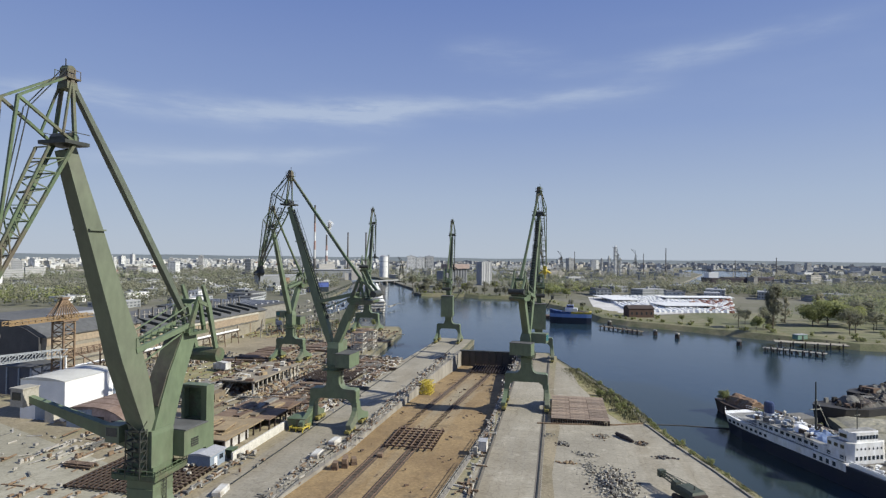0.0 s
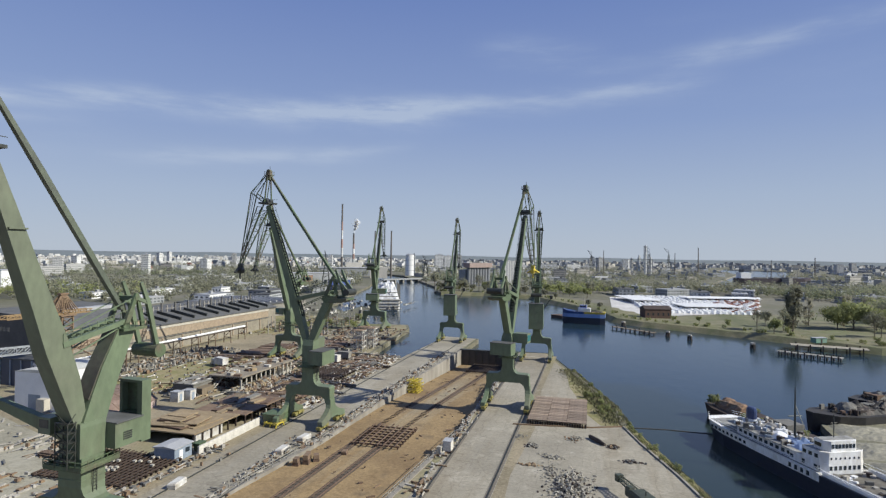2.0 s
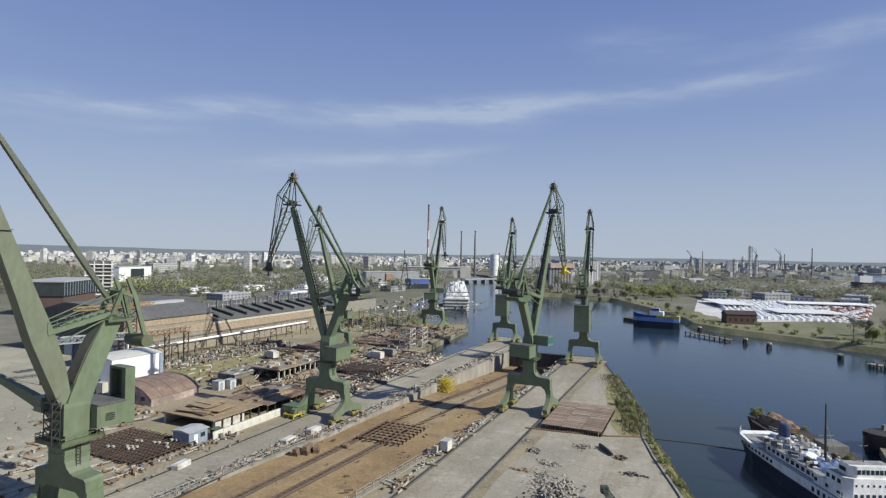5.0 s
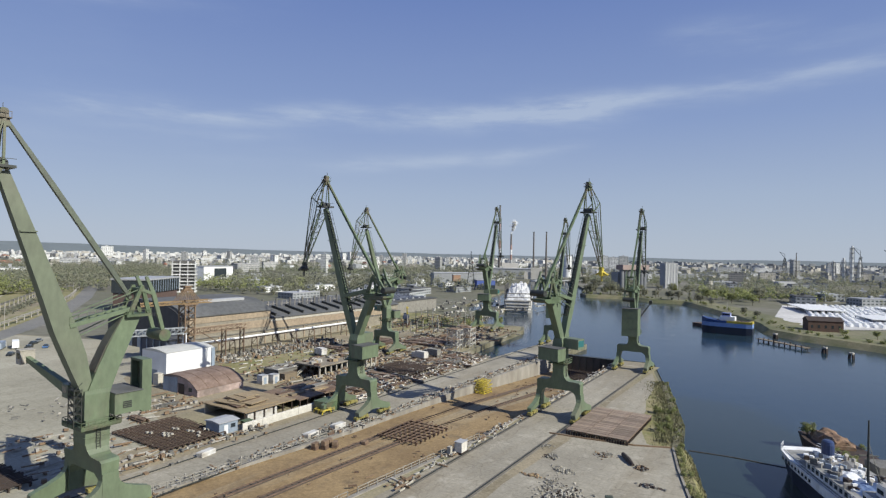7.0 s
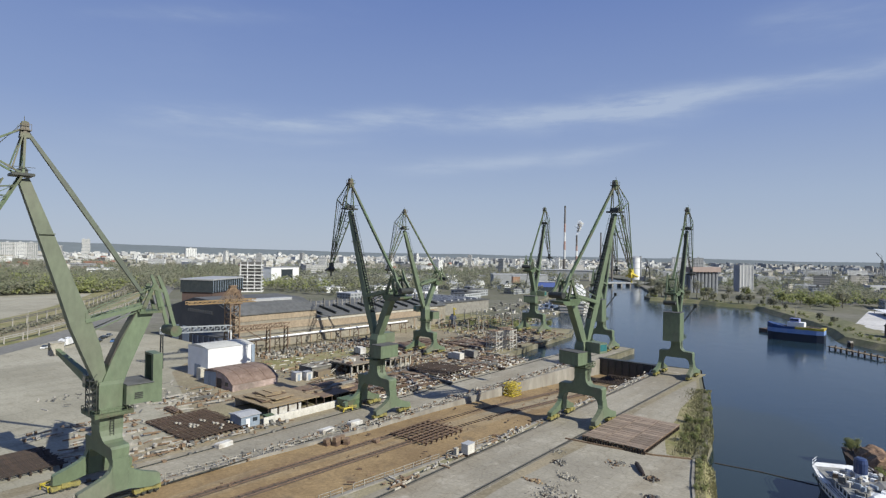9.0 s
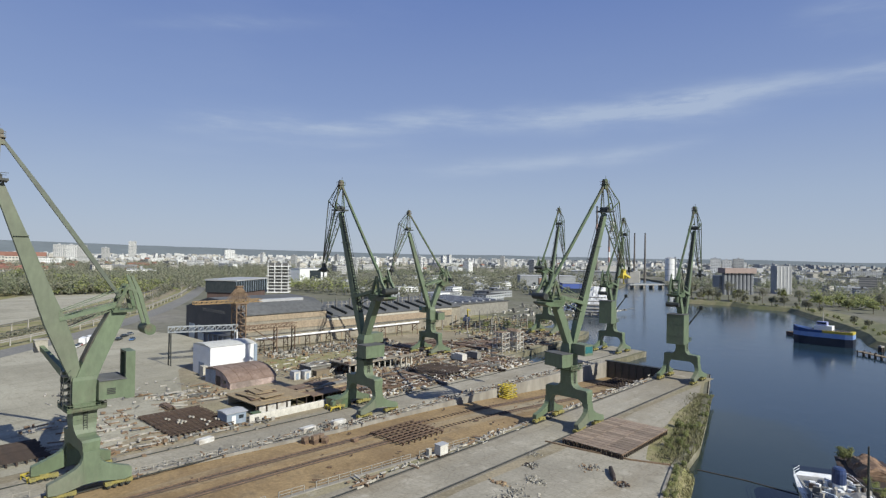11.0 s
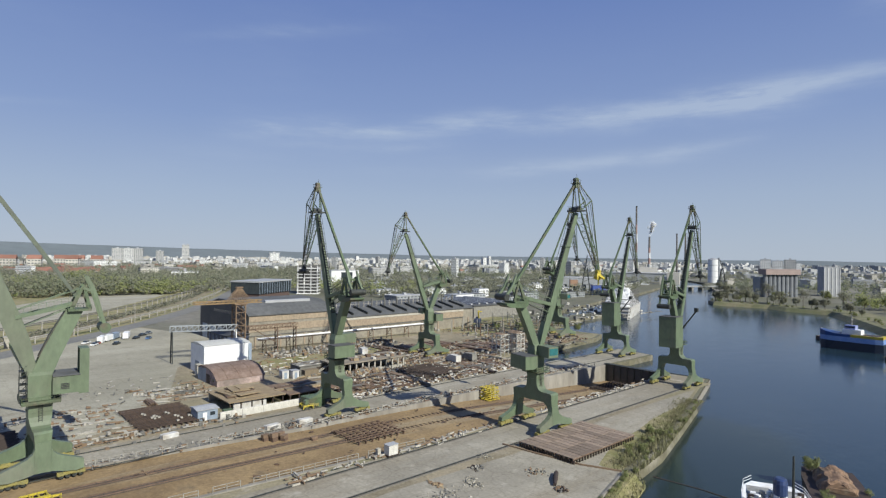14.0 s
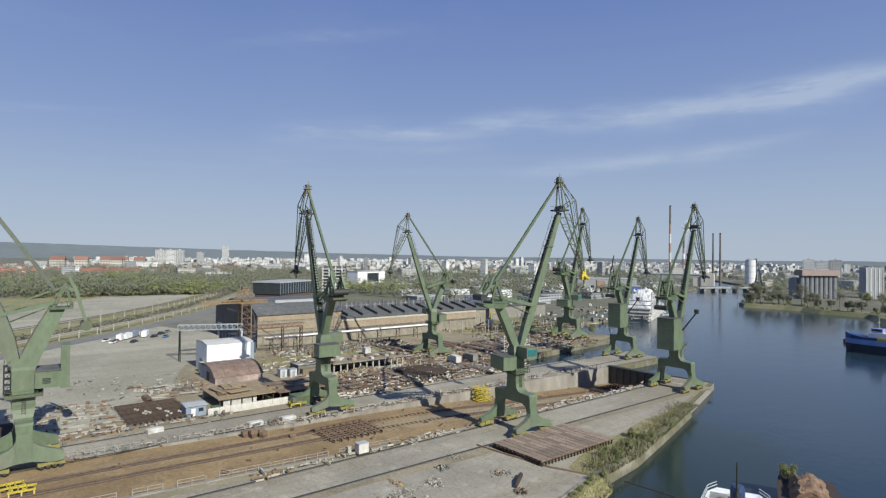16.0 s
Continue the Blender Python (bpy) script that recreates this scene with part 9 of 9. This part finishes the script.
# wooded hills on the skyline, distance haze mixed into their base colour
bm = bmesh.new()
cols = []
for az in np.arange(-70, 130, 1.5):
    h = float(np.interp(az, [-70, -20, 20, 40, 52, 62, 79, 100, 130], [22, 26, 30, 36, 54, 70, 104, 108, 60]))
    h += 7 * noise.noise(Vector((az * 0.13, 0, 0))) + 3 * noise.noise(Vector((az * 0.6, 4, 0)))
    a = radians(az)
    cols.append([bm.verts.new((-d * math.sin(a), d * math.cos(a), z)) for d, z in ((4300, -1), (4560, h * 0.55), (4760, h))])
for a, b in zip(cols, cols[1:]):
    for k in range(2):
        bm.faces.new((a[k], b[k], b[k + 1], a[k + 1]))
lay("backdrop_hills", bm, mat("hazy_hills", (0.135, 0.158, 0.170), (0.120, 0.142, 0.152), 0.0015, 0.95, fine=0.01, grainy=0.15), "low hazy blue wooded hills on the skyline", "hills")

# steam drifting from the banded chimney
bm = bmesh.new()
q = random.Random(9)
for k in range(46):
    f = k / 45
    c = Vector((-261 + 7 * f + q.gauss(0, 1 + 2.4 * f), 1120 + q.gauss(0, 1 + 2 * f), 83 + 23 * f + q.gauss(0, 1.2)))
    r = (1.3 + 3.4 * f) * q.uniform(0.6, 1.1)
    for vert in bmesh.ops.create_icosphere(bm, subdivisions=2, radius=r, matrix=Matrix.Translation(c))["verts"]:
        vert.co += (vert.co - c) * 0.5 * noise.noise(vert.co * 0.45)
for f in bm.faces:
    f.smooth = True
steam = bpy.data.materials.new("steam")
steam.use_nodes = True
sb_ = steam.node_tree.nodes["Principled BSDF"]
sb_.inputs["Base Color"].default_value, sb_.inputs["Roughness"].default_value, sb_.inputs["Alpha"].default_value = (0.95, 0.95, 0.95, 1), 1.0, 0.13
tagged(part("steam_plume", bm, steam), "thin white steam plume over the chimney", "steam", kind="stuff")
# low road bridge closing the view up the river
lb = thing("low_bridge", pose(-118, 872, WATER_Z, 0, 0, 51), "low dark bridge across the far river", "bridge")
part("deck", boxes((-48, 48, -5, 5, 4.2, 5.6)), WALL_GREY, lb)
part("parapet", boxes((-48, 48, -5.3, -5.0, 5.0, 6.6)), ROOF_PALE, lb)
for k in range(6):
    part("pier", boxes((-1.2, 1.2, -4.5, 4.5, -1, 4.2)), QUAYWALL, lb, at=pose(-40 + k * 16, 0, 0))
